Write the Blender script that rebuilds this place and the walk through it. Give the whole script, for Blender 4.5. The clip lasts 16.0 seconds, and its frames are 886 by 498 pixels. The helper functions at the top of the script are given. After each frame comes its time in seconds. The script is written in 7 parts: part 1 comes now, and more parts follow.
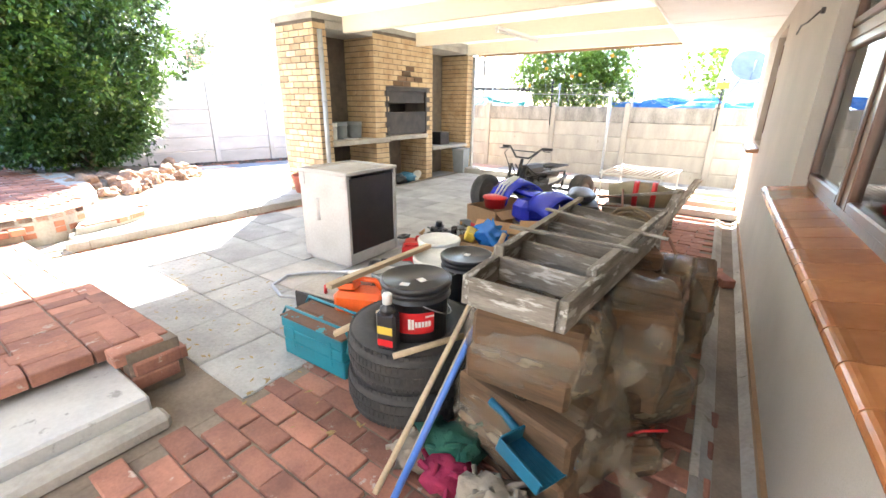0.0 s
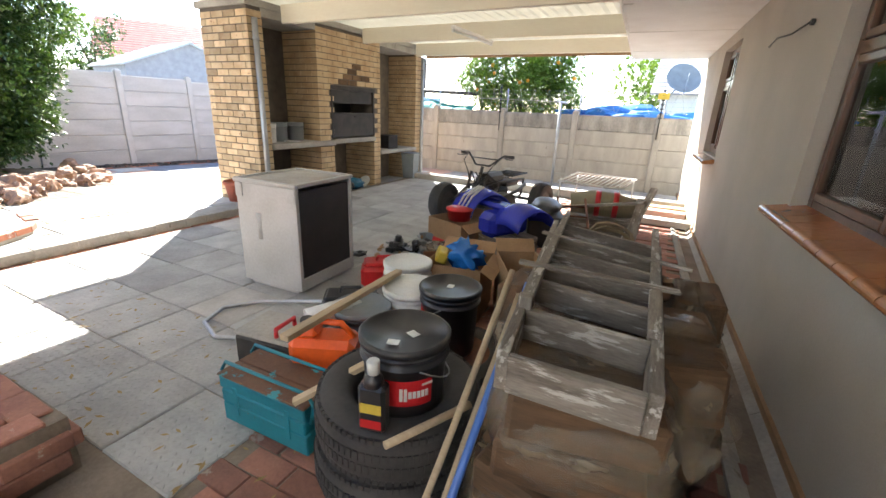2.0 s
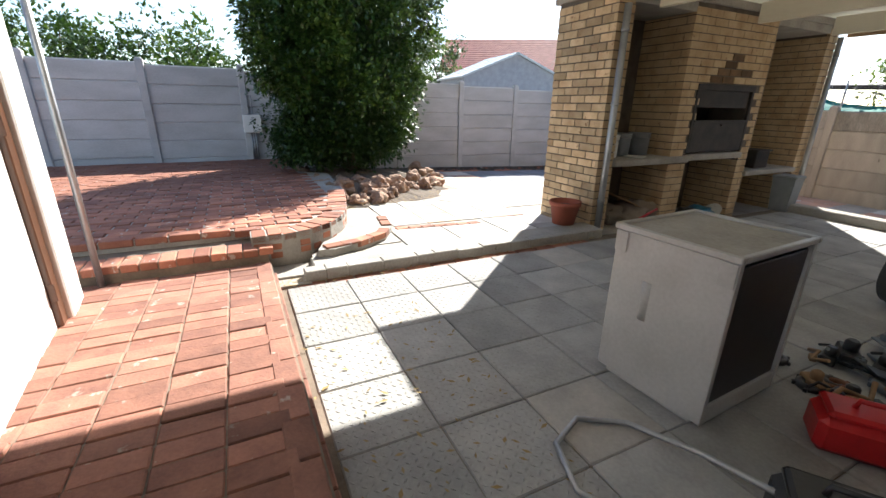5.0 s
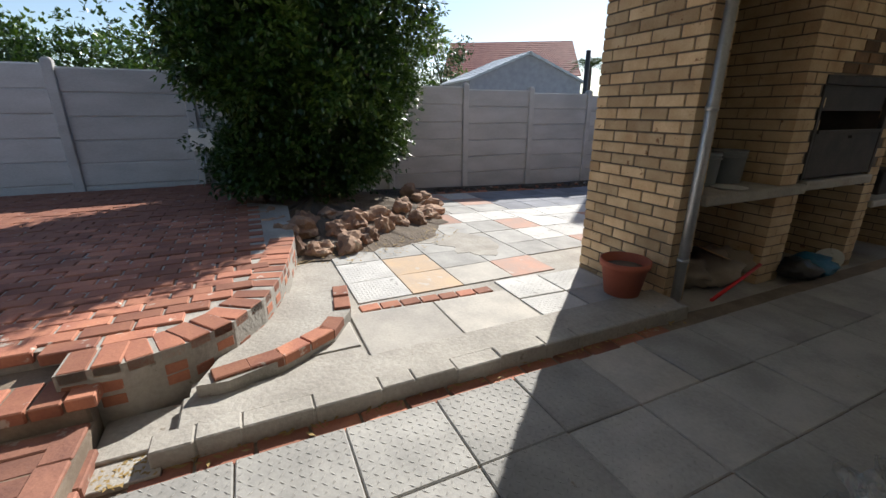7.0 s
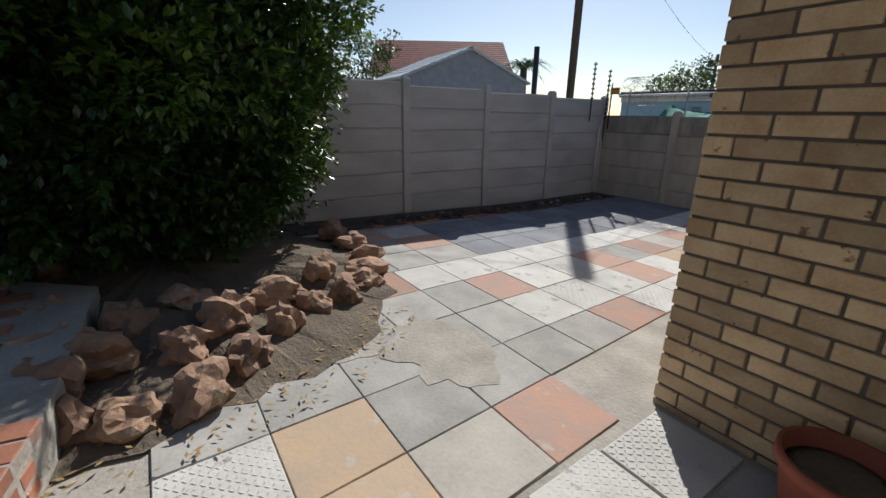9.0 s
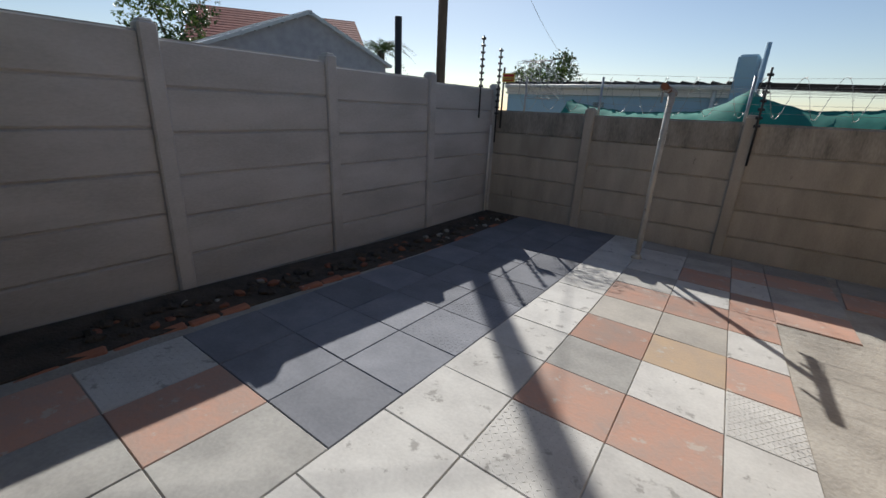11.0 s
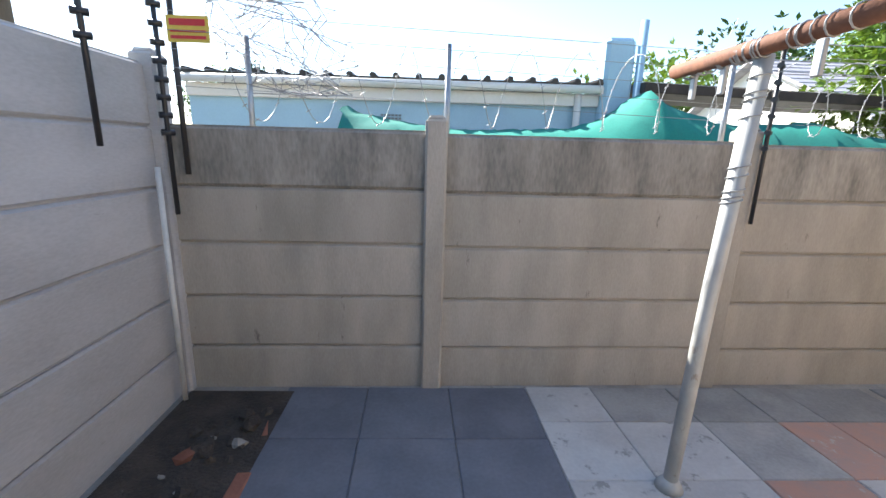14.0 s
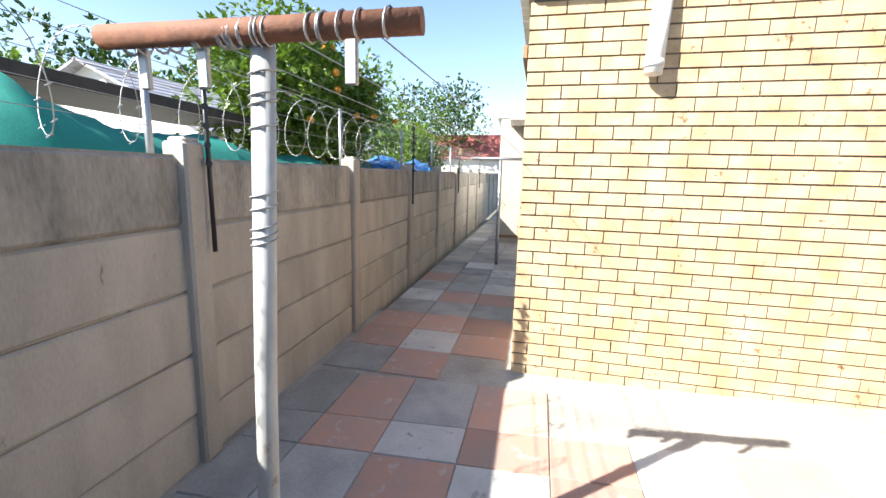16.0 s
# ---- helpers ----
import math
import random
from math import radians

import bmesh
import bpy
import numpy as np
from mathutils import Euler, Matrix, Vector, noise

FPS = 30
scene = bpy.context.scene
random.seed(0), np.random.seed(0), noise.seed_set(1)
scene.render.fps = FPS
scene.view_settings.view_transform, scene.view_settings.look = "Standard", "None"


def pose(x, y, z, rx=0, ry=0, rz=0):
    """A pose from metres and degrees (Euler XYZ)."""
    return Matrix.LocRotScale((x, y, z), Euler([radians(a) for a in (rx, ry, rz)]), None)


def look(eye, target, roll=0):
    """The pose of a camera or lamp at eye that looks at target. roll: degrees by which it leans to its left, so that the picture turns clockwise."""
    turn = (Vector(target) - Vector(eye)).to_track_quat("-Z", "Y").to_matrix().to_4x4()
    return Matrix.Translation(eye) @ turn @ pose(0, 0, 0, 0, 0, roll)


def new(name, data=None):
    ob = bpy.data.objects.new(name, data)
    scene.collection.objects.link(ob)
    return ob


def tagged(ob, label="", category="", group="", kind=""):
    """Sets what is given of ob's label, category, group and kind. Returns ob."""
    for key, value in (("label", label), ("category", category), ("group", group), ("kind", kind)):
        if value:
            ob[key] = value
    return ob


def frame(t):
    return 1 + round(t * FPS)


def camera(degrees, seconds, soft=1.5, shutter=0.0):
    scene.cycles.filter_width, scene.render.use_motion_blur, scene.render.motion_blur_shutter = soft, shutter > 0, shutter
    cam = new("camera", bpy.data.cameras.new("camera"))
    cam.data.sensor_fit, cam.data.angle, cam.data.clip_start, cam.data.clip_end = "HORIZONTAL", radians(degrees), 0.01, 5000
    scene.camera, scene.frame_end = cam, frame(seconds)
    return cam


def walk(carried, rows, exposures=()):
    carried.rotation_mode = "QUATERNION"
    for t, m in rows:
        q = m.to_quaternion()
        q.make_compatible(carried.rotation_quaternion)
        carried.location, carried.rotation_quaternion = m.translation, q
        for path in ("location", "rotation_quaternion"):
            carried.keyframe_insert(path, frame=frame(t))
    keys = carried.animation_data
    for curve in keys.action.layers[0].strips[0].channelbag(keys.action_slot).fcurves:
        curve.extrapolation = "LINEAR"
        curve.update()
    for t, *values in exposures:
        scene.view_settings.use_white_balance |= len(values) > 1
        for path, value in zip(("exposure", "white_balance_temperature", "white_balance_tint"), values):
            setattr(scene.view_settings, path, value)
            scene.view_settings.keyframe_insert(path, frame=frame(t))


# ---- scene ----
cam = camera(93.1, 16.0)
PATH = [
    (0, (-0.572, 1.176, 1.378), (-1.672, 2.715, 0.728), 0.7),
    (0.5, (-0.681, 1.32, 1.372), (-1.68, 2.938, 0.752), 1.7),
    (1, (-0.746, 1.435, 1.371), (-1.625, 3.113, 0.73), 1.7),
    (1.5, (-0.844, 1.456, 1.375), (-1.698, 3.15, 0.741), 1.9),
    (2, (-0.984, 1.422, 1.381), (-1.848, 3.111, 0.747), 2.4),
    (2.5, (-1.174, 1.374, 1.376), (-2.181, 2.995, 0.777), 2.0),
    (3, (-1.4, 1.319, 1.381), (-2.615, 2.771, 0.737), 2.1),
    (3.5, (-1.61, 1.315, 1.384), (-3.015, 2.582, 0.735), 2.0),
    (4, (-1.851, 1.373, 1.39), (-3.423, 2.422, 0.736), 1.9),
    (4.2, (-1.959, 1.407, 1.379), (-3.574, 2.388, 0.724), 1.8),
    (6.3, (-3.243, 2.524, 1.396), (-4.967, 3.3, 0.744), 0.7),
    (6.5, (-3.448, 2.568, 1.389), (-5.169, 3.362, 0.752), 0.7),
    (7, (-3.93, 2.679, 1.397), (-5.655, 3.473, 0.771), 0.1),
    (7.5, (-4.428, 2.785, 1.417), (-6.135, 3.621, 0.796), 0.8),
    (8, (-4.944, 2.921, 1.392), (-6.617, 3.81, 0.751), 0.3),
    (8.5, (-5.437, 3.163, 1.389), (-7.058, 4.145, 0.75), 1.1),
    (9, (-5.886, 3.467, 1.402), (-7.454, 4.547, 0.789), 0.8),
    (9.5, (-6.349, 3.839, 1.446), (-7.818, 5.038, 0.811), 1.9),
    (9.7, (-6.543, 4.031, 1.426), (-8.006, 5.26, 0.833), 1.7),
    (11.8, (-8.624, 6.213, 1.409), (-9.513, 7.893, 0.786), 2.0),
    (12, (-8.78, 6.465, 1.38), (-9.628, 8.179, 0.795), 1.3),
    (12.5, (-9.216, 7.087, 1.389), (-9.877, 8.883, 0.807), 2.2),
    (13, (-9.523, 7.727, 1.339), (-10.002, 9.589, 0.788), 1.6),
    (13.5, (-9.849, 8.211, 1.337), (-10.027, 10.144, 0.854), 1.6),
    (14, (-9.919, 8.727, 1.326), (-9.844, 10.671, 0.861), 1.5),
    (14.5, (-10.008, 9.198, 1.322), (-9.466, 11.074, 0.889), 1.4),
    (15, (-9.944, 9.408, 1.291), (-8.831, 11.034, 0.951), 1.5),
    (15.5, (-9.835, 9.5, 1.318), (-8.215, 10.608, 0.935), 1.7),
    (16, (-9.785, 9.518, 1.355), (-7.866, 9.951, 0.997), 1.4),
]
EXPOSURE = [(0, 4.08), (0.5, 3.65), (1, 3.22), (1.5, 3.05), (2.5, 2.8), (3, 2.6), (3.5, 2.45), (4.2, 2.1),
            (6.3, 0.95), (7, 0.65), (8, 0.35), (9.7, -0.1), (12, 0.1), (12.5, 0.45), (13, 1.0), (13.5, 1.3), (14, 1.95),
            (14.5, 2.0), (15, 2.0), (15.5, 1.92), (16, 1.72)]
walk(cam, [(t, look(eye, target, roll)) for t, eye, target, roll in PATH], EXPOSURE)

# ---- world and sun ----
SUN_WAY = Vector((0.85, -0.96, -1.0)).normalized()
world = bpy.data.worlds.new("sky")
scene.world = world
world.use_nodes = True
wn = world.node_tree.nodes
sky = wn.new("ShaderNodeTexSky")
sky.sky_type = "NISHITA"
sky.sun_disc = False
sky.sun_elevation = math.asin(-SUN_WAY.z)
sky.sun_rotation = math.atan2(-SUN_WAY.x, -SUN_WAY.y)
sky.dust_density = 0.4
sky.air_density = 0.9
wn["Background"].inputs[1].default_value = 0.10
world.node_tree.links.new(sky.outputs[0], wn["Background"].inputs[0])
sun = new("sun", bpy.data.lights.new("sun", "SUN"))
sun.data.energy, sun.data.angle, sun.data.color = 5.0, radians(0.5), (1.0, 0.965, 0.91)
sun.matrix_world = look((0, 0, 20), Vector((0, 0, 20)) + SUN_WAY)


# ---- materials ----
def material(name, colour, colour2=None, rough=0.7, scale=6.0, fine=60.0, bump=0.15, metal=0.0, vary=0.0, spots=None, spot_at=0.62,
             spot_scale=9.0, stretch=(1, 1, 1), depth=0.01):
    """Two colours mixed by a broad and a fine noise, an optional third in patches, a shift of brightness from piece to piece."""
    m = bpy.data.materials.new(name)
    m.use_nodes = True
    t = m.node_tree
    n, link = t.nodes, t.links.new
    p = n["Principled BSDF"]
    geo = n.new("ShaderNodeTexCoord")
    mp = n.new("ShaderNodeMapping")
    mp.inputs["Scale"].default_value = stretch
    link(geo.outputs["Object"], mp.inputs[0])
    info = n.new("ShaderNodeObjectInfo")
    shift = n.new("ShaderNodeVectorMath")
    shift.operation = "ADD"
    push = n.new("ShaderNodeMath")
    push.operation = "MULTIPLY"
    push.inputs[1].default_value = 37.0
    link(info.outputs["Random"], push.inputs[0])
    link(mp.outputs[0], shift.inputs[0])
    link(push.outputs[0], shift.inputs[1])
    a, b = n.new("ShaderNodeTexNoise"), n.new("ShaderNodeTexNoise")
    a.inputs["Scale"].default_value, b.inputs["Scale"].default_value = scale, fine
    a.inputs["Detail"].default_value = b.inputs["Detail"].default_value = 5.0
    link(shift.outputs[0], a.inputs["Vector"])
    link(shift.outputs[0], b.inputs["Vector"])
    blend = n.new("ShaderNodeMath")
    blend.operation = "MULTIPLY_ADD"
    blend.inputs[1].default_value = 0.45
    link(b.outputs[0], blend.inputs[0])
    link(a.outputs[0], blend.inputs[2])
    ramp = n.new("ShaderNodeValToRGB")
    ramp.color_ramp.elements[0].position, ramp.color_ramp.elements[1].position = 0.52, 0.95
    c2 = colour2 or tuple(v * 0.7 for v in colour)
    ramp.color_ramp.elements[0].color, ramp.color_ramp.elements[1].color = (*colour, 1), (*c2, 1)
    link(blend.outputs[0], ramp.inputs[0])
    out = ramp.outputs[0]
    if spots:
        s = n.new("ShaderNodeTexNoise")
        s.inputs["Scale"].default_value, s.inputs["Detail"].default_value, s.inputs["Roughness"].default_value = spot_scale, 8.0, 0.65
        link(shift.outputs[0], s.inputs["Vector"])
        r2 = n.new("ShaderNodeValToRGB")
        r2.color_ramp.elements[0].position, r2.color_ramp.elements[1].position = spot_at, spot_at + 0.05
        link(s.outputs[0], r2.inputs[0])
        mix = n.new("ShaderNodeMixRGB")
        mix.inputs[2].default_value = (*spots, 1)
        link(r2.outputs[0], mix.inputs[0])
        link(out, mix.inputs[1])
        out = mix.outputs[0]
    if vary:
        hsv = n.new("ShaderNodeHueSaturation")
        mr = n.new("ShaderNodeMapRange")
        mr.inputs[3].default_value, mr.inputs[4].default_value = 1 - vary, 1 + vary
        link(info.outputs["Random"], mr.inputs[0])
        link(mr.outputs[0], hsv.inputs["Value"])
        link(out, hsv.inputs["Color"])
        out = hsv.outputs[0]
    link(out, p.inputs["Base Color"])
    p.inputs["Roughness"].default_value, p.inputs["Metallic"].default_value = rough, metal
    if bump:
        bp = n.new("ShaderNodeBump")
        bp.inputs["Strength"].default_value, bp.inputs["Distance"].default_value = bump, depth
        link(blend.outputs[0], bp.inputs["Height"])
        link(bp.outputs[0], p.inputs["Normal"])
    return m


def glass_material(name):
    m = bpy.data.materials.new(name)
    m.use_nodes = True
    n, link = m.node_tree.nodes, m.node_tree.links.new
    clear, gloss, mix, fres = (n.new("ShaderNode" + k) for k in ("BsdfTransparent", "BsdfGlossy", "MixShader", "Fresnel"))
    clear.inputs[0].default_value = (0.85, 0.9, 0.88, 1)
    gloss.inputs["Roughness"].default_value = 0.02
    fres.inputs[0].default_value = 1.6
    link(fres.outputs[0], mix.inputs[0])
    link(clear.outputs[0], mix.inputs[1])
    link(gloss.outputs[0], mix.inputs[2])
    link(mix.outputs[0], n["Material Output"].inputs[0])
    return m


def leaf_material(name, a, b, rough=0.35):
    m = material(name, a, b, rough=rough, scale=1.2, fine=9.0, bump=0)
    n, link = m.node_tree.nodes, m.node_tree.links.new
    tr, add = n.new("ShaderNodeBsdfTranslucent"), n.new("ShaderNodeMixShader")
    tr.inputs[0].default_value = (b[0] * 1.6, b[1] * 1.6, b[2] * 0.8, 1)
    add.inputs[0].default_value = 0.12
    link(n["Principled BSDF"].outputs[0], add.inputs[1])
    link(tr.outputs[0], add.inputs[2])
    link(add.outputs[0], n["Material Output"].inputs[0])
    return m


FACE_BRICK = material("face_brick", (0.62, 0.475, 0.29), (0.44, 0.29, 0.155), 0.75, 6.0, 90, 0.35, vary=0.32, spots=(0.24, 0.12, 0.06), spot_at=0.63, spot_scale=14)
MORTAR_DARK = material("dark_mortar", (0.10, 0.085, 0.07), (0.16, 0.13, 0.1), 0.95, 8, 90, 0.4)
PAVER = material("red_clay_paver", (0.33, 0.15, 0.10), (0.20, 0.09, 0.065), 0.85, 7, 70, 0.5, vary=0.35, spots=(0.36, 0.29, 0.24), spot_at=0.62)
PAVER_TERRACE = material("weathered_terrace_brick", (0.40, 0.17, 0.10), (0.27, 0.105, 0.07), 0.85, 5, 70, 0.4, vary=0.35, spots=(0.48, 0.42, 0.36), spot_at=0.62)
SAND_JOINT = material("sandy_joint", (0.15, 0.115, 0.085), (0.25, 0.20, 0.15), 0.95, 5, 60, 0.5)
SLAB = material("grey_concrete_slab", (0.40, 0.39, 0.365), (0.27, 0.265, 0.25), 0.88, 4, 55, 0.3, vary=0.16, spots=(0.26, 0.22, 0.17), spot_at=0.68)
SLAB_CREAM = material("cream_concrete_slab", (0.46, 0.43, 0.38), (0.33, 0.31, 0.28), 0.88, 4, 55, 0.3, vary=0.1)
SLAB_WHITE = material("pale_concrete_slab", (0.58, 0.57, 0.54), (0.45, 0.44, 0.42), 0.85, 4, 55, 0.25, vary=0.08, spots=(0.32, 0.31, 0.29), spot_at=0.6)
SLAB_PINK = material("salmon_concrete_slab", (0.47, 0.27, 0.20), (0.36, 0.27, 0.23), 0.88, 5, 50, 0.45, vary=0.2, spots=(0.43, 0.36, 0.31), spot_at=0.6)
SLAB_ORANGE = material("apricot_concrete_slab", (0.52, 0.38, 0.25), (0.43, 0.34, 0.26), 0.88, 5, 50, 0.45, vary=0.12, spots=(0.47, 0.42, 0.36), spot_at=0.6)
SLAB_DARK = material("charcoal_concrete_slab", (0.155, 0.165, 0.19), (0.22, 0.23, 0.26), 0.85, 4, 50, 0.3, vary=0.18, spots=(0.2, 0.2, 0.21), spot_at=0.68)
CEMENT = material("rough_cement", (0.42, 0.395, 0.35), (0.27, 0.25, 0.22), 0.95, 3, 45, 0.6, spots=(0.2, 0.17, 0.13), spot_at=0.66, depth=0.02)
PRECAST = material("precast_concrete", (0.50, 0.49, 0.485), (0.37, 0.36, 0.35), 0.9, 2.2, 60, 0.2, vary=0.05, spots=(0.24, 0.22, 0.20), spot_at=0.70, spot_scale=3.0, stretch=(0.6, 0.6, 1.6))
PRECAST_MOSS = material("lichen_streaked_precast", (0.40, 0.36, 0.31), (0.17, 0.16, 0.14), 0.95, 2.6, 30, 0.4, vary=0.08, stretch=(2.4, 2.4, 0.7))
PRECAST_TAN = material("stained_precast_concrete", (0.45, 0.405, 0.345), (0.32, 0.29, 0.245), 0.92, 2.2, 60, 0.25, vary=0.07, spots=(0.19, 0.17, 0.145), spot_at=0.66, spot_scale=4.0, stretch=(2.5, 2.5, 0.7))
PLASTER = material("beige_plaster", (0.46, 0.415, 0.345), (0.40, 0.36, 0.30), 0.85, 2.0, 130, 0.5, depth=0.006)
WHITE_PAINT = material("white_paint", (0.78, 0.77, 0.73), (0.7, 0.68, 0.63), 0.55, 3, 50, 0.06)
CREAM_PAINT = material("cream_painted_timber", (0.80, 0.755, 0.62), (0.74, 0.68, 0.55), 0.6, 2.5, 40, 0.1, stretch=(0.3, 1, 1), spots=(0.55, 0.45, 0.3), spot_at=0.74)
BROWN_WOOD = material("dark_varnished_wood", (0.115, 0.05, 0.025), (0.07, 0.03, 0.016), 0.3, 5, 50, 0.15, stretch=(1, 1, 0.15))
RAW_WOOD = material("weathered_timber", (0.30, 0.265, 0.215), (0.13, 0.105, 0.08), 0.85, 7, 70, 0.7, stretch=(0.5, 3, 3), spots=(0.50, 0.47, 0.41), spot_at=0.56, spot_scale=9)
PLANK = material("pale_pine", (0.52, 0.41, 0.26), (0.40, 0.30, 0.19), 0.75, 5, 40, 0.2, stretch=(0.3, 3, 3))
FASCIA_WOOD = material("brown_fascia_timber", (0.33, 0.20, 0.10), (0.24, 0.14, 0.07), 0.7, 3, 40, 0.2)
SILL_TILE = material("glazed_terracotta", (0.42, 0.17, 0.06), (0.32, 0.115, 0.04), 0.22, 4, 30, 0.1, vary=0.2)
GLASS = glass_material("window_glass")
DIRT = material("dry_earth", (0.17, 0.135, 0.10), (0.085, 0.066, 0.05), 0.97, 3, 40, 0.8, depth=0.04)
LAWN = material("street_earth", (0.17, 0.16, 0.13), (0.12, 0.12, 0.09), 0.95, 0.4, 6, 0.3)
ROCK = material("sandstone_rock", (0.36, 0.235, 0.155), (0.24, 0.145, 0.10), 0.9, 4, 30, 0.7, vary=0.25, spots=(0.46, 0.38, 0.28), spot_at=0.6, depth=0.03)
GALV = material("galvanised_steel", (0.45, 0.46, 0.47), (0.33, 0.34, 0.35), 0.42, 6, 50, 0.1, metal=0.8)
RUST = material("rusty_steel", (0.24, 0.10, 0.05), (0.14, 0.06, 0.035), 0.8, 12, 70, 0.4)
BLACK = material("black_plastic", (0.022, 0.022, 0.024), (0.035, 0.034, 0.033), 0.35, 8, 60, 0.05)
BLACK_MATT = material("black_sooty_steel", (0.02, 0.018, 0.017), (0.05, 0.04, 0.034), 0.6, 6, 50, 0.2)
RUBBER = material("dusty_rubber", (0.028, 0.027, 0.026), (0.06, 0.055, 0.05), 0.75, 6, 50, 0.2)
SOOT = material("soot_black_brick", (0.10, 0.065, 0.04), (0.24, 0.14, 0.07), 0.9, 5, 60, 0.3, vary=0.4)
ROOF_SHEET = material("pale_roof_sheet", (0.62, 0.61, 0.57), (0.5, 0.48, 0.44), 0.5, 2, 30, 0.05)


rt = ROOF_SHEET.node_tree
rtr, rmix = rt.nodes.new("ShaderNodeBsdfTranslucent"), rt.nodes.new("ShaderNodeMixShader")
rtr.inputs[0].default_value, rmix.inputs[0].default_value = (0.75, 0.72, 0.62, 1), 0.3
rt.links.new(rt.nodes["Principled BSDF"].outputs[0], rmix.inputs[1])
rt.links.new(rtr.outputs[0], rmix.inputs[2])
rt.links.new(rmix.outputs[0], rt.nodes["Material Output"].inputs[0])


# ---- mesh building ----
class Shape:
    """Gathers boxes, tubes and lathed forms in one mesh."""

    def __init__(self):
        self.bm = bmesh.new()
        self.slot = 0

    def _mark(self, faces):
        for f in faces:
            f.material_index = self.slot

    def box(self, x0, x1, y0, y1, z0, z1, bevel=0.0, m=None):
        r = bmesh.ops.create_cube(self.bm, size=1.0, matrix=Matrix.Translation(((x0 + x1) / 2, (y0 + y1) / 2, (z0 + z1) / 2)) @ Matrix.Diagonal((abs(x1 - x0), abs(y1 - y0), abs(z1 - z0), 1)))
        vs = r["verts"]
        fs = {f for v in vs for f in v.link_faces}
        if bevel:
            es = list({e for v in vs for e in v.link_edges})
            q = bmesh.ops.bevel(self.bm, geom=es, offset=bevel, segments=1, affect="EDGES")
            fs = set(q["faces"]) | {f for v in q["verts"] for f in v.link_faces}
            vs = list({v for f in fs for v in f.verts})
        self._mark(fs)
        if m is not None:
            bmesh.ops.transform(self.bm, matrix=m, verts=list(vs))
        return self

    def tube(self, points, radius, sides=8, cap=True):
        pts = [Vector(p) for p in points]
        radii = radius if isinstance(radius, (list, tuple)) else [radius] * len(pts)
        rings, prev = [], None
        for i, p in enumerate(pts):
            d = (pts[min(i + 1, len(pts) - 1)] - pts[max(i - 1, 0)]).normalized()
            if prev is None:
                u = d.orthogonal().normalized()
            else:
                u = (prev - d * prev.dot(d)).normalized()
            prev = u
            w = d.cross(u)
            rings.append([self.bm.verts.new(p + radii[i] * (math.cos(k * math.tau / sides) * u + math.sin(k * math.tau / sides) * w)) for k in range(sides)])
        fs = []
        for a, b in zip(rings, rings[1:]):
            for k in range(sides):
                fs.append(self.bm.faces.new((a[k], a[(k + 1) % sides], b[(k + 1) % sides], b[k])))
        for f in fs:
            f.smooth = True
        if cap:
            fs += [self.bm.faces.new(rings[0][::-1]), self.bm.faces.new(rings[-1])]
        self._mark(fs)
        return self

    def lathe(self, profile, centre=(0, 0, 0), sides=24, m=None, smooth=True):
        """profile: pairs of radius and height."""
        c = Vector(centre)
        made, fs, rings = [], [], []
        for r, h in profile:
            ring = [self.bm.verts.new(c + Vector((r * math.cos(k * math.tau / sides), r * math.sin(k * math.tau / sides), h))) for k in range(sides)]
            rings.append(ring)
            made += ring
        for a, b in zip(rings, rings[1:]):
            for k in range(sides):
                f = self.bm.faces.new((a[k], a[(k + 1) % sides], b[(k + 1) % sides], b[k]))
                f.smooth = smooth
                fs.append(f)
        if profile[0][0] > 1e-4:
            fs.append(self.bm.faces.new(rings[0][::-1]))
        if profile[-1][0] > 1e-4:
            fs.append(self.bm.faces.new(rings[-1]))
        self._mark(fs)
        if m is not None:
            bmesh.ops.transform(self.bm, matrix=m, verts=made)
        return self

    def prism(self, outline, z0, z1):
        """An upright prism over a flat outline, counter-clockwise."""
        low = [self.bm.verts.new((x, y, z0 if not callable(z0) else z0(x, y))) for x, y in outline]
        top = [self.bm.verts.new((x, y, z1 if not callable(z1) else z1(x, y))) for x, y in outline]
        n = len(outline)
        fs = [self.bm.faces.new(top), self.bm.faces.new(low[::-1])]
        fs += [self.bm.faces.new((low[k], low[(k + 1) % n], top[(k + 1) % n], top[k])) for k in range(n)]
        self._mark(fs)
        return self

    def blob(self, centre, size, rough=0.25, freq=2.0, seed=0.0, detail=2, m=None):
        r = bmesh.ops.create_icosphere(self.bm, subdivisions=detail, radius=1.0)
        off = Vector((seed * 3.7, seed * 1.9, -seed * 2.3))
        for v in r["verts"]:
            k = 1 + rough * noise.noise(v.co * freq + off) + rough * 0.4 * noise.noise(v.co * freq * 2.7 - off)
            v.co = Vector((v.co.x * size[0] * k, v.co.y * size[1] * k, v.co.z * size[2] * k))
        if m is not None:
            bmesh.ops.transform(self.bm, matrix=m, verts=r["verts"])
        bmesh.ops.translate(self.bm, vec=Vector(centre), verts=r["verts"])
        fs = {f for v in r["verts"] for f in v.link_faces}
        self._mark(fs)
        return self

    def mesh(self, name, *mats, smooth=False):
        bmesh.ops.recalc_face_normals(self.bm, faces=self.bm.faces)
        me = bpy.data.meshes.new(name)
        self.bm.to_mesh(me)
        self.bm.free()
        for m in mats:
            me.materials.append(m)
        if smooth:
            for p in me.polygons:
                p.use_smooth = True
        return me

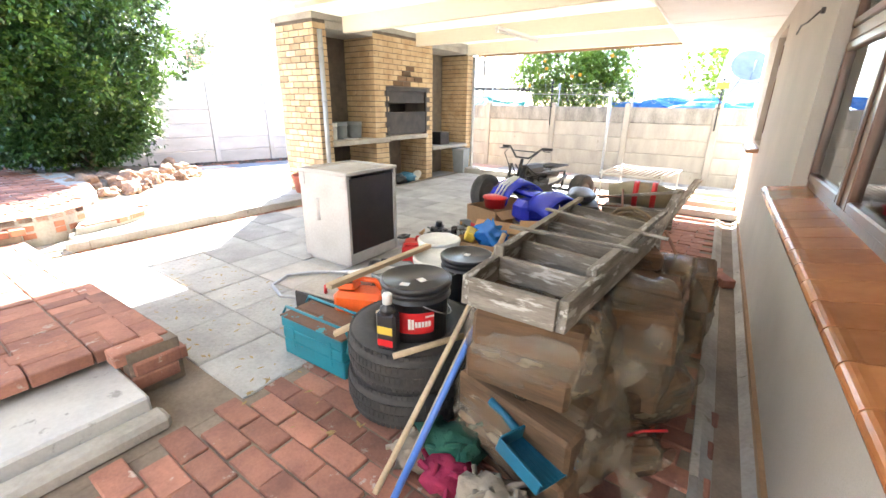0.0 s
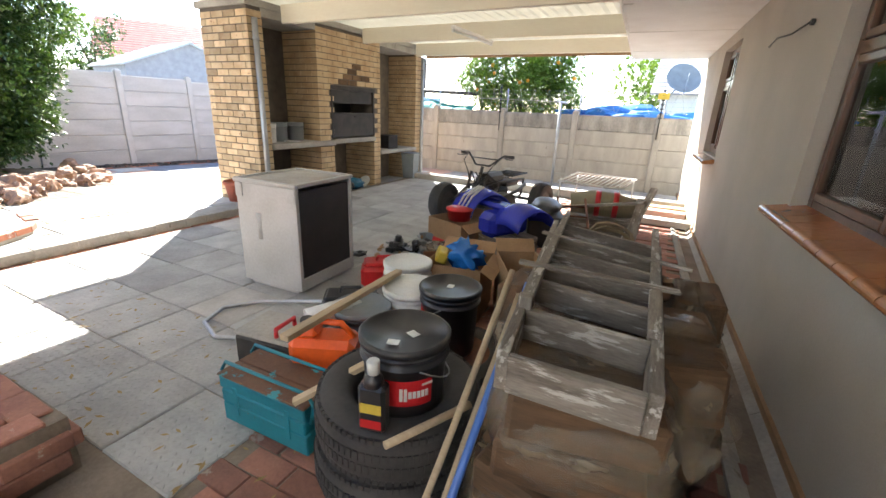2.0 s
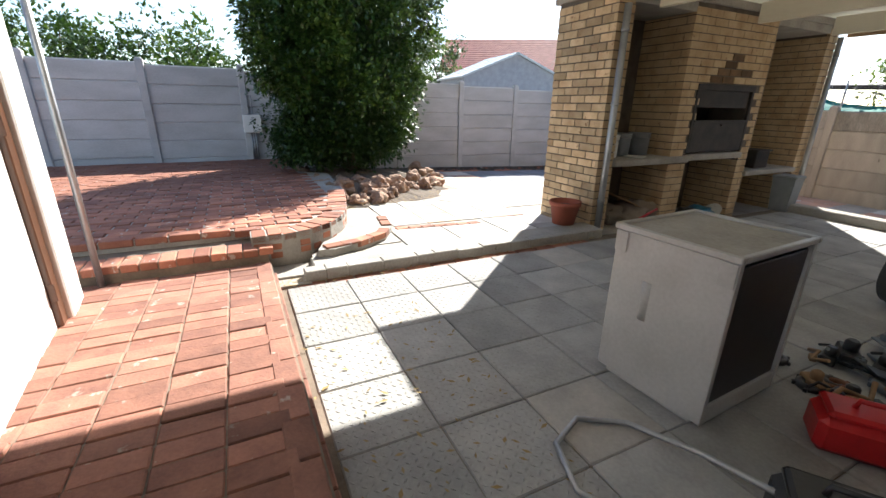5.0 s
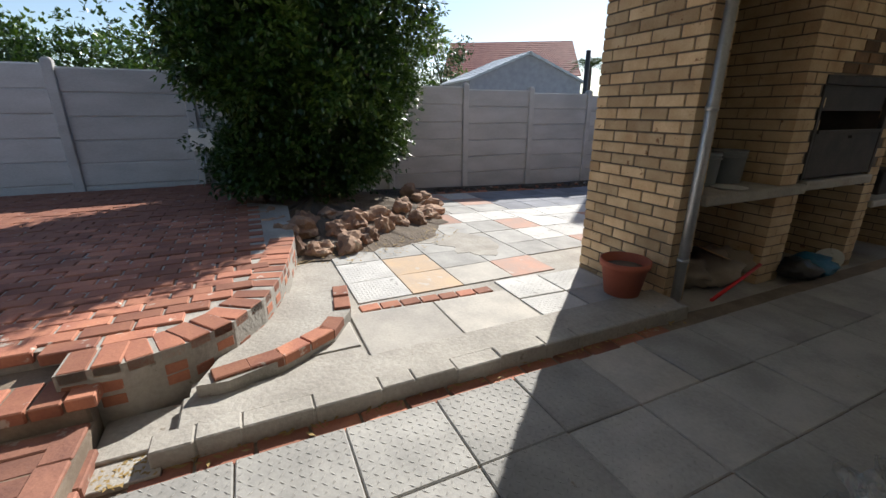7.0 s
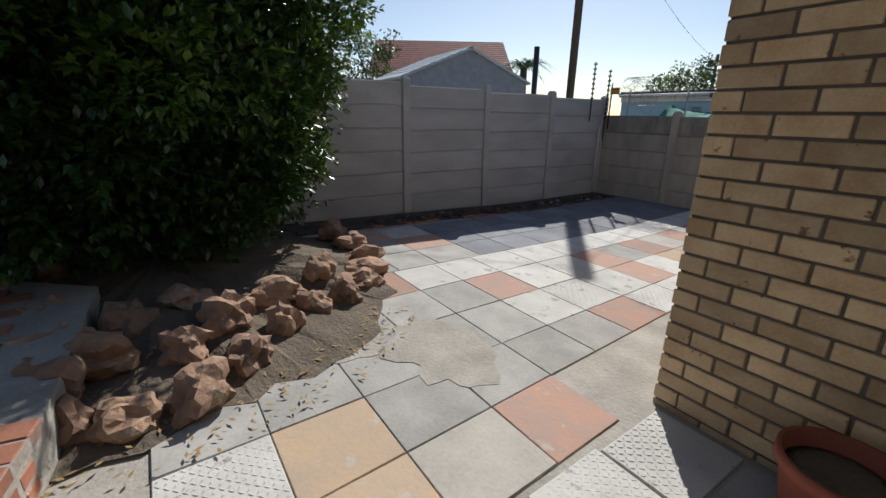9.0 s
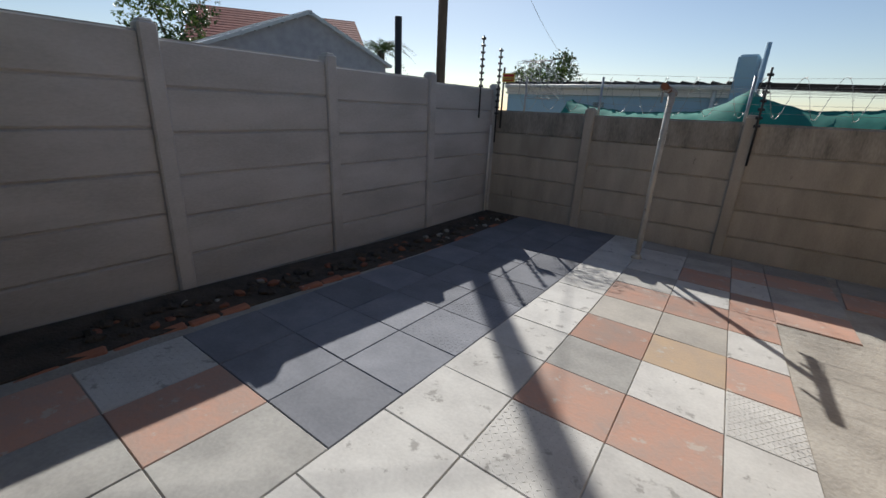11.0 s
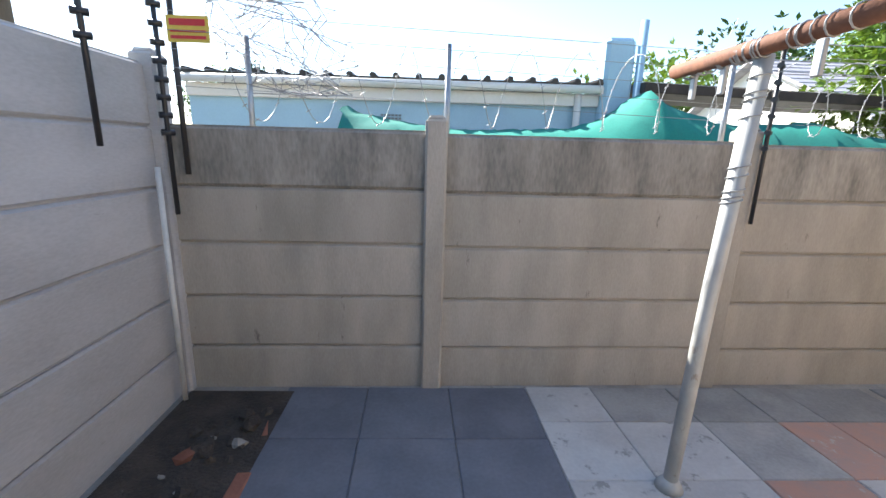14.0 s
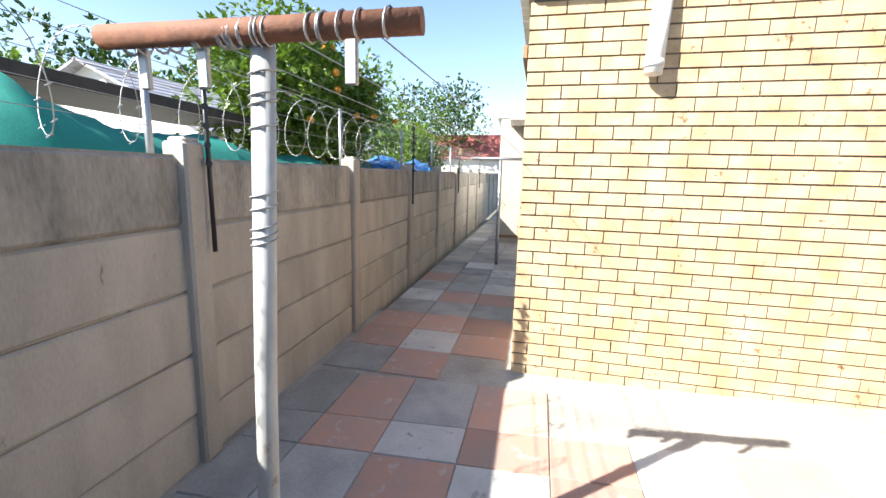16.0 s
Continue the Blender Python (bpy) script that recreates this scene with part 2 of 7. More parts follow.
    def done(self, name, *mats, parent=None, at=None, smooth=False):
        ob = new(name, self.mesh(name, *mats, smooth=smooth))
        if parent is not None:
            ob.parent = parent
        if at is not None:
            ob.matrix_basis = at
        return ob


def empty(name, at=None, **tags):
    ob = new(name)
    if at is not None:
        ob.matrix_basis = at
    return tagged(ob, **tags)


def structure(ob, label, category=""):
    return tagged(ob, label=label, category=category, kind="structure")


def piece(name, me, parent, x, y, z, rz=0.0, rx=0.0, ry=0.0):
    ob = new(name, me)
    ob.parent = parent
    ob.matrix_basis = pose(x, y, z, rx, ry, rz)
    return ob


rnd = random.Random(7)


def ground_z(x, y):
    """The upper yard falls gently from the kerb to the back wall."""
    return max(-0.11, min(0.09, 0.09 - 0.036 * (y - 3.2)))


# ---- ground ----
sh = Shape()
sh.box(-90, 90, -90, 90, -0.6, -0.3)
structure(sh.done("ground", LAWN), "bare grey-brown earth around the yard", "ground")
sh = Shape()
sh.box(-2.37, 3, -3, 8.85, -0.28, -0.014)
sh.box(-5.7, -2.37, -3, 8.85, -0.28, -0.012)
structure(sh.done("patio_bed", SAND_JOINT), "sandy bed under the patio paving", "ground")
sh = Shape()
NX, NY = 24, 24
vv = [[sh.bm.verts.new((-11.35 + i * (5.65 / NX), 2.28 + j * (8.92 / NY), ground_z(0, 2.28 + j * (8.92 / NY)) - 0.010)) for j in range(NY + 1)] for i in range(NX + 1)]
for i in range(NX):
    for j in range(NY):
        sh.bm.faces.new((vv[i][j], vv[i + 1][j], vv[i + 1][j + 1], vv[i][j + 1]))
structure(sh.done("yard_bed", CEMENT), "rough cement bed under the upper yard slabs", "ground")
sh = Shape()
sh.box(-5.72, 14, 9.06, 11.05, -0.5, -0.122)
sh.box(-0.3, 14, 8.85, 9.06, -0.5, -0.122)
structure(sh.done("passage_bed", CEMENT), "cement bed of the passage behind the house", "ground")

# ---- fence walls of precast panels ----
def fence(name, fixed, along, places, tops, panels, panel_h, mat, label, lean=0.0, top_mat=None):
    """Precast panels slid between posts. along: the axis of the run; places: where its posts stand."""
    root = structure(empty(name), label, "wall")
    ang = 90 if along == "y" else math.degrees(math.atan(lean))
    post_h = panels * panel_h + 0.07
    s = Shape()
    s.box(-0.06, 0.06, -0.065, 0.065, 0, post_h, 0.012)
    s.box(-0.045, 0.045, -0.05, 0.05, post_h - 0.01, post_h + 0.02, 0.012)
    post = s.mesh("post", mat)
    kinds = {}
    for k, u in enumerate(places):
        at = (fixed, u) if along == "y" else (u, fixed + lean * (u - places[0]))
        piece("post", post, root, at[0], at[1], tops(k) - post_h, ang, rnd.uniform(-0.4, 0.4), rnd.uniform(-0.4, 0.4))
        if k + 1 < len(places):
            ln = round(places[k + 1] - u, 2)
            if ln not in kinds:
                made = []
                for paint in (mat, top_mat or mat):
                    s = Shape()
                    s.box(0.03, ln - 0.03, -0.026, 0.026, 0.004, panel_h - 0.006, 0.011)
                    s.box(0.03, ln - 0.03, -0.006, 0.006, -0.02, panel_h + 0.004)
                    made.append(s.mesh("panel", paint))
                kinds[ln] = made
            top2 = (tops(k) + tops(k + 1)) / 2
            for j in range(panels):
                off = rnd.uniform(-0.004, 0.004)
                at2 = (at[0] + off, at[1]) if along == "y" else (at[0], at[1] + off)
                piece("panel", kinds[ln][j == 0], root, at2[0], at2[1], top2 - 0.07 - (j + 1) * panel_h, ang, rnd.uniform(-0.5, 0.5))
    return root


fence("wall_west", -11.37, "y", [-4.0 + 1.507 * k for k in range(11)], lambda k: 2.13 - 0.037 * k, 7, 0.31, PRECAST, "grey precast concrete panel fence with slotted posts")
fence("wall_north", 11.08, "x", [-11.42, -9.885, -8.14, -6.30, -4.55, -2.90, -1.24, 0.42, 2.1, 3.8, 5.5, 7.2, 8.9, 10.6, 12.3], lambda k: 1.49 - 0.012 * min(k, 4), 5, 0.315, PRECAST_TAN, "tan-grey stained precast panel fence behind the yard", 0.016, PRECAST_MOSS)


# ---- kerb and cement edges ----
sh = Shape()
yy = 2.16
while yy < 5.38:
    ln = rnd.uniform(0.16, 0.34)
    sh.box(-5.76, -5.64 + rnd.uniform(-0.012, 0.006), yy, min(yy + ln - 0.003, 5.38), -0.05, 0.090 + rnd.uniform(-0.003, 0.003), 0.007)
    yy += ln
sh.box(-5.98, -5.745, 2.25, 5.40, -0.05, 0.088, 0.01)
sh.box(-5.75, -5.650, 2.18, 5.38, -0.05, 0.08)
sh.box(-5.98, -5.60, 1.934, 2.2, -0.05, 0.012, 0.004)
sh.box(-6.03, -5.745, 1.936, 2.26, -0.05, 0.03, 0.006)
structure(sh.done("kerb", CEMENT), "worn cement and brick kerb between patio and upper yard", "kerb")
sh = Shape()
sh.box(-5.62, -3.75, 8.83, 9.05, -0.2, 0.11, 0.015)
sh.box(-3.74, -0.6, 8.83, 9.05, -0.2, 0.13, 0.015)
structure(sh.done("back_kerb", CEMENT), "low cement kerb along the back of the patio", "kerb")

# ---- ramp, steps and terrace ----
def ramp_z(x, y):
    return 0.24 - 0.12 * min(1, max(0, (-2.76 - x) / 3.1))


sh = Shape()
sh.prism([(-5.93, 0.4), (-3.12, 0.4), (-3.12, 1.70), (-2.80, 1.70), (-2.80, 1.93), (-5.93, 1.93)], -0.05, lambda x, y: ramp_z(x, y) - 0.012)
structure(sh.done("ramp", SAND_JOINT), "raised brick walkway along the house wall", "ramp")
sh = Shape()
sh.box(-3.11, -2.56, 0.4, 1.69, -0.02, 0.12, 0.012)
structure(sh.done("door_slab", SLAB_WHITE), "pale concrete slab step beside the brick walkway", "step")
sh = Shape()
sh.box(-2.56, -2.44, 0.4, 1.72, -0.02, 0.06, 0.02)
structure(sh.done("door_slab_edge", CEMENT), "cement edging strip below the slab step", "step")
TER_EDGE = [(-6.02, 1.80), (-6.02, 2.05), (-6.10, 2.30), (-6.25, 2.50), (-6.48, 2.66), (-6.80, 2.78), (-7.19, 2.87), (-7.78, 2.98)]
sh = Shape()
sh.prism([(-11.3, -4), (-6.3, -4), (-6.3, 1.80)] + TER_EDGE + [(-9.2, 3.05), (-9.6, 2.6), (-11.3, 2.6)], -0.1, 0.312)
structure(sh.done("terrace", CEMENT), "raised brick terrace with a curved cemented edge", "terrace")
sh = Shape()
sh.prism([(-5.95, 2.32), (-5.93, 2.46), (-6.02, 2.72), (-6.20, 3.02), (-6.45, 3.17), (-6.80, 3.23), (-6.9, 2.8), (-6.5, 2.63), (-6.2, 2.42)], -0.05, 0.155)
structure(sh.done("curved_step", CEMENT), "small curved cement step with brick edging", "step")
sh = Shape()
sh.box(-6.32, -5.93, 0.4, 1.92, -0.05, 0.225, 0.01)
structure(sh.done("brick_step", SAND_JOINT), "brick step up to the terrace", "step")

# ---- house ----
HOUSE = Matrix.Translation((-0.30, 3.2, 0)) @ pose(0, 0, 0, 0, 0, 3.1)   # wall face on local x = 0, local y along the wall
sh = Shape()
def wall_with_holes(s, length0, length1, height, holes, x0=0.0, x1=0.22):
    cuts = sorted({length0, length1, *[v for h in holes for v in h[:2]]})
    for a, b in zip(cuts, cuts[1:]):
        h = [q for q in holes if q[0] <= a and q[1] >= b]
        if h:
            s.box(x0, x1, a, b, -0.2, h[0][2])
            s.box(x0, x1, a, b, h[0][3], height)
        else:
            s.box(x0, x1, a, b, -0.2, height)


WIN1, WIN2 = (-1.6, 1.05, 0.95, 2.12), (3.9, 5.0, 0.98, 2.2)
wall_with_holes(sh, -5.0, 7.2, 2.62, [WIN1, WIN2])
ob = structure(sh.done("wall_house", PLASTER, at=HOUSE), "beige textured plaster house wall", "wall")
sh = Shape()
sh.box(0.22, 4.5, -5.0, 7.2, -0.2, -0.1)
sh.box(4.3, 4.5, -5.0, 7.2, -0.1, 2.6)
sh.box(0.22, 4.3, 7.0, 7.2, -0.1, 2.6)
sh.box(0.22, 4.3, -5.0, -4.8, -0.1, 2.6)
structure(sh.done("wall_inside", WHITE_PAINT, at=HOUSE), "plain inner walls of the house", "wall")
sh = Shape()
sh.box(-0.02, 4.5, -5.0, 7.3, 2.5, 2.6)
structure(sh.done("ceiling_house", WHITE_PAINT, at=HOUSE), "plain ceiling of the house", "ceiling")
sh = Shape()
sh.box(-0.02, 0.0, -1.0, 7.2, 0.0, 0.06)
structure(sh.done("baseboard", FASCIA_WOOD, at=HOUSE), "thin stained base strip of the plaster wall", "trim")


def window(name, y0, y1, z0, z1, mullions, transom):
    root = structure(empty(name, HOUSE), "dark varnished timber window with clear panes", "window")
    s = Shape()
    f = 0.065
    s.box(0.07, 0.15, y0, y0 + f, z0, z1, 0.006)
    s.box(0.07, 0.15, y1 - f, y1, z0, z1, 0.006)
    s.box(0.07, 0.15, y0 + f, y1 - f, z0, z0 + f, 0.006)
    s.box(0.07, 0.15, y0 + f, y1 - f, z1 - f, z1, 0.006)
    for q in mullions:
        s.box(0.065, 0.155, q - 0.045, q + 0.045, z0 + f, z1 - f, 0.006)
    edges = [y0 + f] + [v for q in mullions for v in (q - 0.045, q + 0.045)] + [y1 - f]
    for a, b in zip(edges[::2], edges[1::2]):
        s.box(0.06, 0.14, a + 0.002, b - 0.002, transom - 0.03, transom + 0.03, 0.006)
        for u0, u1 in ((z0 + f, transom - 0.03), (transom + 0.03, z1 - f)):
            s.box(0.055, 0.1, a + 0.002, a + 0.042, u0, u1, 0.006)
            s.box(0.055, 0.1, b - 0.042, b - 0.002, u0, u1, 0.006)
            s.box(0.055, 0.1, a + 0.044, b - 0.044, u0 + 0.002, u0 + 0.042, 0.006)
            s.box(0.055, 0.1, a + 0.044, b - 0.044, u1 - 0.042, u1 - 0.002, 0.006)
    s.done("frame", BROWN_WOOD, parent=root)
    for a, b in zip(edges[::2], edges[1::2]):
        for u0, u1 in ((z0 + f, transom - 0.03), (transom + 0.03, z1 - f)):
            s = Shape()
            s.box(0.076, 0.080, a + 0.03, b - 0.03, u0 + 0.03, u1 - 0.03)
            g = s.done("pane", GLASS, parent=root)
            g.visible_shadow = False
    return root


w1 = window("window_1", WIN1[0], WIN1[1], WIN1[2], WIN1[3], [-0.72, 0.17], 1.72)
w2 = window("window_2", WIN2[0], WIN2[1], WIN2[2], WIN2[3], [4.45], 1.8)
for nm, (a, b) in (("sill", (-1.66, 1.12)), ("sill_far", (3.86, 5.05))):
    root = structure(empty("window_sill", HOUSE), "glazed terracotta tile window sill with rounded nosing", "sill")
    s = Shape()
    n = 12
    prof = [(0.07, 0.0), (-0.085, -0.03)] + [(-0.10 + 0.022 * math.cos(q), -0.052 + 0.022 * math.sin(q)) for q in [1.6 + 0.35 * k for k in range(8)]] + [(-0.085, -0.072), (0.0, -0.06), (0.07, -0.04)]
    w = 0.148
    lo = [s.bm.verts.new((x, 0.0, z)) for x, z in prof]
    hi = [s.bm.verts.new((x, w, z)) for x, z in prof]
    for k in range(len(prof)):
        s.bm.faces.new((lo[k], lo[(k + 1) % len(prof)], hi[(k + 1) % len(prof)], hi[k]))
    s.bm.faces.new(lo[::-1])
    s.bm.faces.new(hi)
    tile = s.mesh("tile", SILL_TILE)
    y = a
    zz = 0.975
    while y + w < b:
        piece("tile", tile, root, 0, y, zz)
        y += w + 0.006
sh = Shape()
for i in range(9):
    y = -1.5 + i * 0.3
    sh.tube([(0.2, y, 1.0), (0.2, y, 2.1)], 0.006, 6)
for z in (1.2, 1.5, 1.85):
    sh.tube([(0.2, -1.55, z), (0.2, 1.0, z)], 0.006, 6)
tagged(sh.done("burglar_bars", WHITE_PAINT, at=HOUSE), "white painted steel burglar bars behind the window", "burglar bars")
# drain channel along the wall
sh = Shape()
prof = [(-0.24, -0.03), (-0.24, 0.015), (-0.21, 0.015), (-0.15, -0.02), (-0.07, -0.02), (-0.02, 0.02), (-0.002, 0.02), (-0.002, -0.03)]
y0 = -4.0
while y0 < 5.5:
    lo = [sh.bm.verts.new((x, y0, z)) for x, z in prof]
    hi = [sh.bm.verts.new((x, y0 + 0.895, z)) for x, z in prof]
    for k in range(len(prof)):
        sh.bm.faces.new((lo[k], lo[(k + 1) % len(prof)], hi[(k + 1) % len(prof)], hi[k]))
    sh.bm.faces.new(lo[::-1])
    sh.bm.faces.new(hi)
    y0 += 0.9
structure(sh.done("drain_channel", CEMENT, at=HOUSE), "shallow cast cement drain channel along the house wall", "drain")
# south wall beside the walkway, with a doorway
SOUTH = Matrix.Translation((-3.1, 0.98, 0)) @ pose(0, 0, 0, 0, 0, 186.6)   # local x along the wall to the west, local -y towards the patio
sh = Shape()
sh.box(0.0, 2.12, 0.0, 0.2, -0.1, 2.62)
sh.box(-0.2, 0.0, 0.0, 3.0, -0.1, 2.62)
sh.box(2.12, 2.24, 0.0, 0.2, 2.2, 2.62)
structure(sh.done("wall_south", WHITE_PAINT, at=SOUTH), "white painted house wall beside the brick walkway", "wall")
sh = Shape()
sh.box(-2.9, 0.6, -2.2, -2.0, -0.1, 2.62)
structure(sh.done("wall_porch", WHITE_PAINT), "plain white wall behind the start of the walk", "wall")
sh = Shape()
sh.box(2.245, 2.60, -0.06, 0.2, 0.05, 2.62, 0.01)
structure(sh.done("wall_pillar", WHITE_PAINT, at=SOUTH), "white painted wall pillar at the end of the house", "pillar")
sh = Shape()
sh.box(2.125, 2.24, -0.03, 0.12, 0.1, 2.2, 0.006)
for z in (0.3, 1.2, 1.9):
    sh.box(2.115, 2.13, -0.04, -0.01, z, z + 0.1, 0.002)
structure(sh.done("door_1", BROWN_WOOD, at=SOUTH), "dark varnished timber door frame with hinges", "door")
sh = Shape()
sh.tube([(-5.86, 0.80, 0.1), (-5.86, 0.80, 2.3)], 0.022, 8)
tagged(sh.done("gate_post", GALV), "thin worn steel gate post beside the steps", "post")

# ---- patio roof ----
def roof_z(x):
    return 2.36


sh = Shape()
for y in (2.5, 4.2, 5.92, 7.62, 9.32):
    sh.box(-5.9 if y < 5 else -5.8, -1.42, y - 0.035, y + 0.035, 2.36, 2.58, 0.004)
structure(sh.done("roof_beams", CREAM_PAINT), "cream painted timber roof beams over the patio", "beams")
sh = Shape()
def roof_part(s, x0, x1, y0, y1, z):
    k = int((x1 - x0) / 0.038)
    lo, hi = [], []
    for i in range(k + 1):
        x = x0 + (x1 - x0) * i / k
        zz = z + 0.009 * math.sin(i * math.pi / 2)
        lo.append(s.bm.verts.new((x, y0, zz)))
        hi.append(s.bm.verts.new((x, y1, zz)))
    for i in range(k):
        s.bm.faces.new((lo[i], lo[i + 1], hi[i + 1], hi[i]))


roof_part(sh, -6.15, -0.2, 1.0, 5.05, 2.62)
roof_part(sh, -6.95, -0.2, 4.98, 9.75, 2.636)
ob = structure(sh.done("roof_sheeting", ROOF_SHEET), "pale corrugated roof sheeting above the beams", "roof")
so = ob.modifiers.new("thick", "SOLIDIFY")
so.thickness = 0.004
sh = Shape()
for y in (3.3, 5.1, 6.75, 8.45):
    sh.box(-5.8, -1.42, y - 0.02, y + 0.02, 2.55, 2.60)
structure(sh.done("purlins", CREAM_PAINT), "cream painted roof battens", "beams")
sh = Shape()
sh.box(-5.8, -1.6, 9.70, 9.74, 2.36, 2.47, 0.004)
structure(sh.done("fascia", FASCIA_WOOD), "brown timber fascia along the patio roof edge", "trim")
sh = Shape()
sh.box(-1.14, 0.0, -4.0, 7.0, 2.34, 2.37)
sh.box(-1.16, -1.13, -4.0, 7.0, 2.33, 2.58, 0.004)
for y in (-1.2, 0.9, 2.6, 4.3, 6.0):
    sh.box(-1.13, 0.0, y - 0.012, y + 0.012, 2.335, 2.345)
structure(sh.done("ceiling_eaves", WHITE_PAINT, at=HOUSE), "white boarded eaves soffit of the house", "ceiling")

# ---- brick barbecue ----
BRAAI = structure(empty("barbecue"), "yellow face-brick built-in barbecue with shelves and chimney breast", "barbecue")
X0, X1, Y0, Y1, TOP = -6.77, -5.87, 5.40, 9.65, 2.50
LIFT = -0.2162
sh = Shape()
e = 0.008
sh.box(X0 + e, X1 - e, Y0 + e, Y0 + 0.222, LIFT, TOP)
sh.box(X0 + e, X0 + 0.22, Y0 + 0.222, Y1 - 0.222, LIFT, TOP)
sh.box(X0 + e, X1 - e, Y1 - 0.222, Y1 - e, LIFT, TOP)
sh.box(X0 + 0.22, X1 - e, 6.58, 6.88, LIFT, 0.74)
sh.box(X0 + 0.22, X1 - e, 7.98, 8.16, LIFT, 0.84)
sh.box(X0 + 0.22, X1 - e, 6.58, 6.84, 0.84, TOP)
sh.box(X0 + 0.22, X1 - e, 7.99, 8.16, 0.84, TOP)
sh.box(X0 + 0.22, X1 - e, 6.84, 7.99, 1.66, TOP)
sh.done("brick_core", MORTAR_DARK, parent=BRAAI)
sh = Shape()
sh.box(X0 + 0.22, X1 + 0.05, Y0 + 0.222, 6.88, 0.74, 0.82, 0.012)
sh.box(X0 + 0.22, X1 + 0.04, 6.88, 7.98, 0.76, 0.84, 0.012)
sh.box(X0 + 0.22, X1 + 0.04, 8.16, Y1 - 0.222, 0.50, 0.57, 0.012)
sh.done("shelf", CEMENT, parent=BRAAI)
sh = Shape()
sh.box(X0 - 0.06, X1 + 0.02, Y0 - 0.02, Y1 + 0.02, TOP, TOP + 0.08)
sh.box(X0 + 0.22, X1 - 0.002, Y0 + 0.222, 6.58, 2.40, TOP)
sh.box(X0 + 0.22, X1 - 0.002, 8.16, Y1 - 0.222, 2.40, TOP)
sh.done("lintel", CEMENT, parent=BRAAI)
sh = Shape()
sh.box(X1 - 0.03, X1 + 0.012, 6.84, 7.99, 1.60, 1.67, 0.005)
sh.box(X1 - 0.03, X1 + 0.008, 6.845, 6.885, 0.85, 1.60, 0.004)
sh.box(X1 - 0.03, X1 + 0.008, 7.945, 7.985, 0.85, 1.60, 0.004)
sh.box(X1 - 0.02, X1 + 0.004, 6.89, 7.94, 0.86, 1.24, 0.004)
sh.box(X1 + 0.004, X1 + 0.02, 6.89, 7.94, 1.22, 1.25, 0.004)
sh.box(X1 - 0.05, X1 - 0.03, 6.89, 7.94, 1.40, 1.60, 0.004)
sh.tube([(X1 + 0.005, 7.42, 1.19), (X1 + 0.03, 7.42, 1.19)], 0.014, 8)
sh.box(X1 - 0.6, X1 - 0.56, 6.84, 7.99, 0.85, 1.66)
d = sh.done("firebox_door", BLACK_MATT, parent=BRAAI)
tagged(d, label="sooty black steel firebox door")

# ---- drain pipes ----
def downpipe(name, x, y, z0, z1, r, mat, label):
    s = Shape()
    s.tube([(x, y, z0), (x, y, z0 + 0.8), (x, y, z1)], r, 12)
    for z in (z0 + 0.35, z0 + 1.4, z1 - 0.25):
        s.tube([(x, y, z), (x, y, z + 0.03)], r + 0.006, 12)
    tagged(s.done(name, mat), label, "pipe")


downpipe("downpipe", -5.815, 5.47, 0.0, 2.36, 0.036, GALV, "grey painted round drain pipe beside the barbecue")
downpipe("downpipe", -5.815, 9.60, 0.0, 2.36, 0.034, GALV, "grey painted round drain pipe beside the barbecue")

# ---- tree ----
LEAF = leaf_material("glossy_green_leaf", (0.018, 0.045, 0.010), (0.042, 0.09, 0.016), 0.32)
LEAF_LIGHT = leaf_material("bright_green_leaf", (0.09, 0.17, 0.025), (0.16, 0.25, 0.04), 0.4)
LEAF_MID = leaf_material("mid_green_leaf", (0.045, 0.10, 0.015), (0.10, 0.17, 0.03), 0.35)
BARK = material("grey_brown_bark", (0.14, 0.10, 0.07), (0.08, 0.06, 0.045), 0.95, 8, 50, 0.8, stretch=(2, 2, 0.4))


def leaf_card(s, p, d, up, w, l):
    side = d.cross(up)
    if side.length < 1e-3:
        side = d.orthogonal()
    side.normalize()
    n = side.cross(d).normalized()
    b = s.bm
    q = [p, p + d * l * 0.45 + side * w * 0.5 + n * l * 0.06, p + d * l, p + d * l * 0.45 - side * w * 0.5 + n * l * 0.06]
    v = [b.verts.new(c) for c in q]
    f1 = b.faces.new((v[0], v[1], v[2]))
    f2 = b.faces.new((v[0], v[2], v[3]))
    s._mark((f1, f2))


def crown(s, clumps, per, leaf, rg, spread=1.0):
    """clumps: centre and radius; leaves sit on short twigs on the shell of each clump."""
    for c, r in clumps:
        c = Vector(c)
        for k in range(per):
            d = Vector((rg.gauss(0, 1), rg.gauss(0, 1), rg.gauss(0, 1))).normalized()
            p = c + d * r * (rg.uniform(0.55, 1.05) if rg.random() < 0.85 else rg.uniform(1.0, 1.25)) * spread
            for j in range(3):
                w = (d + Vector((rg.uniform(-1, 1), rg.uniform(-1, 1), rg.uniform(-0.8, 0.9)))).normalized()
                l = leaf * rg.uniform(0.7, 1.3)
                leaf_card(s, p + w * 0.01, w, Vector((rg.uniform(-0.5, 0.5), rg.uniform(-0.5, 0.5), 1)), l * 0.55, l)


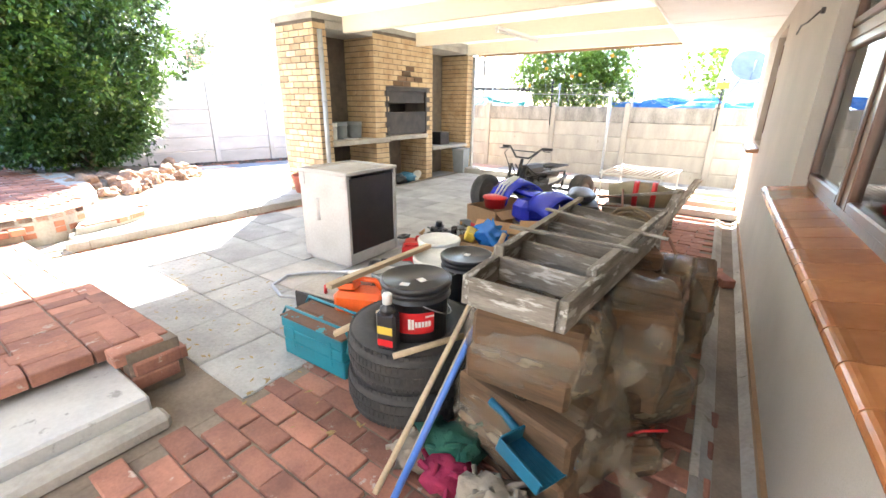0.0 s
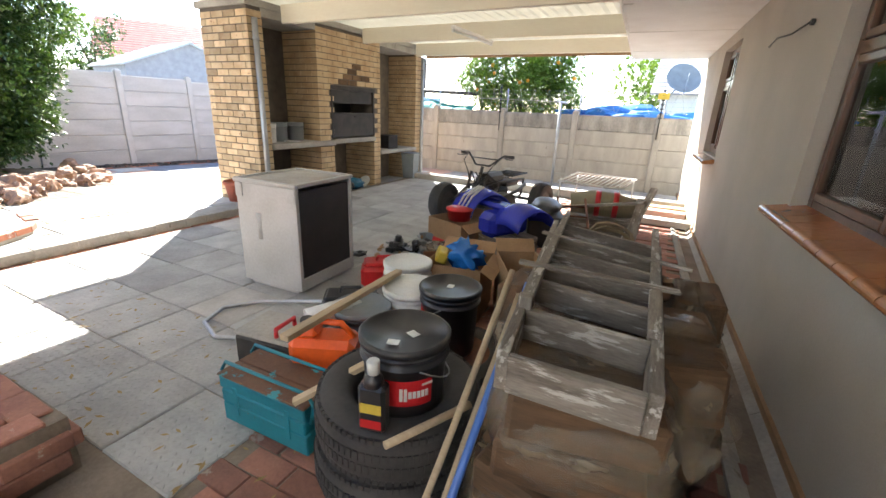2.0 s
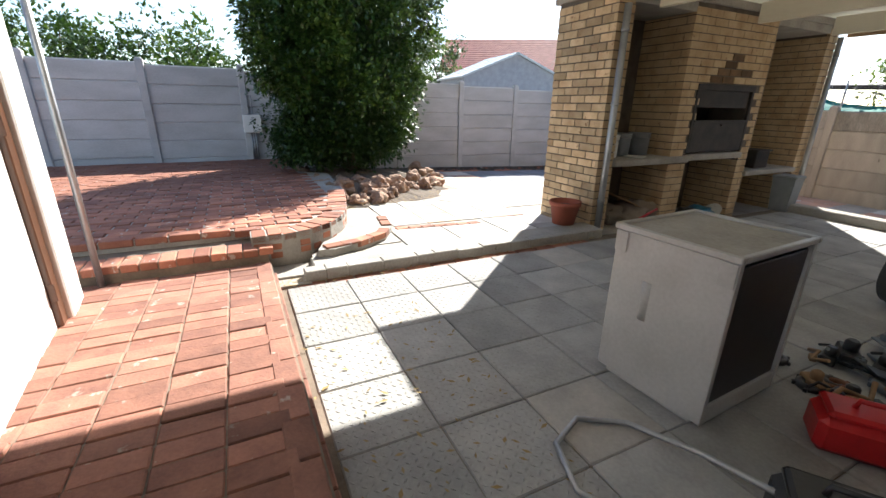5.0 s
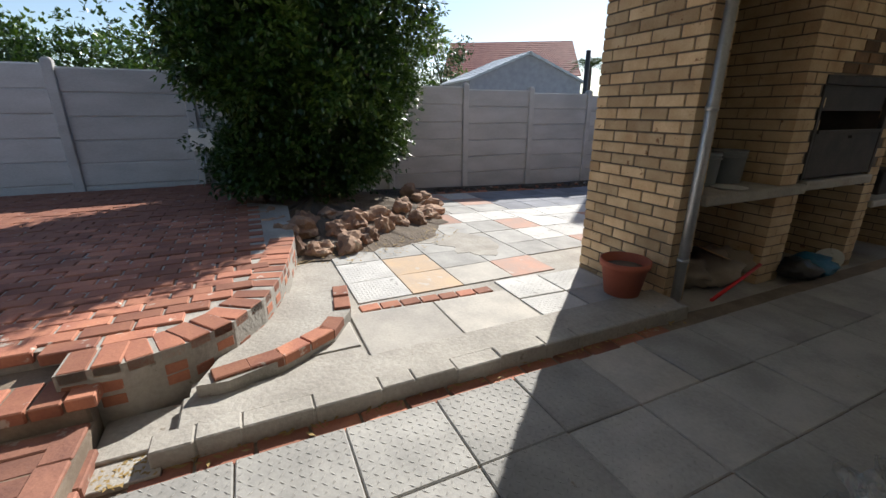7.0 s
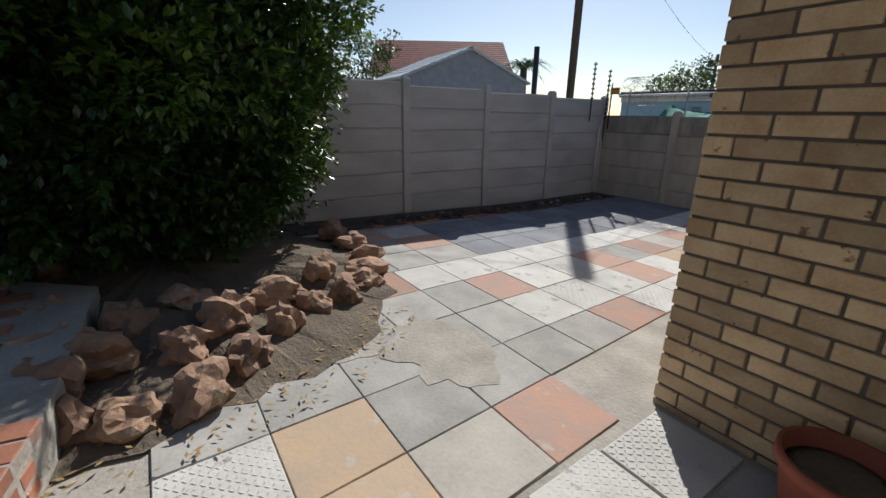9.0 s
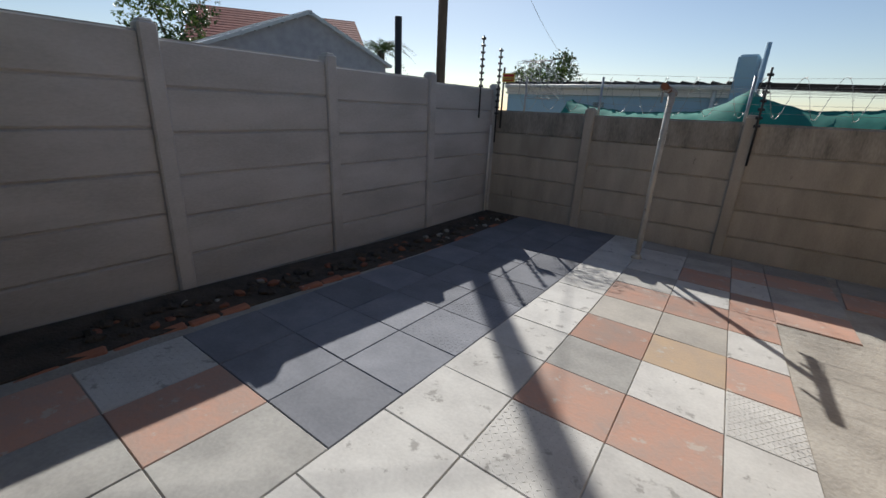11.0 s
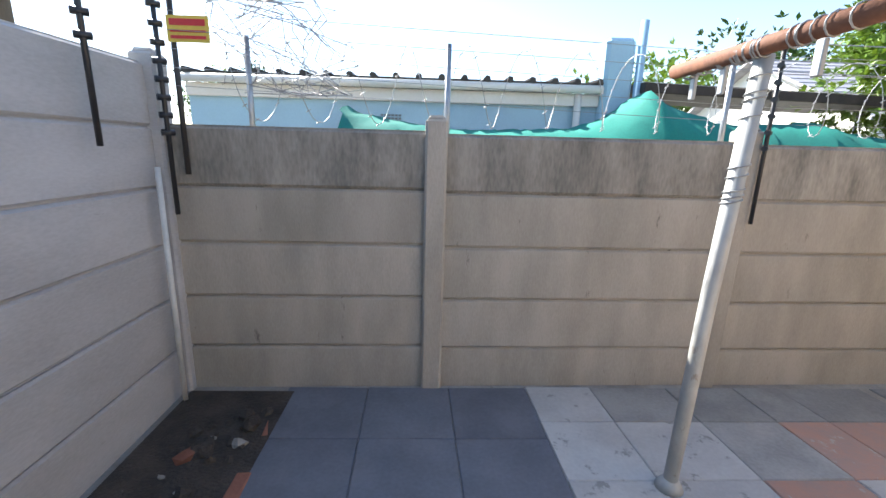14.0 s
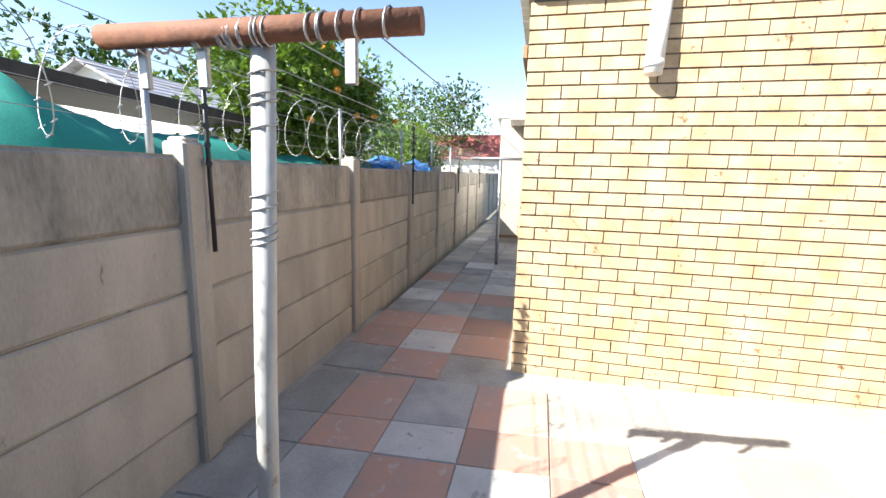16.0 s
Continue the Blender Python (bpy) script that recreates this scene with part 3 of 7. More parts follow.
def tree(name, base, height, clumps, trunk_r, per, leaf, mats, label, seed, limbs=6):
    rg = random.Random(seed)
    root = empty(name, pose(*base))
    tagged(root, label, "tree")
    s = Shape()
    top = Vector((rg.uniform(-0.1, 0.1), rg.uniform(-0.1, 0.1), height * 0.6))
    s.tube([(0, 0, -0.1), (0.03, -0.02, height * 0.2), (top * 0.7)[:], top[:]], [trunk_r, trunk_r * 0.85, trunk_r * 0.6, trunk_r * 0.25], 9)
    for k in range(limbs):
        c, r = clumps[rg.randrange(len(clumps))]
        a = top * rg.uniform(0.35, 0.9)
        mid = a.lerp(Vector(c), 0.55) + Vector((0, 0, 0.12))
        s.tube([a[:], mid[:], c], [trunk_r * 0.4, trunk_r * 0.25, trunk_r * 0.08], 6)
    s.done("trunk", BARK, parent=root)
    s = Shape()
    # the first two thirds of the clumps take mats[0], the rest mats[1]
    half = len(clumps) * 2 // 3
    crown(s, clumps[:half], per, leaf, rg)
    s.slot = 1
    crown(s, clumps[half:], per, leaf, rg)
    f = s.done("foliage", *mats, parent=root)
    tagged(f, kind="stuff")
    return root


def clump_set(seed, n, centre, size, rmin, rmax, shell=0.55):
    rg = random.Random(seed)
    out = []
    while len(out) < n:
        p = Vector((rg.uniform(-1, 1), rg.uniform(-1, 1), rg.uniform(-1, 1)))
        if shell < p.length <= 1:
            out.append(((centre[0] + p.x * size[0], centre[1] + p.y * size[1], centre[2] + p.z * size[2]), rg.uniform(rmin, rmax)))
    return out


# low and inner clumps come first: darker leaf colour inside, lighter on the outer shell
cl = clump_set(3, 170, (-0.4, -0.12, 2.05), (1.65, 0.8, 2.15), 0.38, 0.56, 0.1) + clump_set(4, 130, (-0.55, -0.12, 2.3), (2.05, 1.05, 2.4), 0.24, 0.4, 0.68)
cl = clump_set(5, 45, (-0.35, -0.1, 0.55), (1.55, 0.85, 0.4), 0.24, 0.36, 0.1) + cl
grown = []
for (a, b, z), r in cl:
    if z - r > -0.12:
        k = 0.94 + 0.10 * max(0, z - 0.8)
        a, b = a * k, b * k - 0.1
        grown.append(((a * 0.66 + b * 0.75, -a * 0.75 + b * 0.66, z), r))
tree("garden_tree", (-9.75, 3.55, 0.3), 4.4, grown, 0.13, 230, 0.07, (LEAF, LEAF_MID), "dense dark green shrub tree ringed by loose rocks", 5)

# ---- more materials ----
def plain(name, c, rough=0.45, metal=0.0, spots=None, bump=0.05):
    return material(name, c, tuple(v * 0.78 for v in c), rough, 7, 60, bump, metal, spots=spots, spot_at=0.66)


ORANGE = plain("orange_plastic", (0.85, 0.12, 0.015), 0.4)
BLUE = plain("blue_plastic", (0.02, 0.035, 0.42), 0.25)
POLE_BLUE = plain("blue_pole", (0.08, 0.19, 0.55), 0.4)
TEAL = plain("turquoise_enamel", (0.01, 0.19, 0.25), 0.5, spots=(0.16, 0.075, 0.035))
TEAL_RUST = material("rusted_turquoise_lid", (0.17, 0.085, 0.045), (0.10, 0.05, 0.03), 0.75, 5, 60, 0.3, spots=(0.05, 0.30, 0.34), spot_at=0.60, spot_scale=10)
DUSTPAN = plain("teal_plastic", (0.01, 0.12, 0.2), 0.4)
RED = plain("red_paint", (0.55, 0.015, 0.02), 0.4)
WHITE_PLASTIC = plain("white_plastic", (0.72, 0.72, 0.68), 0.4, spots=(0.5, 0.47, 0.42))
GREY_PLASTIC = plain("grey_plastic", (0.22, 0.24, 0.25), 0.5)
ENAMEL = material("white_enamel", (0.47, 0.465, 0.45), (0.36, 0.35, 0.33), 0.35, 2.5, 50, 0.04, spots=(0.42, 0.38, 0.33), spot_at=0.72)
CARD = plain("brown_cardboard", (0.36, 0.22, 0.115), 0.9, bump=0.2)
POT = plain("terracotta_pot", (0.36, 0.095, 0.055), 0.75)
STEEL_DARK = plain("greasy_steel", (0.07, 0.065, 0.06), 0.5, 0.5, spots=(0.15, 0.07, 0.04))
YELLOW = plain("yellow_plastic", (0.62, 0.45, 0.06), 0.5)
CLOTH_RED = plain("crimson_wool", (0.28, 0.015, 0.06), 0.95, bump=0.8)
CLOTH_GREEN = plain("dark_green_wool", (0.015, 0.09, 0.06), 0.95, bump=0.8)
CLOTH_GREY = plain("grey_rag", (0.33, 0.28, 0.22), 0.95, bump=0.8)
SHED_GREY = plain("grey_weatherboard", (0.38, 0.37, 0.40), 0.7)
ROOF_RED = material("red_roof_tile", (0.36, 0.11, 0.085), (0.25, 0.075, 0.06), 0.8, 3, 30, 0.2)
ROOF_METAL = plain("pale_roof_metal", (0.6, 0.62, 0.64), 0.4)
BLUE_WALL = material("pale_blue_plaster", (0.38, 0.58, 0.70), (0.33, 0.50, 0.62), 0.8, 1.5, 60, 0.1)
NET = material("green_shade_net", (0.008, 0.25, 0.19), (0.005, 0.14, 0.115), 0.8, 1.5, 90, 0.2)
BLUE_TARP = plain("blue_tarpaulin", (0.05, 0.22, 0.55), 0.5)
WIRE = plain("galvanised_wire", (0.42, 0.42, 0.42), 0.45, 0.7)
POLE_PAINT = material("weathered_zinc", (0.50, 0.50, 0.47), (0.36, 0.35, 0.33), 0.6, 8, 40, 0.2, 0.15, spots=(0.27, 0.22, 0.17), spot_at=0.66, stretch=(1, 1, 0.5))
FRUIT = plain("ripe_orange_fruit", (0.75, 0.32, 0.02), 0.5)
BAG = bpy.data.materials.new("clear_plastic_bag")
BAG.use_nodes = True
bn, bl = BAG.node_tree.nodes, BAG.node_tree.links.new
bt, bm_, bd = bn.new("ShaderNodeBsdfTransparent"), bn.new("ShaderNodeMixShader"), bn.new("ShaderNodeTexNoise")
bp_ = bn["Principled BSDF"]
bp_.inputs["Base Color"].default_value, bp_.inputs["Roughness"].default_value = (0.27, 0.22, 0.155, 1), 0.16
bd.inputs["Scale"].default_value, bd.inputs["Detail"].default_value = 5.0, 5.0
bb = bn.new("ShaderNodeBump")
bb.inputs["Strength"].default_value, bb.inputs["Distance"].default_value = 1.0, 0.03
bl(bd.outputs[0], bb.inputs["Height"])
bl(bb.outputs[0], bp_.inputs["Normal"])
br = bn.new("ShaderNodeMapRange")
br.inputs[1].default_value, br.inputs[2].default_value, br.inputs[3].default_value, br.inputs[4].default_value = 0.38, 0.66, 0.22, 0.72
bl(bd.outputs[0], br.inputs[0])
bl(br.outputs[0], bm_.inputs[0])
bl(bt.outputs[0], bm_.inputs[1])
bl(bp_.outputs[0], bm_.inputs[2])
bl(bm_.outputs[0], bn["Material Output"].inputs[0])


def bar(name, a, b, w, h, mat, label, category, spin=0.0, parent=None):
    """A squared timber from a to b."""
    a, b = Vector(a), Vector(b)
    d = b - a
    m = Matrix.Translation((a + b) / 2) @ d.to_track_quat("X", "Z").to_matrix().to_4x4() @ pose(0, 0, 0, spin)
    s = Shape()
    s.box(-d.length / 2, d.length / 2, -w / 2, w / 2, -h / 2, h / 2, min(w, h) * 0.1)
    ob = s.done(name, mat, parent=parent, at=m)
    return ob if parent is not None else tagged(ob, label, category)


def rod(name, pts, r, mat, label, category, sides=8):
    return tagged(Shape().tube(pts, r, sides).done(name, mat), label, category)


def text(name, body, size, mat, at, parent):
    c = bpy.data.curves.new(name, "FONT")
    c.body, c.size, c.align_x, c.align_y, c.extrude = body, size, "CENTER", "CENTER", 0.0006
    c.materials.append(mat)
    ob = new(name, c)
    ob.parent = parent
    ob.matrix_basis = at
    return ob


# ---- metal cabinet (old dishwasher body) on the patio ----
root = empty("appliance", pose(-3.53, 3.81, 0, 0, 0, 3), label="white enamelled appliance casing with an open black side", category="appliance")
s = Shape()
W, D, Hh = 0.29, 0.32, 0.81
s.box(-W, W, -D, -D + 0.012, 0.03, Hh, 0.004)
s.box(-W, W, D - 0.012, D, 0.03, Hh, 0.004)
s.box(-W, -W + 0.012, -D + 0.014, D - 0.014, 0.03, Hh, 0.004)
s.box(W - 0.02, W + 0.004, -D, -D + 0.03, 0.03, Hh, 0.003)
s.box(W - 0.02, W + 0.004, D - 0.03, D, 0.03, Hh, 0.003)
s.box(W - 0.03, W + 0.002, -D + 0.03, D - 0.03, 0.03, 0.12, 0.003)
s.box(-W + 0.05, W - 0.05, -D + 0.02, D - 0.02, 0.0, 0.03)
s.done("body", ENAMEL, parent=root)
s = Shape()
s.box(W - 0.028, W - 0.012, -D + 0.03, D - 0.03, 0.12, Hh - 0.03, 0.003)
s.done("inner_panel", BLACK, parent=root)
s = Shape()
s.box(-W - 0.012, W + 0.012, -D - 0.012, -D + 0.016, Hh, Hh + 0.03, 0.005)
s.box(-W - 0.012, W + 0.012, D - 0.016, D + 0.012, Hh, Hh + 0.03, 0.005)
s.box(-W - 0.012, -W + 0.016, -D + 0.017, D - 0.017, Hh, Hh + 0.03, 0.005)
s.box(W - 0.016, W + 0.012, -D + 0.017, D - 0.017, Hh, Hh + 0.03, 0.005)
s.done("top_rim", ENAMEL, parent=root)
s = Shape()
s.box(-W + 0.016, W - 0.016, -D + 0.016, D - 0.016, Hh + 0.008, Hh + 0.016)
tagged(s.done("top", CEMENT, parent=root), label="dusty grey worktop")
for x in (-W + 0.035, W - 0.035):
    s = Shape()
    s.box(x - 0.035, x + 0.035, -D - 0.006, -D - 0.001, Hh - 0.11, Hh - 0.004, 0.002)
    s.done("corner_cap", ENAMEL, parent=root)
s = Shape()
s.tube([(-0.08, -D + 0.034, Hh - 0.42), (-0.08, -D + 0.034, Hh - 0.22)], 0.042, 20)
s.done("side_boss", ENAMEL, parent=root)

CLEAR = BAG.copy()
CLEAR.name = "clear_plastic_sheet"
CLEAR.node_tree.nodes["Principled BSDF"].inputs["Base Color"].default_value = (0.5, 0.5, 0.47, 1)
root = empty("plastic_bag", pose(-4.12, 4.42, 0.0, 0, 0, 35), label="crumpled clear plastic bag of dark scrap on the slabs", category="bag")
s = Shape()
s.blob((0, 0, 0.09), (0.20, 0.34, 0.10), 0.7, 2.6, 5, 4)
s.done("plastic", CLEAR, parent=root, smooth=True)
s = Shape()
for k in range(7):
    s.box(-0.07, 0.07, -0.025, 0.025, -0.02, 0.02, 0.006, m=pose(0.07 * math.sin(k * 2.1), -0.2 + 0.065 * k, 0.06 + 0.012 * (k % 3), 14 * k, 9 * k, 47 * k))
tagged(s.done("scrap", BLACK_MATT, parent=root), kind="stuff")

# ---- tyres and buckets ----
def tyre(name, at, R, r, w, mat, label, rim=None):
    root = empty(name, at)
    tagged(root, label, "tyre")
    s = Shape()
    prof = []
    for k in range(17):
        a = math.tau * k / 16
        c, d = math.cos(a), math.sin(a)
        prof.append(((R + r) / 2 + (R - r) / 2 * math.copysign(abs(c) ** 0.6, c), w / 2 * math.copysign(abs(d) ** 0.6, d)))
    n = 40
    rings = []
    for i in range(n):
        b = math.tau * i / n
        rings.append([s.bm.verts.new((p * math.cos(b), p * math.sin(b), h)) for p, h in prof[:-1]])
    for i in range(n):
        A, B = rings[i], rings[(i + 1) % n]
        for k in range(16):
            f = s.bm.faces.new((A[k], A[(k + 1) % 16], B[(k + 1) % 16], B[k]))
            f.smooth = True
    for i in range(n * 2):
        b = math.tau * i / (n * 2)
        for zz in (-0.36, -0.12, 0.12, 0.36):
            s.box(-0.004, 0.006, -R * 0.028, R * 0.028, zz * w - w * 0.085, zz * w + w * 0.085, m=pose(0, 0, 0, 0, 0, math.degrees(b) + (2 if zz > 0 else 0)) @ Matrix.Translation((R - 0.003 - (0.012 if abs(zz) > 0.3 else 0), 0, 0)))
    s.done("tread", mat, parent=root)
    if rim:
        s = Shape()
        s.lathe([(r + 0.012, -w * 0.4), (r * 0.92, -w * 0.3), (r * 0.9, 0), (r * 0.92, w * 0.3), (r + 0.012, w * 0.4)], sides=24)
        for k in range(5):
            s.box(0.02, r * 0.95, -0.03, 0.03, -0.02, 0.015, 0.004, m=pose(0, 0, 0, 0, 0, 72 * k))
        s.lathe([(0.05, -0.04), (0.05, 0.03), (0.03, 0.04)], sides=12)
        s.done("rim", rim, parent=root)
    return root


g = "stacked tyres"
for z, dx in ((0.10, 0.0), (0.30, 0.015)):
    tagged(tyre("tyre", pose(-1.74 + dx, 2.56, z, 0, 0, z * 90), 0.315, 0.17, 0.2, RUBBER, "worn dusty black car tyre lying flat in a stack"), group=g)
tyre("wheel", pose(-1.80, 3.22, 0.085), 0.29, 0.17, 0.17, RUBBER, "old tyre on a rusty rim lying under a bucket", RUST)


def pail(name, x, y, z, r, h, mat, lid, label, handle=True, rz=0, cat="bucket"):
    root = empty(name, pose(x, y, z, 0, 0, rz), label=label, category=cat)
    s = Shape()
    prof = [(r * 0.86, 0.0), (r * 0.9, 0.01), (r * 0.97, h * 0.78), (r * 1.05, h * 0.79), (r * 1.05, h * 0.81), (r * 0.98, h * 0.82), (r * 0.99, h * 0.88), (r * 1.04, h * 0.885), (r * 1.04, h * 0.9), (r, h * 0.905), (r, h * 0.95)]
    if lid is None:
        prof += [(r * 1.04, h * 0.96), (r * 1.04, h), (r * 0.97, h), (r * 0.95, h * 0.8), (r * 0.86, 0.02)]
    s.lathe(prof, sides=32)
    s.done("body", mat, parent=root)
    if lid is not None:
        s = Shape()
        s.lathe([(r * 1.0, h * 0.93), (r * 1.07, h * 0.93), (r * 1.075, h * 0.99), (r * 1.03, h), (r * 0.97, h), (r * 0.95, h * 0.975), (0.0, h * 0.978)], sides=32)
        s.done("lid", lid, parent=root)
    if handle:
        s = Shape()
        s.tube([(r * 1.07 * math.cos(a), r * 1.07 * math.sin(a) * 1.0, h * 0.8 - 0.1 * math.sin(a) ) for a in [math.pi * k / 12 for k in range(13)]], 0.003, 6)
        s.done("handle", WIRE, parent=root)
    return root


def label_band(parent, r0, r1, z0, z1, a0, a1, mat, name="label"):
    s = Shape()
    n = 12
    lo = [s.bm.verts.new((r0 * math.cos(radians(a0 + (a1 - a0) * k / n)), r0 * math.sin(radians(a0 + (a1 - a0) * k / n)), z0)) for k in range(n + 1)]
    hi = [s.bm.verts.new((r1 * math.cos(radians(a0 + (a1 - a0) * k / n)), r1 * math.sin(radians(a0 + (a1 - a0) * k / n)), z1)) for k in range(n + 1)]
    for k in range(n):
        s.bm.faces.new((lo[k], lo[k + 1], hi[k + 1], hi[k]))
    return s.done(name, mat, parent=parent)


b1 = pail("paint_bucket", -1.68, 2.52, 0.29, 0.15, 0.36, BLACK, BLACK, "black plastic paint bucket with a red label on stacked tyres", rz=-40)
label_band(b1, 0.146, 0.149, 0.15, 0.25, -44, 20, RED)
s = Shape()
for k in range(7):
    a = -22 + 5.6 * k
    s.box(0.149, 0.1515, -0.0055, 0.0055, 0.185 - (0.01 if k in (0, 1) else 0), 0.222 - (0.012 if k not in (0, 1) else 0), m=pose(0, 0, 0, 0, 0, a))
s.box(0.149, 0.1515, -0.02, 0.02, 0.228, 0.236, m=pose(0, 0, 0, 0, 0, 12))
s.done("label_mark", WHITE_PLASTIC, parent=b1)
label_band(b1, 0.138, 0.141, 0.06, 0.1, -40, 12, CLOTH_GREEN, "lower_label")
for x, y, a in ((0.03, 0.02, 20), (0.06, -0.06, 60)):
    s = Shape()
    s.box(-0.02, 0.02, -0.016, 0.016, 0.353, 0.3545)
    s.done("sticker", WHITE_PLASTIC, parent=b1, at=pose(x, y, 0, 0, 0, a))
b2 = pail("paint_bucket", -1.84, 3.20, 0.17, 0.15, 0.36, BLACK, BLACK, "black plastic paint bucket with a lid and dried paint", rz=100)
label_band(b2, 0.146, 0.149, 0.15, 0.25, 95, 140, RED)
s = Shape()
s.box(-0.02, 0.02, -0.016, 0.016, 0.353, 0.3545)
s.done("sticker", WHITE_PLASTIC, parent=b2)
pail("white_bucket", -2.40, 3.68, 0, 0.155, 0.40, WHITE_PLASTIC, WHITE_PLASTIC, "white plastic paint bucket with a splashed lid", rz=200)
pail("white_bucket", -2.15, 3.33, 0, 0.16, 0.41, WHITE_PLASTIC, WHITE_PLASTIC, "white plastic bucket stacked and lidded", rz=30)
pail("drum", -2.30, 3.06, 0, 0.15, 0.36, BLACK, GREY_PLASTIC, "dark steel drum with a grey lid", rz=80, cat="drum")
# oil bottle
root = empty("oil_bottle", pose(-1.66, 2.31, 0.40, 0, 0, 15), label="black plastic oil bottle with a pale cap standing on a tyre", category="bottle")
s = Shape()
s.box(-0.045, 0.045, -0.03, 0.03, 0, 0.17, 0.012)
s.lathe([(0.035, 0.165), (0.03, 0.19), (0.018, 0.2), (0.018, 0.215)], sides=14)
s.done("body", BLACK, parent=root)
s = Shape()
s.lathe([(0.02, 0.205), (0.021, 0.245), (0.017, 0.25)], sides=14)
s.done("cap", WHITE_PLASTIC, parent=root)
s = Shape()
s.box(-0.035, 0.035, -0.0315, -0.03, 0.075, 0.11)
s.done("label", YELLOW, parent=root)
s = Shape()
s.box(-0.035, 0.035, -0.0315, -0.03, 0.02, 0.05)
s.done("lower_label", RED, parent=root)

# ---- toolboxes and jerrycan ----
root = empty("toolbox", pose(-2.31, 2.49, 0, 0, 0, 2), label="rusted turquoise steel toolbox with cantilever trays and a tubular handle", category="toolbox")
s = Shape()
L, Dd = 0.245, 0.105
s.box(-L, L, -Dd, Dd, 0.0, 0.10, 0.006)
s.box(-L + 0.004, L - 0.004, -Dd - 0.004, -0.004, 0.104, 0.17, 0.006)
s.box(-L + 0.004, L - 0.004, 0.004, Dd + 0.004, 0.104, 0.17, 0.006)
s.box(-L, L, -Dd - 0.006, -0.003, 0.174, 0.235, 0.006)
s.box(-L, L, 0.003, Dd + 0.006, 0.174, 0.235, 0.006)
for x in (-0.15, 0.15):
    s.box(x - 0.012, x + 0.012, -Dd - 0.009, -Dd - 0.004, 0.06, 0.2, 0.002)
s.done("body", TEAL, parent=root)
s = Shape()
s.box(-L - 0.004, L + 0.004, -Dd - 0.01, -0.002, 0.235, 0.247, 0.004)
s.box(-L - 0.004, L + 0.004, 0.002, Dd + 0.01, 0.235, 0.247, 0.004)
s.done("lid", TEAL_RUST, parent=root)
for y in (-0.075, 0.085):
    s = Shape()
    s.tube([(-L, y, 0.15), (-L - 0.02, y, 0.24), (-L + 0.01, y, 0.285), (L - 0.01, y, 0.285), (L + 0.02, y, 0.24), (L, y, 0.15)], 0.008, 8)
    s.done("handle", TEAL, parent=root)
root = empty("battery_charger", pose(-2.62, 2.79, 0, 0, 0, 8), label="dusty grey metal case with a red carrying handle", category="case")
s = Shape()
s.box(-0.2, 0.2, -0.13, 0.13, 0.0, 0.23, 0.012)
s.done("body", BLACK_MATT, parent=root)
s = Shape()
s.box(-0.205, 0.205, -0.135, 0.135, 0.23, 0.255, 0.012)
s.done("lid", CEMENT, parent=root)
s = Shape()
s.tube([(0.05, 0.04, 0.25), (0.05, 0.04, 0.30), (0.05, -0.1, 0.30), (0.05, -0.1, 0.25)], 0.012, 8)
s.done("handle", RED, parent=root)
root = empty("jerrycan", pose(-2.25, 2.72, 0.0, 0, 0, 25), label="bright orange plastic jerrycan with a black cap", category="jerrycan")
s = Shape()
s.box(-0.155, 0.155, -0.085, 0.085, 0.0, 0.36, 0.03)
s.box(-0.14, -0.02, -0.06, 0.06, 0.355, 0.40, 0.02)
s.tube([(-0.10, 0, 0.38), (-0.03, 0, 0.425), (0.08, 0, 0.42), (0.14, 0, 0.35)], 0.016, 10)
for k in (-0.05, 0.05):
    s.tube([(-0.11, -0.088, 0.08), (k, -0.09, 0.18), (0.11, -0.088, 0.28)], 0.006, 6)
s.done("body", ORANGE, parent=root)
s = Shape()
s.lathe([(0.032, 0.39), (0.034, 0.43), (0.03, 0.437)], centre=(-0.08, 0, 0), sides=16)
s.done("cap", BLACK, parent=root)
bar("plank", (-2.22, 2.46, 0.475), (-2.30, 3.42, 0.43), 0.045, 0.028, PLANK, "pale pine batten laid across cans and buckets", "plank")
bar("stick", (-2.08, 2.36, 0.29), (-1.86, 2.58, 0.43), 0.035, 0.022, PLANK, "short pale wooden batten on the toolbox", "stick")
rod("hammer_handle", [(-1.57, 2.24, 0.425), (-1.42, 2.52, 0.44)], 0.013, PLANK, "worn wooden tool handle lying on a tyre", "handle")
rod("pole", [(-1.375, 2.0, 0.015), (-1.36, 2.42, 0.42), (-1.34, 2.80, 0.80)], 0.014, POLE_BLUE, "blue broom pole leaning on the timber frame", "pole")
rod("broomstick", [(-1.45, 1.99, 0.015), (-1.43, 2.42, 0.42), (-1.415, 2.84, 0.82)], 0.012, PLANK, "bare wooden broomstick leaning beside a pole", "broomstick")
rod("broomstick", [(-1.40, 2.06, 0.015), (-1.39, 2.43, 0.38), (-1.375, 2.82, 0.74)], 0.012, PLANK, "old brown wooden broomstick leaning beside a pole", "broomstick")
rod("hose", [(-3.02, 2.86, 0.025), (-3.2, 2.78, 0.02), (-3.42, 2.86, 0.02), (-3.5, 3.05, 0.02), (-3.38, 3.24, 0.02), (-3.1, 3.33, 0.06), (-2.8, 3.32, 0.14), (-2.6, 3.3, 0.12)], 0.013, GALV, "stiff grey drain hose looped on the slabs", "hose", 10)

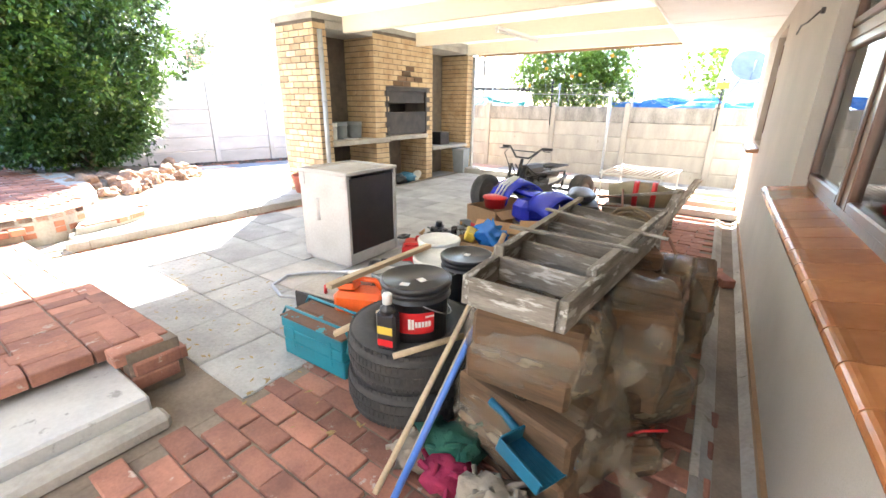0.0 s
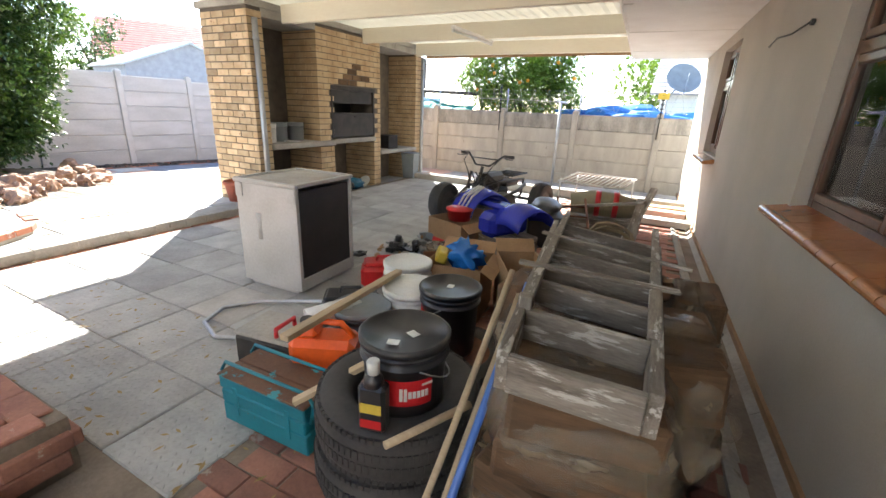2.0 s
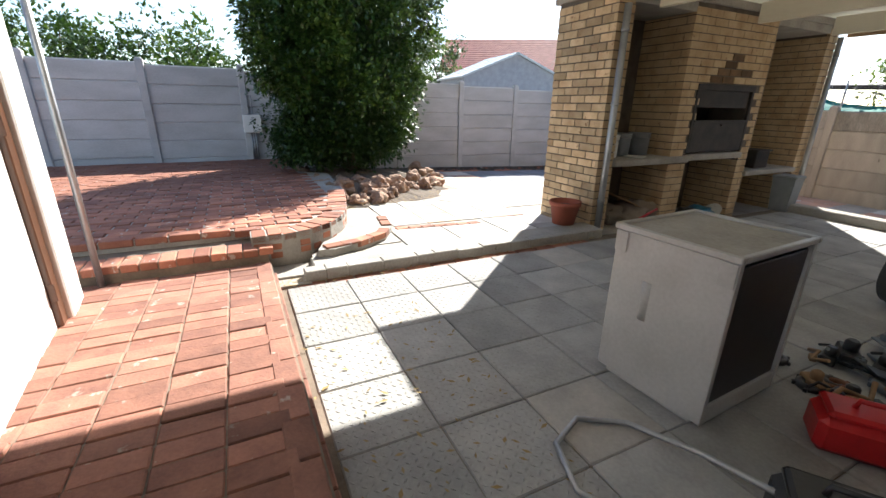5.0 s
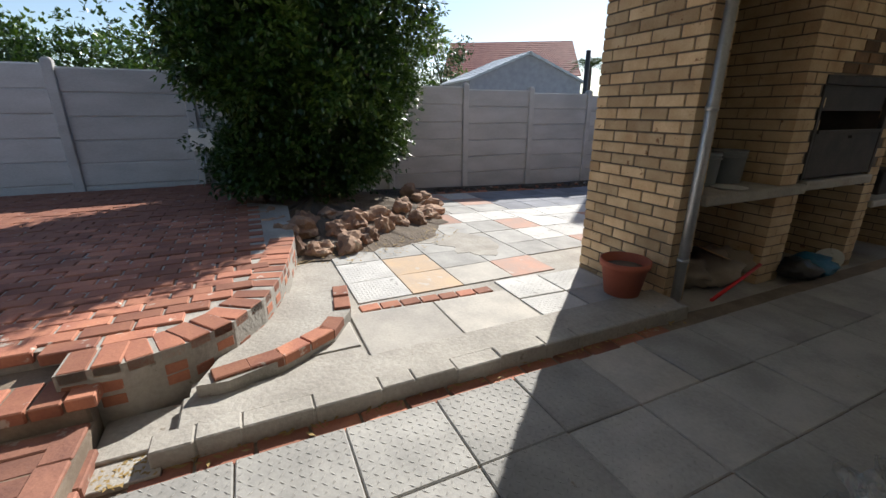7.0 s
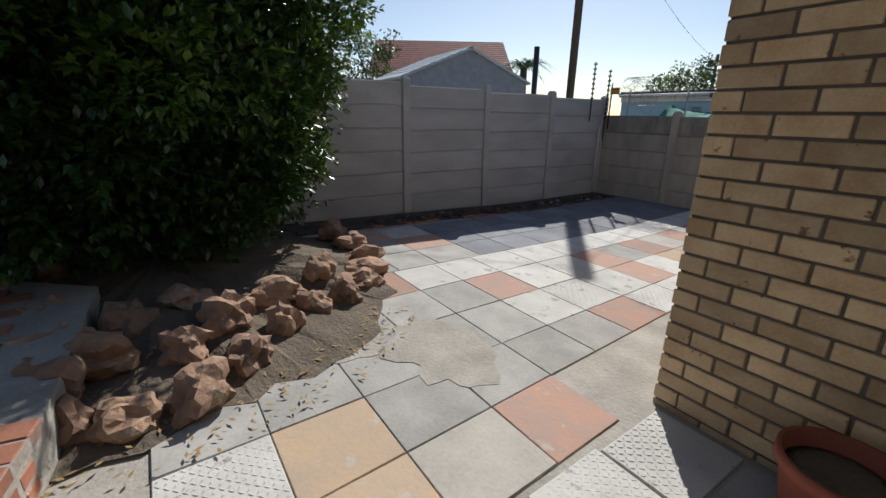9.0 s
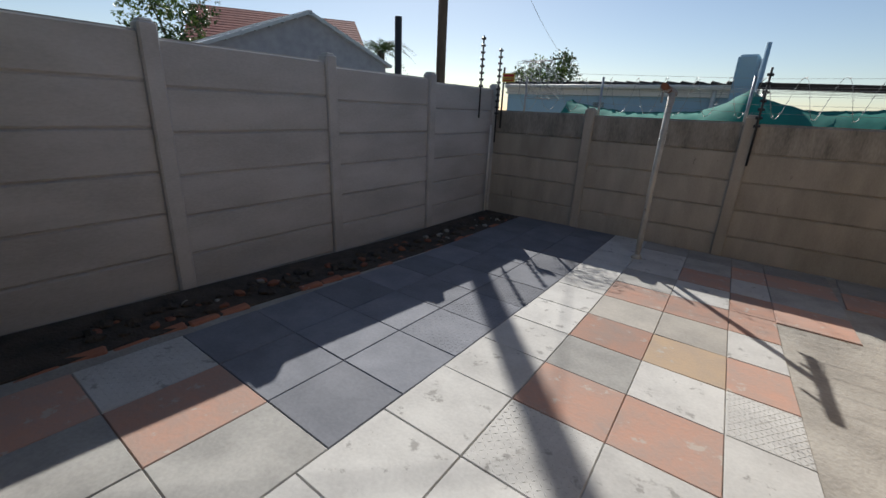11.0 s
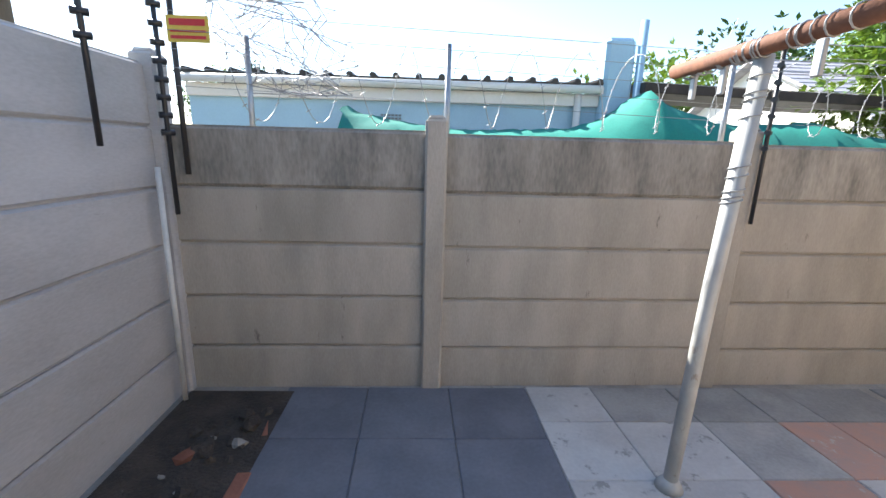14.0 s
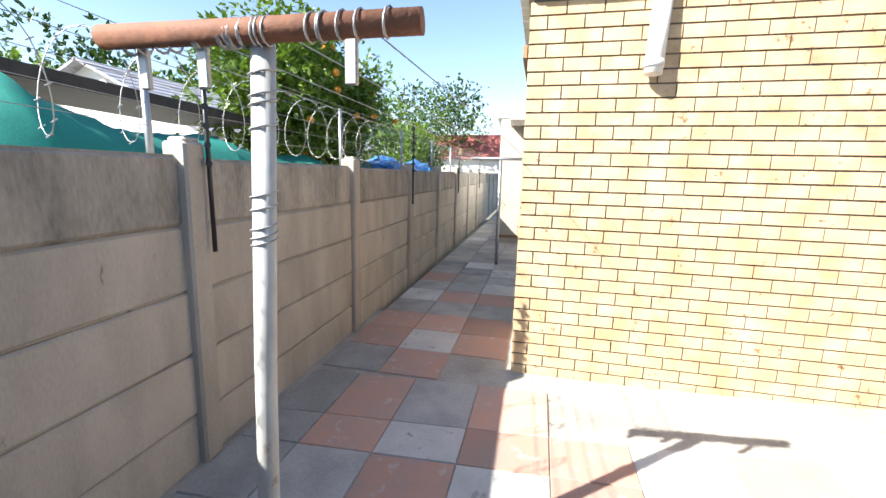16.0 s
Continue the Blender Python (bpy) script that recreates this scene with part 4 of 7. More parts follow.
# ---- weathered timber crib frame on bags ----
root = empty("wooden_ladder", pose(0, 0, 0), label="weathered white-flaked wooden ladder frame lying on plastic bags", category="ladder")
NL, NR, FL, FR = Vector((-1.235, 2.235, 0.81)), Vector((-0.915, 2.24, 0.81)), Vector((-1.53, 4.05, 0.69)), Vector((-0.935, 4.0, 0.64))
for a, b in ((NL, FL), (NR, FR)):
    bar("rail", a, b, 0.03, 0.10, RAW_WOOD, "", "", parent=root)
for k in (0.0, 0.16, 0.32, 0.46, 0.60, 0.76, 0.98):
    a, b = NL.lerp(FL, k), NR.lerp(FR, k)
    sft = Vector((0.016, 0, 0))
    bar("slat", a + sft, b - sft, 0.024, 0.095, RAW_WOOD, "", "", spin=0, parent=root)
bar("brace", NL.lerp(FL, 0.17) + Vector((0.01, 0, 0.066)), FL + Vector((0.05, 0.06, 0.075)), 0.035, 0.026, RAW_WOOD, "", "", parent=root)
bar("brace", NR.lerp(FR, 0.17) + Vector((-0.01, 0, 0.066)), FR + Vector((-0.03, 0.3, 0.07)), 0.035, 0.026, RAW_WOOD, "", "", parent=root)
bar("brace", NL.lerp(FL, 0.34) + Vector((-0.06, 0, 0.088)), NR.lerp(FR, 0.40) + Vector((0.06, 0, 0.086)), 0.03, 0.012, RAW_WOOD, "", "", parent=root)
bar("brace", NL.lerp(FL, 0.66) + Vector((-0.03, 0, 0.09)), NR.lerp(FR, 0.62) + Vector((0.12, 0, 0.086)), 0.028, 0.012, RAW_WOOD, "", "", parent=root)
bar("foot", NL.lerp(FL, 0.17) + Vector((0.012, 0, -0.06)), NL.lerp(FL, 0.16) + Vector((0.01, 0, 0.09)), 0.04, 0.03, RAW_WOOD, "", "", parent=root)


LOGWOOD = material("split_firewood", (0.15, 0.085, 0.042), (0.07, 0.04, 0.02), 0.85, 7, 40, 0.4, stretch=(0.4, 3, 3))


def bag(x, y, z, sx, sy, sz, rz, seed, tilt=0.0):
    root = empty("firewood_bag", pose(x, y, z, tilt, 0, rz), label="clear plastic bag of split firewood heaped on the paving", category="bag")
    tagged(root, group="bags of firewood")
    rg = random.Random(seed)
    s = Shape()
    for k in range(8):
        cx, cz = rg.uniform(-0.14, 0.14) * sx, (k % 2 - 0.5) * sz * 0.95
        cy = ((k // 2) - 1.5) * sy * 0.46
        s.box(-sx * 0.74, sx * 0.74, -sy * 0.2, sy * 0.2, -sz * 0.4, sz * 0.4, 0.014, m=pose(cx, cy, cz, rg.uniform(-9, 9), rg.uniform(-5, 5), rg.uniform(-6, 6)))
    s.done("logs", LOGWOOD, parent=root)
    s = Shape()
    r = bmesh.ops.create_icosphere(s.bm, subdivisions=5, radius=1.0)
    off = Vector((seed * 3.7, seed * 1.9, -seed * 2.3))
    for v in s.bm.verts:
        p = v.co.copy()
        q = (abs(p.x) ** 3.2 + abs(p.y) ** 3.2 + abs(p.z) ** 3.2) ** (-1 / 3.2)
        fold = 1 - abs(noise.noise(Vector((p.x * 2.2, p.y * 5.0, p.z * 5.0)) + off)) * 2
        fine = 1 - abs(noise.noise(Vector((p.x * 5.0, p.y * 11.0, p.z * 9.0)) - off)) * 2
        k = q * (0.93 + 0.07 * noise.noise(p * 1.6 + off) + 0.05 * fold + 0.03 * fine)
        v.co = Vector((p.x * sx * k, p.y * sy * k, p.z * sz * k))
    neck = []
    for k in range(7):
        f = k / 6
        neck.append((sx * (0.93 + 0.38 * f), 0.03 * math.sin(seed + f * 3), -sz * (0.1 + 0.35 * f)))
    s.tube(neck, [0.09, 0.06, 0.035, 0.028, 0.04, 0.055, 0.06], 12, cap=False)
    s.done("plastic", BAG, parent=root, smooth=True)


bag(-1.07, 2.50, 0.585, 0.25, 0.24, 0.165, 8, 1)
bag(-1.08, 2.56, 0.21, 0.34, 0.28, 0.20, -10, 2)
bag(-0.84, 3.10, 0.37, 0.19, 0.27, 0.27, 8, 3, 4)
bag(-0.92, 3.20, 0.10, 0.28, 0.34, 0.12, 60, 4)
bag(-1.24, 3.12, 0.50, 0.22, 0.30, 0.22, 85, 5)
bag(-1.25, 3.15, 0.15, 0.30, 0.30, 0.16, 10, 9)
bag(-1.22, 3.78, 0.22, 0.30, 0.34, 0.23, 10, 6)
bag(-1.15, 3.72, 0.53, 0.26, 0.28, 0.12, 30, 10)
bag(-0.84, 3.85, 0.28, 0.20, 0.28, 0.28, 95, 7)
bag(-0.72, 2.72, 0.08, 0.09, 0.10, 0.08, 40, 8)
rod("red_strip", [(-0.76, 2.70, 0.13), (-0.70, 2.72, 0.175), (-0.62, 2.76, 0.19)], 0.006, RED, "red plastic strip sticking out of a bag", "strip")
# dustpan and rags
root = empty("dustpan", pose(-0.95, 2.24, 0.27, 12, 10, 75) @ Matrix.Scale(0.82, 4), label="teal plastic dustpan lying on the rags", category="dustpan")
s = Shape()
s.box(-0.12, 0.12, -0.11, 0.11, 0, 0.006, 0.002)
s.box(-0.125, -0.115, -0.11, 0.11, 0.0, 0.06, 0.003)
s.box(0.115, 0.125, -0.11, 0.11, 0.0, 0.06, 0.003)
s.box(-0.125, 0.125, 0.105, 0.115, 0.0, 0.075, 0.003)
for k in range(9):
    s.box(-0.1 + k * 0.025, -0.092 + k * 0.025, -0.10, 0.10, 0.006, 0.010)
s.tube([(0, 0.11, 0.04), (0, 0.2, 0.055), (0, 0.29, 0.05)], [0.02, 0.016, 0.02], 8)
s.done("pan", DUSTPAN, parent=root)


def rag(x, y, z, r, mat, seed, label):
    s = Shape()
    rg = random.Random(seed)
    s.blob((0, 0, 0), (r, r * 0.8, r * 0.5), 0.6, 2.8, seed, 3)
    for k in range(16):
        a = rg.uniform(0, 6.3)
        p = Vector((r * 0.75 * math.cos(a), r * 0.6 * math.sin(a), rg.uniform(0, r * 0.4)))
        q = p + Vector((rg.uniform(-0.6, 0.6) * r, rg.uniform(-0.6, 0.6) * r, rg.uniform(-0.1, 0.2) * r))
        s.tube([(p * 0.6)[:], p[:], q[:]], 0.011, 5)
    tagged(s.done("rag", mat, at=pose(x, y, z), smooth=True), label, "rag", group="rags")


rag(-1.24, 2.15, 0.10, 0.10, CLOTH_RED, 1, "crumpled crimson woollen rag on the paving")
rag(-1.30, 2.27, 0.12, 0.12, CLOTH_GREEN, 2, "crumpled dark green woollen rag on the paving")
rag(-1.06, 2.14, 0.11, 0.12, CLOTH_GREY, 3, "crumpled grey knitted rag on the paving")
rag(-1.42, 2.20, 0.06, 0.10, CLOTH_GREY, 4, "crumpled brown rag on the paving")
rag(-0.88, 2.08, 0.09, 0.13, CLOTH_GREY, 5, "crumpled pale rag beside the bags")

# ---- cartons, quad bike and mechanical clutter ----
def carton(name, at, w, d, h, label, flaps=True):
    root = empty(name, at, label=label, category="box")
    s = Shape()
    t = 0.006
    s.box(-w, w, -d, d, 0, t)
    s.box(-w, w, -d, -d + t, t, h)
    s.box(-w, w, d - t, d, t, h)
    s.box(-w, -w + t, -d + t, d - t, t, h)
    s.box(w - t, w, -d + t, d - t, t, h)
    s.done("body", CARD, parent=root)
    if flaps:
        s = Shape()
        s.box(-w, w, -0.002, 0.002, 0, d * 0.5, m=pose(0, d, h, -50))
        s.box(-0.002, 0.002, -d, d, 0, w * 0.5, m=pose(w, 0, h, 0, 120))
        s.done("flap", CARD, parent=root)
    s = Shape()
    s.box(-w * 0.7, w * 0.9, -d - 0.003, -d - 0.001, h * 0.15, h * 0.4)
    s.done("printed_band", RED, parent=root)
    return root


carton("cardboard_box", pose(-2.15, 3.98, 0, 0, 0, 8), 0.2, 0.2, 0.38, "open brown cardboard box with a red printed band")
carton("cardboard_box", pose(-1.72, 4.05, 0, 0, 0, 30), 0.14, 0.22, 0.42, "crumpled brown cardboard box beside the timber frame")
carton("cardboard_box", pose(-2.75, 5.2, 0, 0, 0, -20), 0.24, 0.2, 0.33, "brown cardboard box of parts under the quad bike wheel")
s = Shape()
s.blob((0, 0, 0), (0.12, 0.1, 0.09), 0.9, 5.0, 11, 3)
tagged(s.done("plastic_sack", plain("crumpled_blue_plastic", (0.02, 0.16, 0.5), 0.25), at=pose(-2.1, 3.98, 0.41), smooth=True), "crumpled blue plastic sack in the cardboard box", "sack")
s = Shape()
s.box(-0.04, 0.04, -0.06, 0.06, -0.05, 0.04, 0.012)
tagged(s.done("yellow_tub", YELLOW, at=pose(-2.27, 3.93, 0.40, 10, 20, 30)), "small yellow plastic tub in the cardboard box", "tub")
s = Shape()
s.lathe([(0.11, 0), (0.13, 0.1), (0.14, 0.1), (0.14, 0.12), (0, 0.13)], sides=20)
tagged(s.done("red_tin", RED, at=pose(-2.72, 5.15, 0.33)), "red enamel tin on a cardboard box", "tin")

quad = empty("quad_bike", pose(-2.92, 6.58, 0, 0, 0, -100), label="stripped black quad bike frame with knobbly tyres and bare handlebars", category="quad bike")
s = Shape()
for y in (-0.12, 0.12):
    s.tube([(-0.55, y, 0.28), (-0.2, y, 0.22), (0.35, y, 0.24), (0.45, y * 0.7, 0.5), (0.1, y * 0.8, 0.52), (-0.6, y, 0.5), (-0.55, y, 0.28)], 0.016, 8)
    s.tube([(0.42, y, 0.5), (0.36, y, 0.66)], 0.016, 8)
    s.tube([(0.45, y, 0.3), (0.5, y * 3.2, 0.24)], 0.014, 8)
    s.tube([(0.38, y, 0.5), (0.5, y * 2.6, 0.26)], 0.022, 8)
for k in range(4):
    s.tube([(-0.6 + 0.13 * k, -0.15, 0.58), (-0.6 + 0.13 * k, 0.15, 0.58)], 0.010, 6)
s.tube([(-0.62, -0.15, 0.58), (-0.2, -0.15, 0.58), (-0.2, 0.15, 0.58), (-0.62, 0.15, 0.58)], 0.012, 6)
s.tube([(-0.5, -0.36, 0.25), (-0.5, 0.36, 0.25)], 0.022, 8)
s.done("frame", STEEL_DARK, parent=quad)
s = Shape()
s.box(-0.2, 0.18, -0.12, 0.12, 0.24, 0.44, 0.03)
s.lathe([(0.08, 0), (0.085, 0.14), (0.07, 0.16)], centre=(0.05, 0, 0.42), sides=14)
for k in range(5):
    s.lathe([(0.095, 0.0), (0.095, 0.008)], centre=(0.05, 0, 0.44 + k * 0.025), sides=14)
s.tube([(0.1, 0.12, 0.4), (0.0, 0.2, 0.35), (-0.3, 0.2, 0.38), (-0.5, 0.2, 0.45)], 0.022, 8)
s.box(-0.12, 0.3, -0.09, 0.09, 0.5, 0.64, 0.04)
s.box(-0.5, -0.15, -0.1, 0.1, 0.42, 0.5, 0.02)
for k in range(6):
    y = -0.14 + 0.055 * k
    s.tube([(0.4, y, 0.66), (0.3 - 0.03 * k, y * 1.3, 0.5), (0.1, y, 0.36), (-0.1 - 0.04 * k, -y, 0.5)], 0.009, 5)
s.done("engine", STEEL_DARK, parent=quad)
s = Shape()
s.tube([(0.38, 0, 0.5), (0.30, 0, 0.72)], 0.022, 8)
s.tube([(0.22, -0.36, 0.86), (0.24, -0.24, 0.86), (0.30, -0.1, 0.74), (0.30, 0.1, 0.74), (0.24, 0.24, 0.86), (0.22, 0.36, 0.86)], 0.013, 8)
s.tube([(0.26, -0.2, 0.82), (0.26, 0.2, 0.82)], 0.008, 6)
for y in (-1, 1):
    s.tube([(0.235, y * 0.25, 0.862), (0.215, y * 0.38, 0.862)], 0.019, 10)
    s.tube([(0.25, y * 0.25, 0.85), (0.30, y * 0.33, 0.84), (0.28, y * 0.4, 0.84)], 0.006, 6)
s.tube([(0.25, 0.25, 0.86), (0.4, 0.2, 0.75), (0.42, 0.06, 0.55)], 0.006, 6)
s.tube([(0.25, -0.25, 0.86), (0.42, -0.2, 0.8), (0.45, -0.05, 0.55)], 0.006, 6)
s.done("handlebar", BLACK, parent=quad)
for x, y in ((0.5, -0.42), (0.5, 0.42), (-0.5, -0.45), (-0.5, 0.45)):
    t = tyre("wheel", pose(x, y, 0.245, 90), 0.245, 0.12, 0.17, RUBBER, "", STEEL_DARK)
    t.parent = quad
    for key in ("label", "category"):
        if key in t:
            del t[key]

# blue plastic bodywork
root = empty("quad_fender", pose(-2.30, 5.28, 0.20, 0, 0, -28) @ Matrix.Scale(1.2, 4), label="glossy blue plastic quad bike mudguard with white flashes", category="mudguard")
s = Shape()
for x0, rr in ((-0.30, 0.2), (0.22, 0.17)):
    n = 10
    rows_ = []
    for k in range(n + 1):
        a = math.pi * (0.05 + 0.9 * k / n)
        rows_.append([s.bm.verts.new((x0 + w + 0.02 * math.cos(a), rr * 1.1 * math.cos(a), 0.14 + rr * 1.1 * math.sin(a) - abs(w) * 0.25)) for w in (-0.13, -0.06, 0.02, 0.1, 0.16)])
    for A, B in zip(rows_, rows_[1:]):
        for k in range(4):
            f = s.bm.faces.new((A[k], A[k + 1], B[k + 1], B[k]))
            f.smooth = True
s.box(-0.32, 0.3, -0.08, 0.08, 0.22, 0.27, 0.02)
s.box(-0.1, 0.12, -0.22, 0.2, 0.02, 0.22, 0.05)
ob = s.done("shell", BLUE, parent=root)
md = ob.modifiers.new("thick", "SOLIDIFY")
md.thickness = 0.008
s = Shape()
for k in range(3):
    s.tube([(-0.36 + 0.05 * k, -0.215, 0.18), (-0.32 + 0.05 * k, -0.17, 0.30), (-0.28 + 0.03 * k, -0.05, 0.375)], 0.009, 6)
s.done("flash", WHITE_PLASTIC, parent=root)
s = Shape()
s.box(-0.3, 0.3, -0.2, 0.2, 0, 0.24, 0.01)
tagged(s.done("crate", RAW_WOOD, at=pose(-2.30, 5.28, 0, 0, 0, -28)), "weathered timber crate under the blue mudguard", "crate")
s = Shape()
s.blob((0, 0, 0), (0.16, 0.24, 0.07), 0.25, 1.5, 3, 3)
tagged(s.done("saddle", BLACK, at=pose(-2.05, 5.95, 0.42, 5, 0, 20), smooth=True), "black vinyl quad bike seat lying on parts", "seat")
s = Shape()
s.box(-0.2, 0.2, -0.25, 0.25, 0, 0.34, 0.03)
tagged(s.done("engine_block", STEEL_DARK, at=pose(-2.05, 5.95, 0, 0, 0, 20)), "greasy dark engine casing under the seat", "engine")

# trolley with yellow wheel, coiled rope, red-strapped roll and wire rack
root = empty("trolley", pose(-1.65, 5.6, 0, 0, 0, 15), label="old two-wheeled steel trolley with yellow plastic wheels", category="trolley")
s = Shape()
for x in (-0.16, 0.16):
    s.tube([(x, -0.45, 0.14), (x, 0.3, 0.2), (x, 1.0, 0.42)], 0.014, 8)
for k in range(5):
    s.tube([(-0.16, -0.35 + 0.3 * k, 0.155 + 0.05 * k), (0.16, -0.35 + 0.3 * k, 0.155 + 0.05 * k)], 0.010, 6)
s.done("frame", RUST, parent=root)
for x in (-0.22, 0.22):
    t = tyre("wheel", pose(x, -0.3, 0.135, 0, 90, 0), 0.135, 0.085, 0.06, RUBBER, "", YELLOW)
    t.parent = root
    for key in ("label", "category"):
        if key in t:
            del t[key]
rg = random.Random(4)
s = Shape()
pts = []
for k in range(90):
    a = k * 0.42
    pts.append((0.17 * math.cos(a) + rg.uniform(-0.015, 0.015), 0.15 * math.sin(a) + rg.uniform(-0.015, 0.015), 0.03 + 0.0016 * k + rg.uniform(-0.01, 0.01)))
s.tube(pts, 0.012, 6)
tagged(s.done("rope_coil", plain("tan_rope", (0.30, 0.22, 0.13), 0.9), at=pose(-1.28, 4.85, 0.38, 50, 0, 10)), "coiled tan rope thrown over the frame", "rope")
s = Shape()
s.box(-0.25, 0.25, -0.2, 0.2, 0, 0.36, 0.02)
tagged(s.done("crate", RAW_WOOD, at=pose(-1.28, 4.85, 0, 0, 0, 5)), "weathered timber crate under a coil of rope", "crate")
root = empty("canvas_roll", pose(-1.58, 6.75, 0.34, 0, 0, 8), label="rolled tan canvas tied with red straps", category="roll")
s = Shape()
s.tube([(-0.36, 0, 0), (-0.1, 0.02, 0.03), (0.15, 0, 0.02), (0.36, 0.01, 0)], [0.12, 0.15, 0.15, 0.11], 14)
s.done("canvas", plain("tan_canvas", (0.30, 0.26, 0.17), 0.9, bump=0.4), parent=root)
for x in (-0.08, 0.12):
    s = Shape()
    s.tube([(x, 0, 0.025), (x + 0.06, 0, 0.025)], 0.157, 16)
    s.done("strap", RED, parent=root)
s = Shape()
s.box(-0.4, 0.4, -0.2, 0.2, 0, 0.2, 0.01)
tagged(s.done("crate", RAW_WOOD, at=pose(-1.58, 6.75, 0, 0, 0, 8)), "weathered timber crate under the canvas roll", "crate")
root = empty("wire_rack", pose(-1.78, 7.6, 0, 0, 0, -10), label="white wire rack lying on its legs", category="rack")
s = Shape()
for k in range(13):
    s.tube([(-0.4 + 0.066 * k, -0.35, 0.5), (-0.4 + 0.066 * k, 0.35, 0.55)], 0.006, 6)
s.tube([(-0.42, -0.35, 0.5), (0.42, -0.35, 0.5), (0.42, 0.35, 0.55), (-0.42, 0.35, 0.55), (-0.42, -0.35, 0.5)], 0.012, 6)
for x in (-0.4, 0.4):
    for y in (-0.33, 0.33):
        s.tube([(x, y, 0), (x, y, 0.54)], 0.012, 6)
s.done("wires", WHITE_PLASTIC, parent=root)
for a, b in (((-1.15, 4.6, 0.05), (-1.15, 6.7, 0.48)), ((-1.25, 6.2, 0.05), (-1.05, 7.5, 0.5)), ((-2.0, 6.6, 0.3), (-1.1, 6.3, 0.52))):
    bar("timber_offcut", a, b, 0.09, 0.03, RAW_WOOD, "weathered painted timber offcut in the heap", "plank")
rod("iron_bar", [(-1.12, 5.9, 0.16), (-0.95, 5.5, 0.06), (-0.72, 5.35, 0.03), (-0.55, 5.15, 0.02)], 0.016, RUST, "bent rusty iron bar on the brick paving", "bar")
rod("iron_bar", [(-1.1, 5.2, 0.12), (-0.9, 4.95, 0.04), (-0.66, 4.9, 0.02)], 0.016, RUST, "bent rusty iron bar on the brick paving", "bar")
s = Shape()
s.box(-0.05, 0.05, -0.11, 0.11, 0, 0.07, 0.006)
tagged(s.done("loose_brick", PAVER, at=pose(-0.56, 5.14, 0.0, 0, 0, 30)), "loose red brick lying by the drain channel", "brick")
# back timbers and slab
for k, (x, y, ln, m_) in enumerate(((-1.1, 8.3, 0.5, SLAB_PINK), (-1.0, 7.7, 0.45, SLAB_WHITE), (-1.1, 8.62, 0.52, PLANK))):
    s = Shape()
    s.box(-ln, ln, -0.1, 0.1, 0, 0.09, 0.01)
    tagged(s.done("coping_block", m_, at=pose(x, y, 0.0, 0, 0, 3 * k - 3)), "pale coping block lying at the back of the patio", "block", group="coping blocks")
# scrap on the floor: each a bent bracket, tube or casting
rg = random.Random(12)
mats = [STEEL_DARK, STEEL_DARK, BLACK, GALV, RUST, GREY_PLASTIC, STEEL_DARK, CARD]
for k in range(64):
    u, v = rg.random(), rg.random()
    x, y = -3.25 + u * 0.95 + (v - 0.5) * 0.5, 4.15 + v * 1.75
    s = Shape()
    kind = k % 4
    if kind == 0:
        s.box(-0.07, 0.07, -0.04, 0.04, 0, 0.05, 0.008)
        s.lathe([(0.03, 0.04), (0.03, 0.09), (0.02, 0.1)], sides=10)
        s.tube([(0.05, 0, 0.03), (0.12, 0.03, 0.05), (0.14, 0.08, 0.02)], 0.009, 6)
        nm, lb = "engine_part", "greasy cast engine part among scrap"
    elif kind == 1:
        s.tube([(-0.14, 0, 0.02), (-0.04, 0.03, 0.06), (0.06, -0.02, 0.03), (0.15, 0.05, 0.08)], 0.012, 7)
        s.box(-0.03, 0.03, -0.02, 0.02, 0.0, 0.04, 0.005)
        nm, lb = "bent_pipe", "bent metal pipe among scrap"
    elif kind == 2:
        s.lathe([(0.03, 0), (0.07, 0.005), (0.07, 0.03), (0.05, 0.035), (0.03, 0.03), (0.03, 0)], sides=16)
        for q in range(6):
            s.box(0.06, 0.085, -0.008, 0.008, 0.006, 0.028, m=pose(0, 0, 0, 0, 0, q * 60))
        nm, lb = "gear_wheel", "toothed metal wheel among scrap"
    else:
        s.box(-0.1, 0.1, -0.05, 0.05, 0, 0.012, 0.003)
        s.box(-0.1, -0.088, -0.05, 0.05, 0.012, 0.07, 0.003)
        s.box(0.02, 0.07, -0.03, 0.03, 0.012, 0.045, 0.006)
        nm, lb = "metal_bracket", "folded metal bracket among scrap"
    sc = rg.uniform(0.8, 1.5)
    ob = s.done(nm, mats[rg.randrange(len(mats))], at=pose(x, y, 0.002 + 0.05 * (rg.random() < 0.4), rg.uniform(-6, 6), rg.uniform(-6, 6), rg.uniform(0, 360)) @ Matrix.Diagonal((sc, sc, sc, 1)))
    tagged(ob, lb, "scrap", group="scrap parts")
s = Shape()
s.blob((0, 0, 0), (0.2, 0.16, 0.08), 0.6, 2.5, 6, 3)
tagged(s.done("plastic_sheet", BAG, at=pose(-2.75, 4.8, 0.08), smooth=True), "crumpled clear plastic sheet among scrap", "sheet")
s = Shape()
pts = [(0.16 * math.cos(k * 0.5), 0.13 * math.sin(k * 0.5), 0.03 + 0.002 * k) for k in range(50)]
s.tube(pts, 0.008, 6)
tagged(s.done("cable_coil", STEEL_DARK, at=pose(-2.55, 4.45, 0.0)), "coil of dark cable on the floor", "cable")
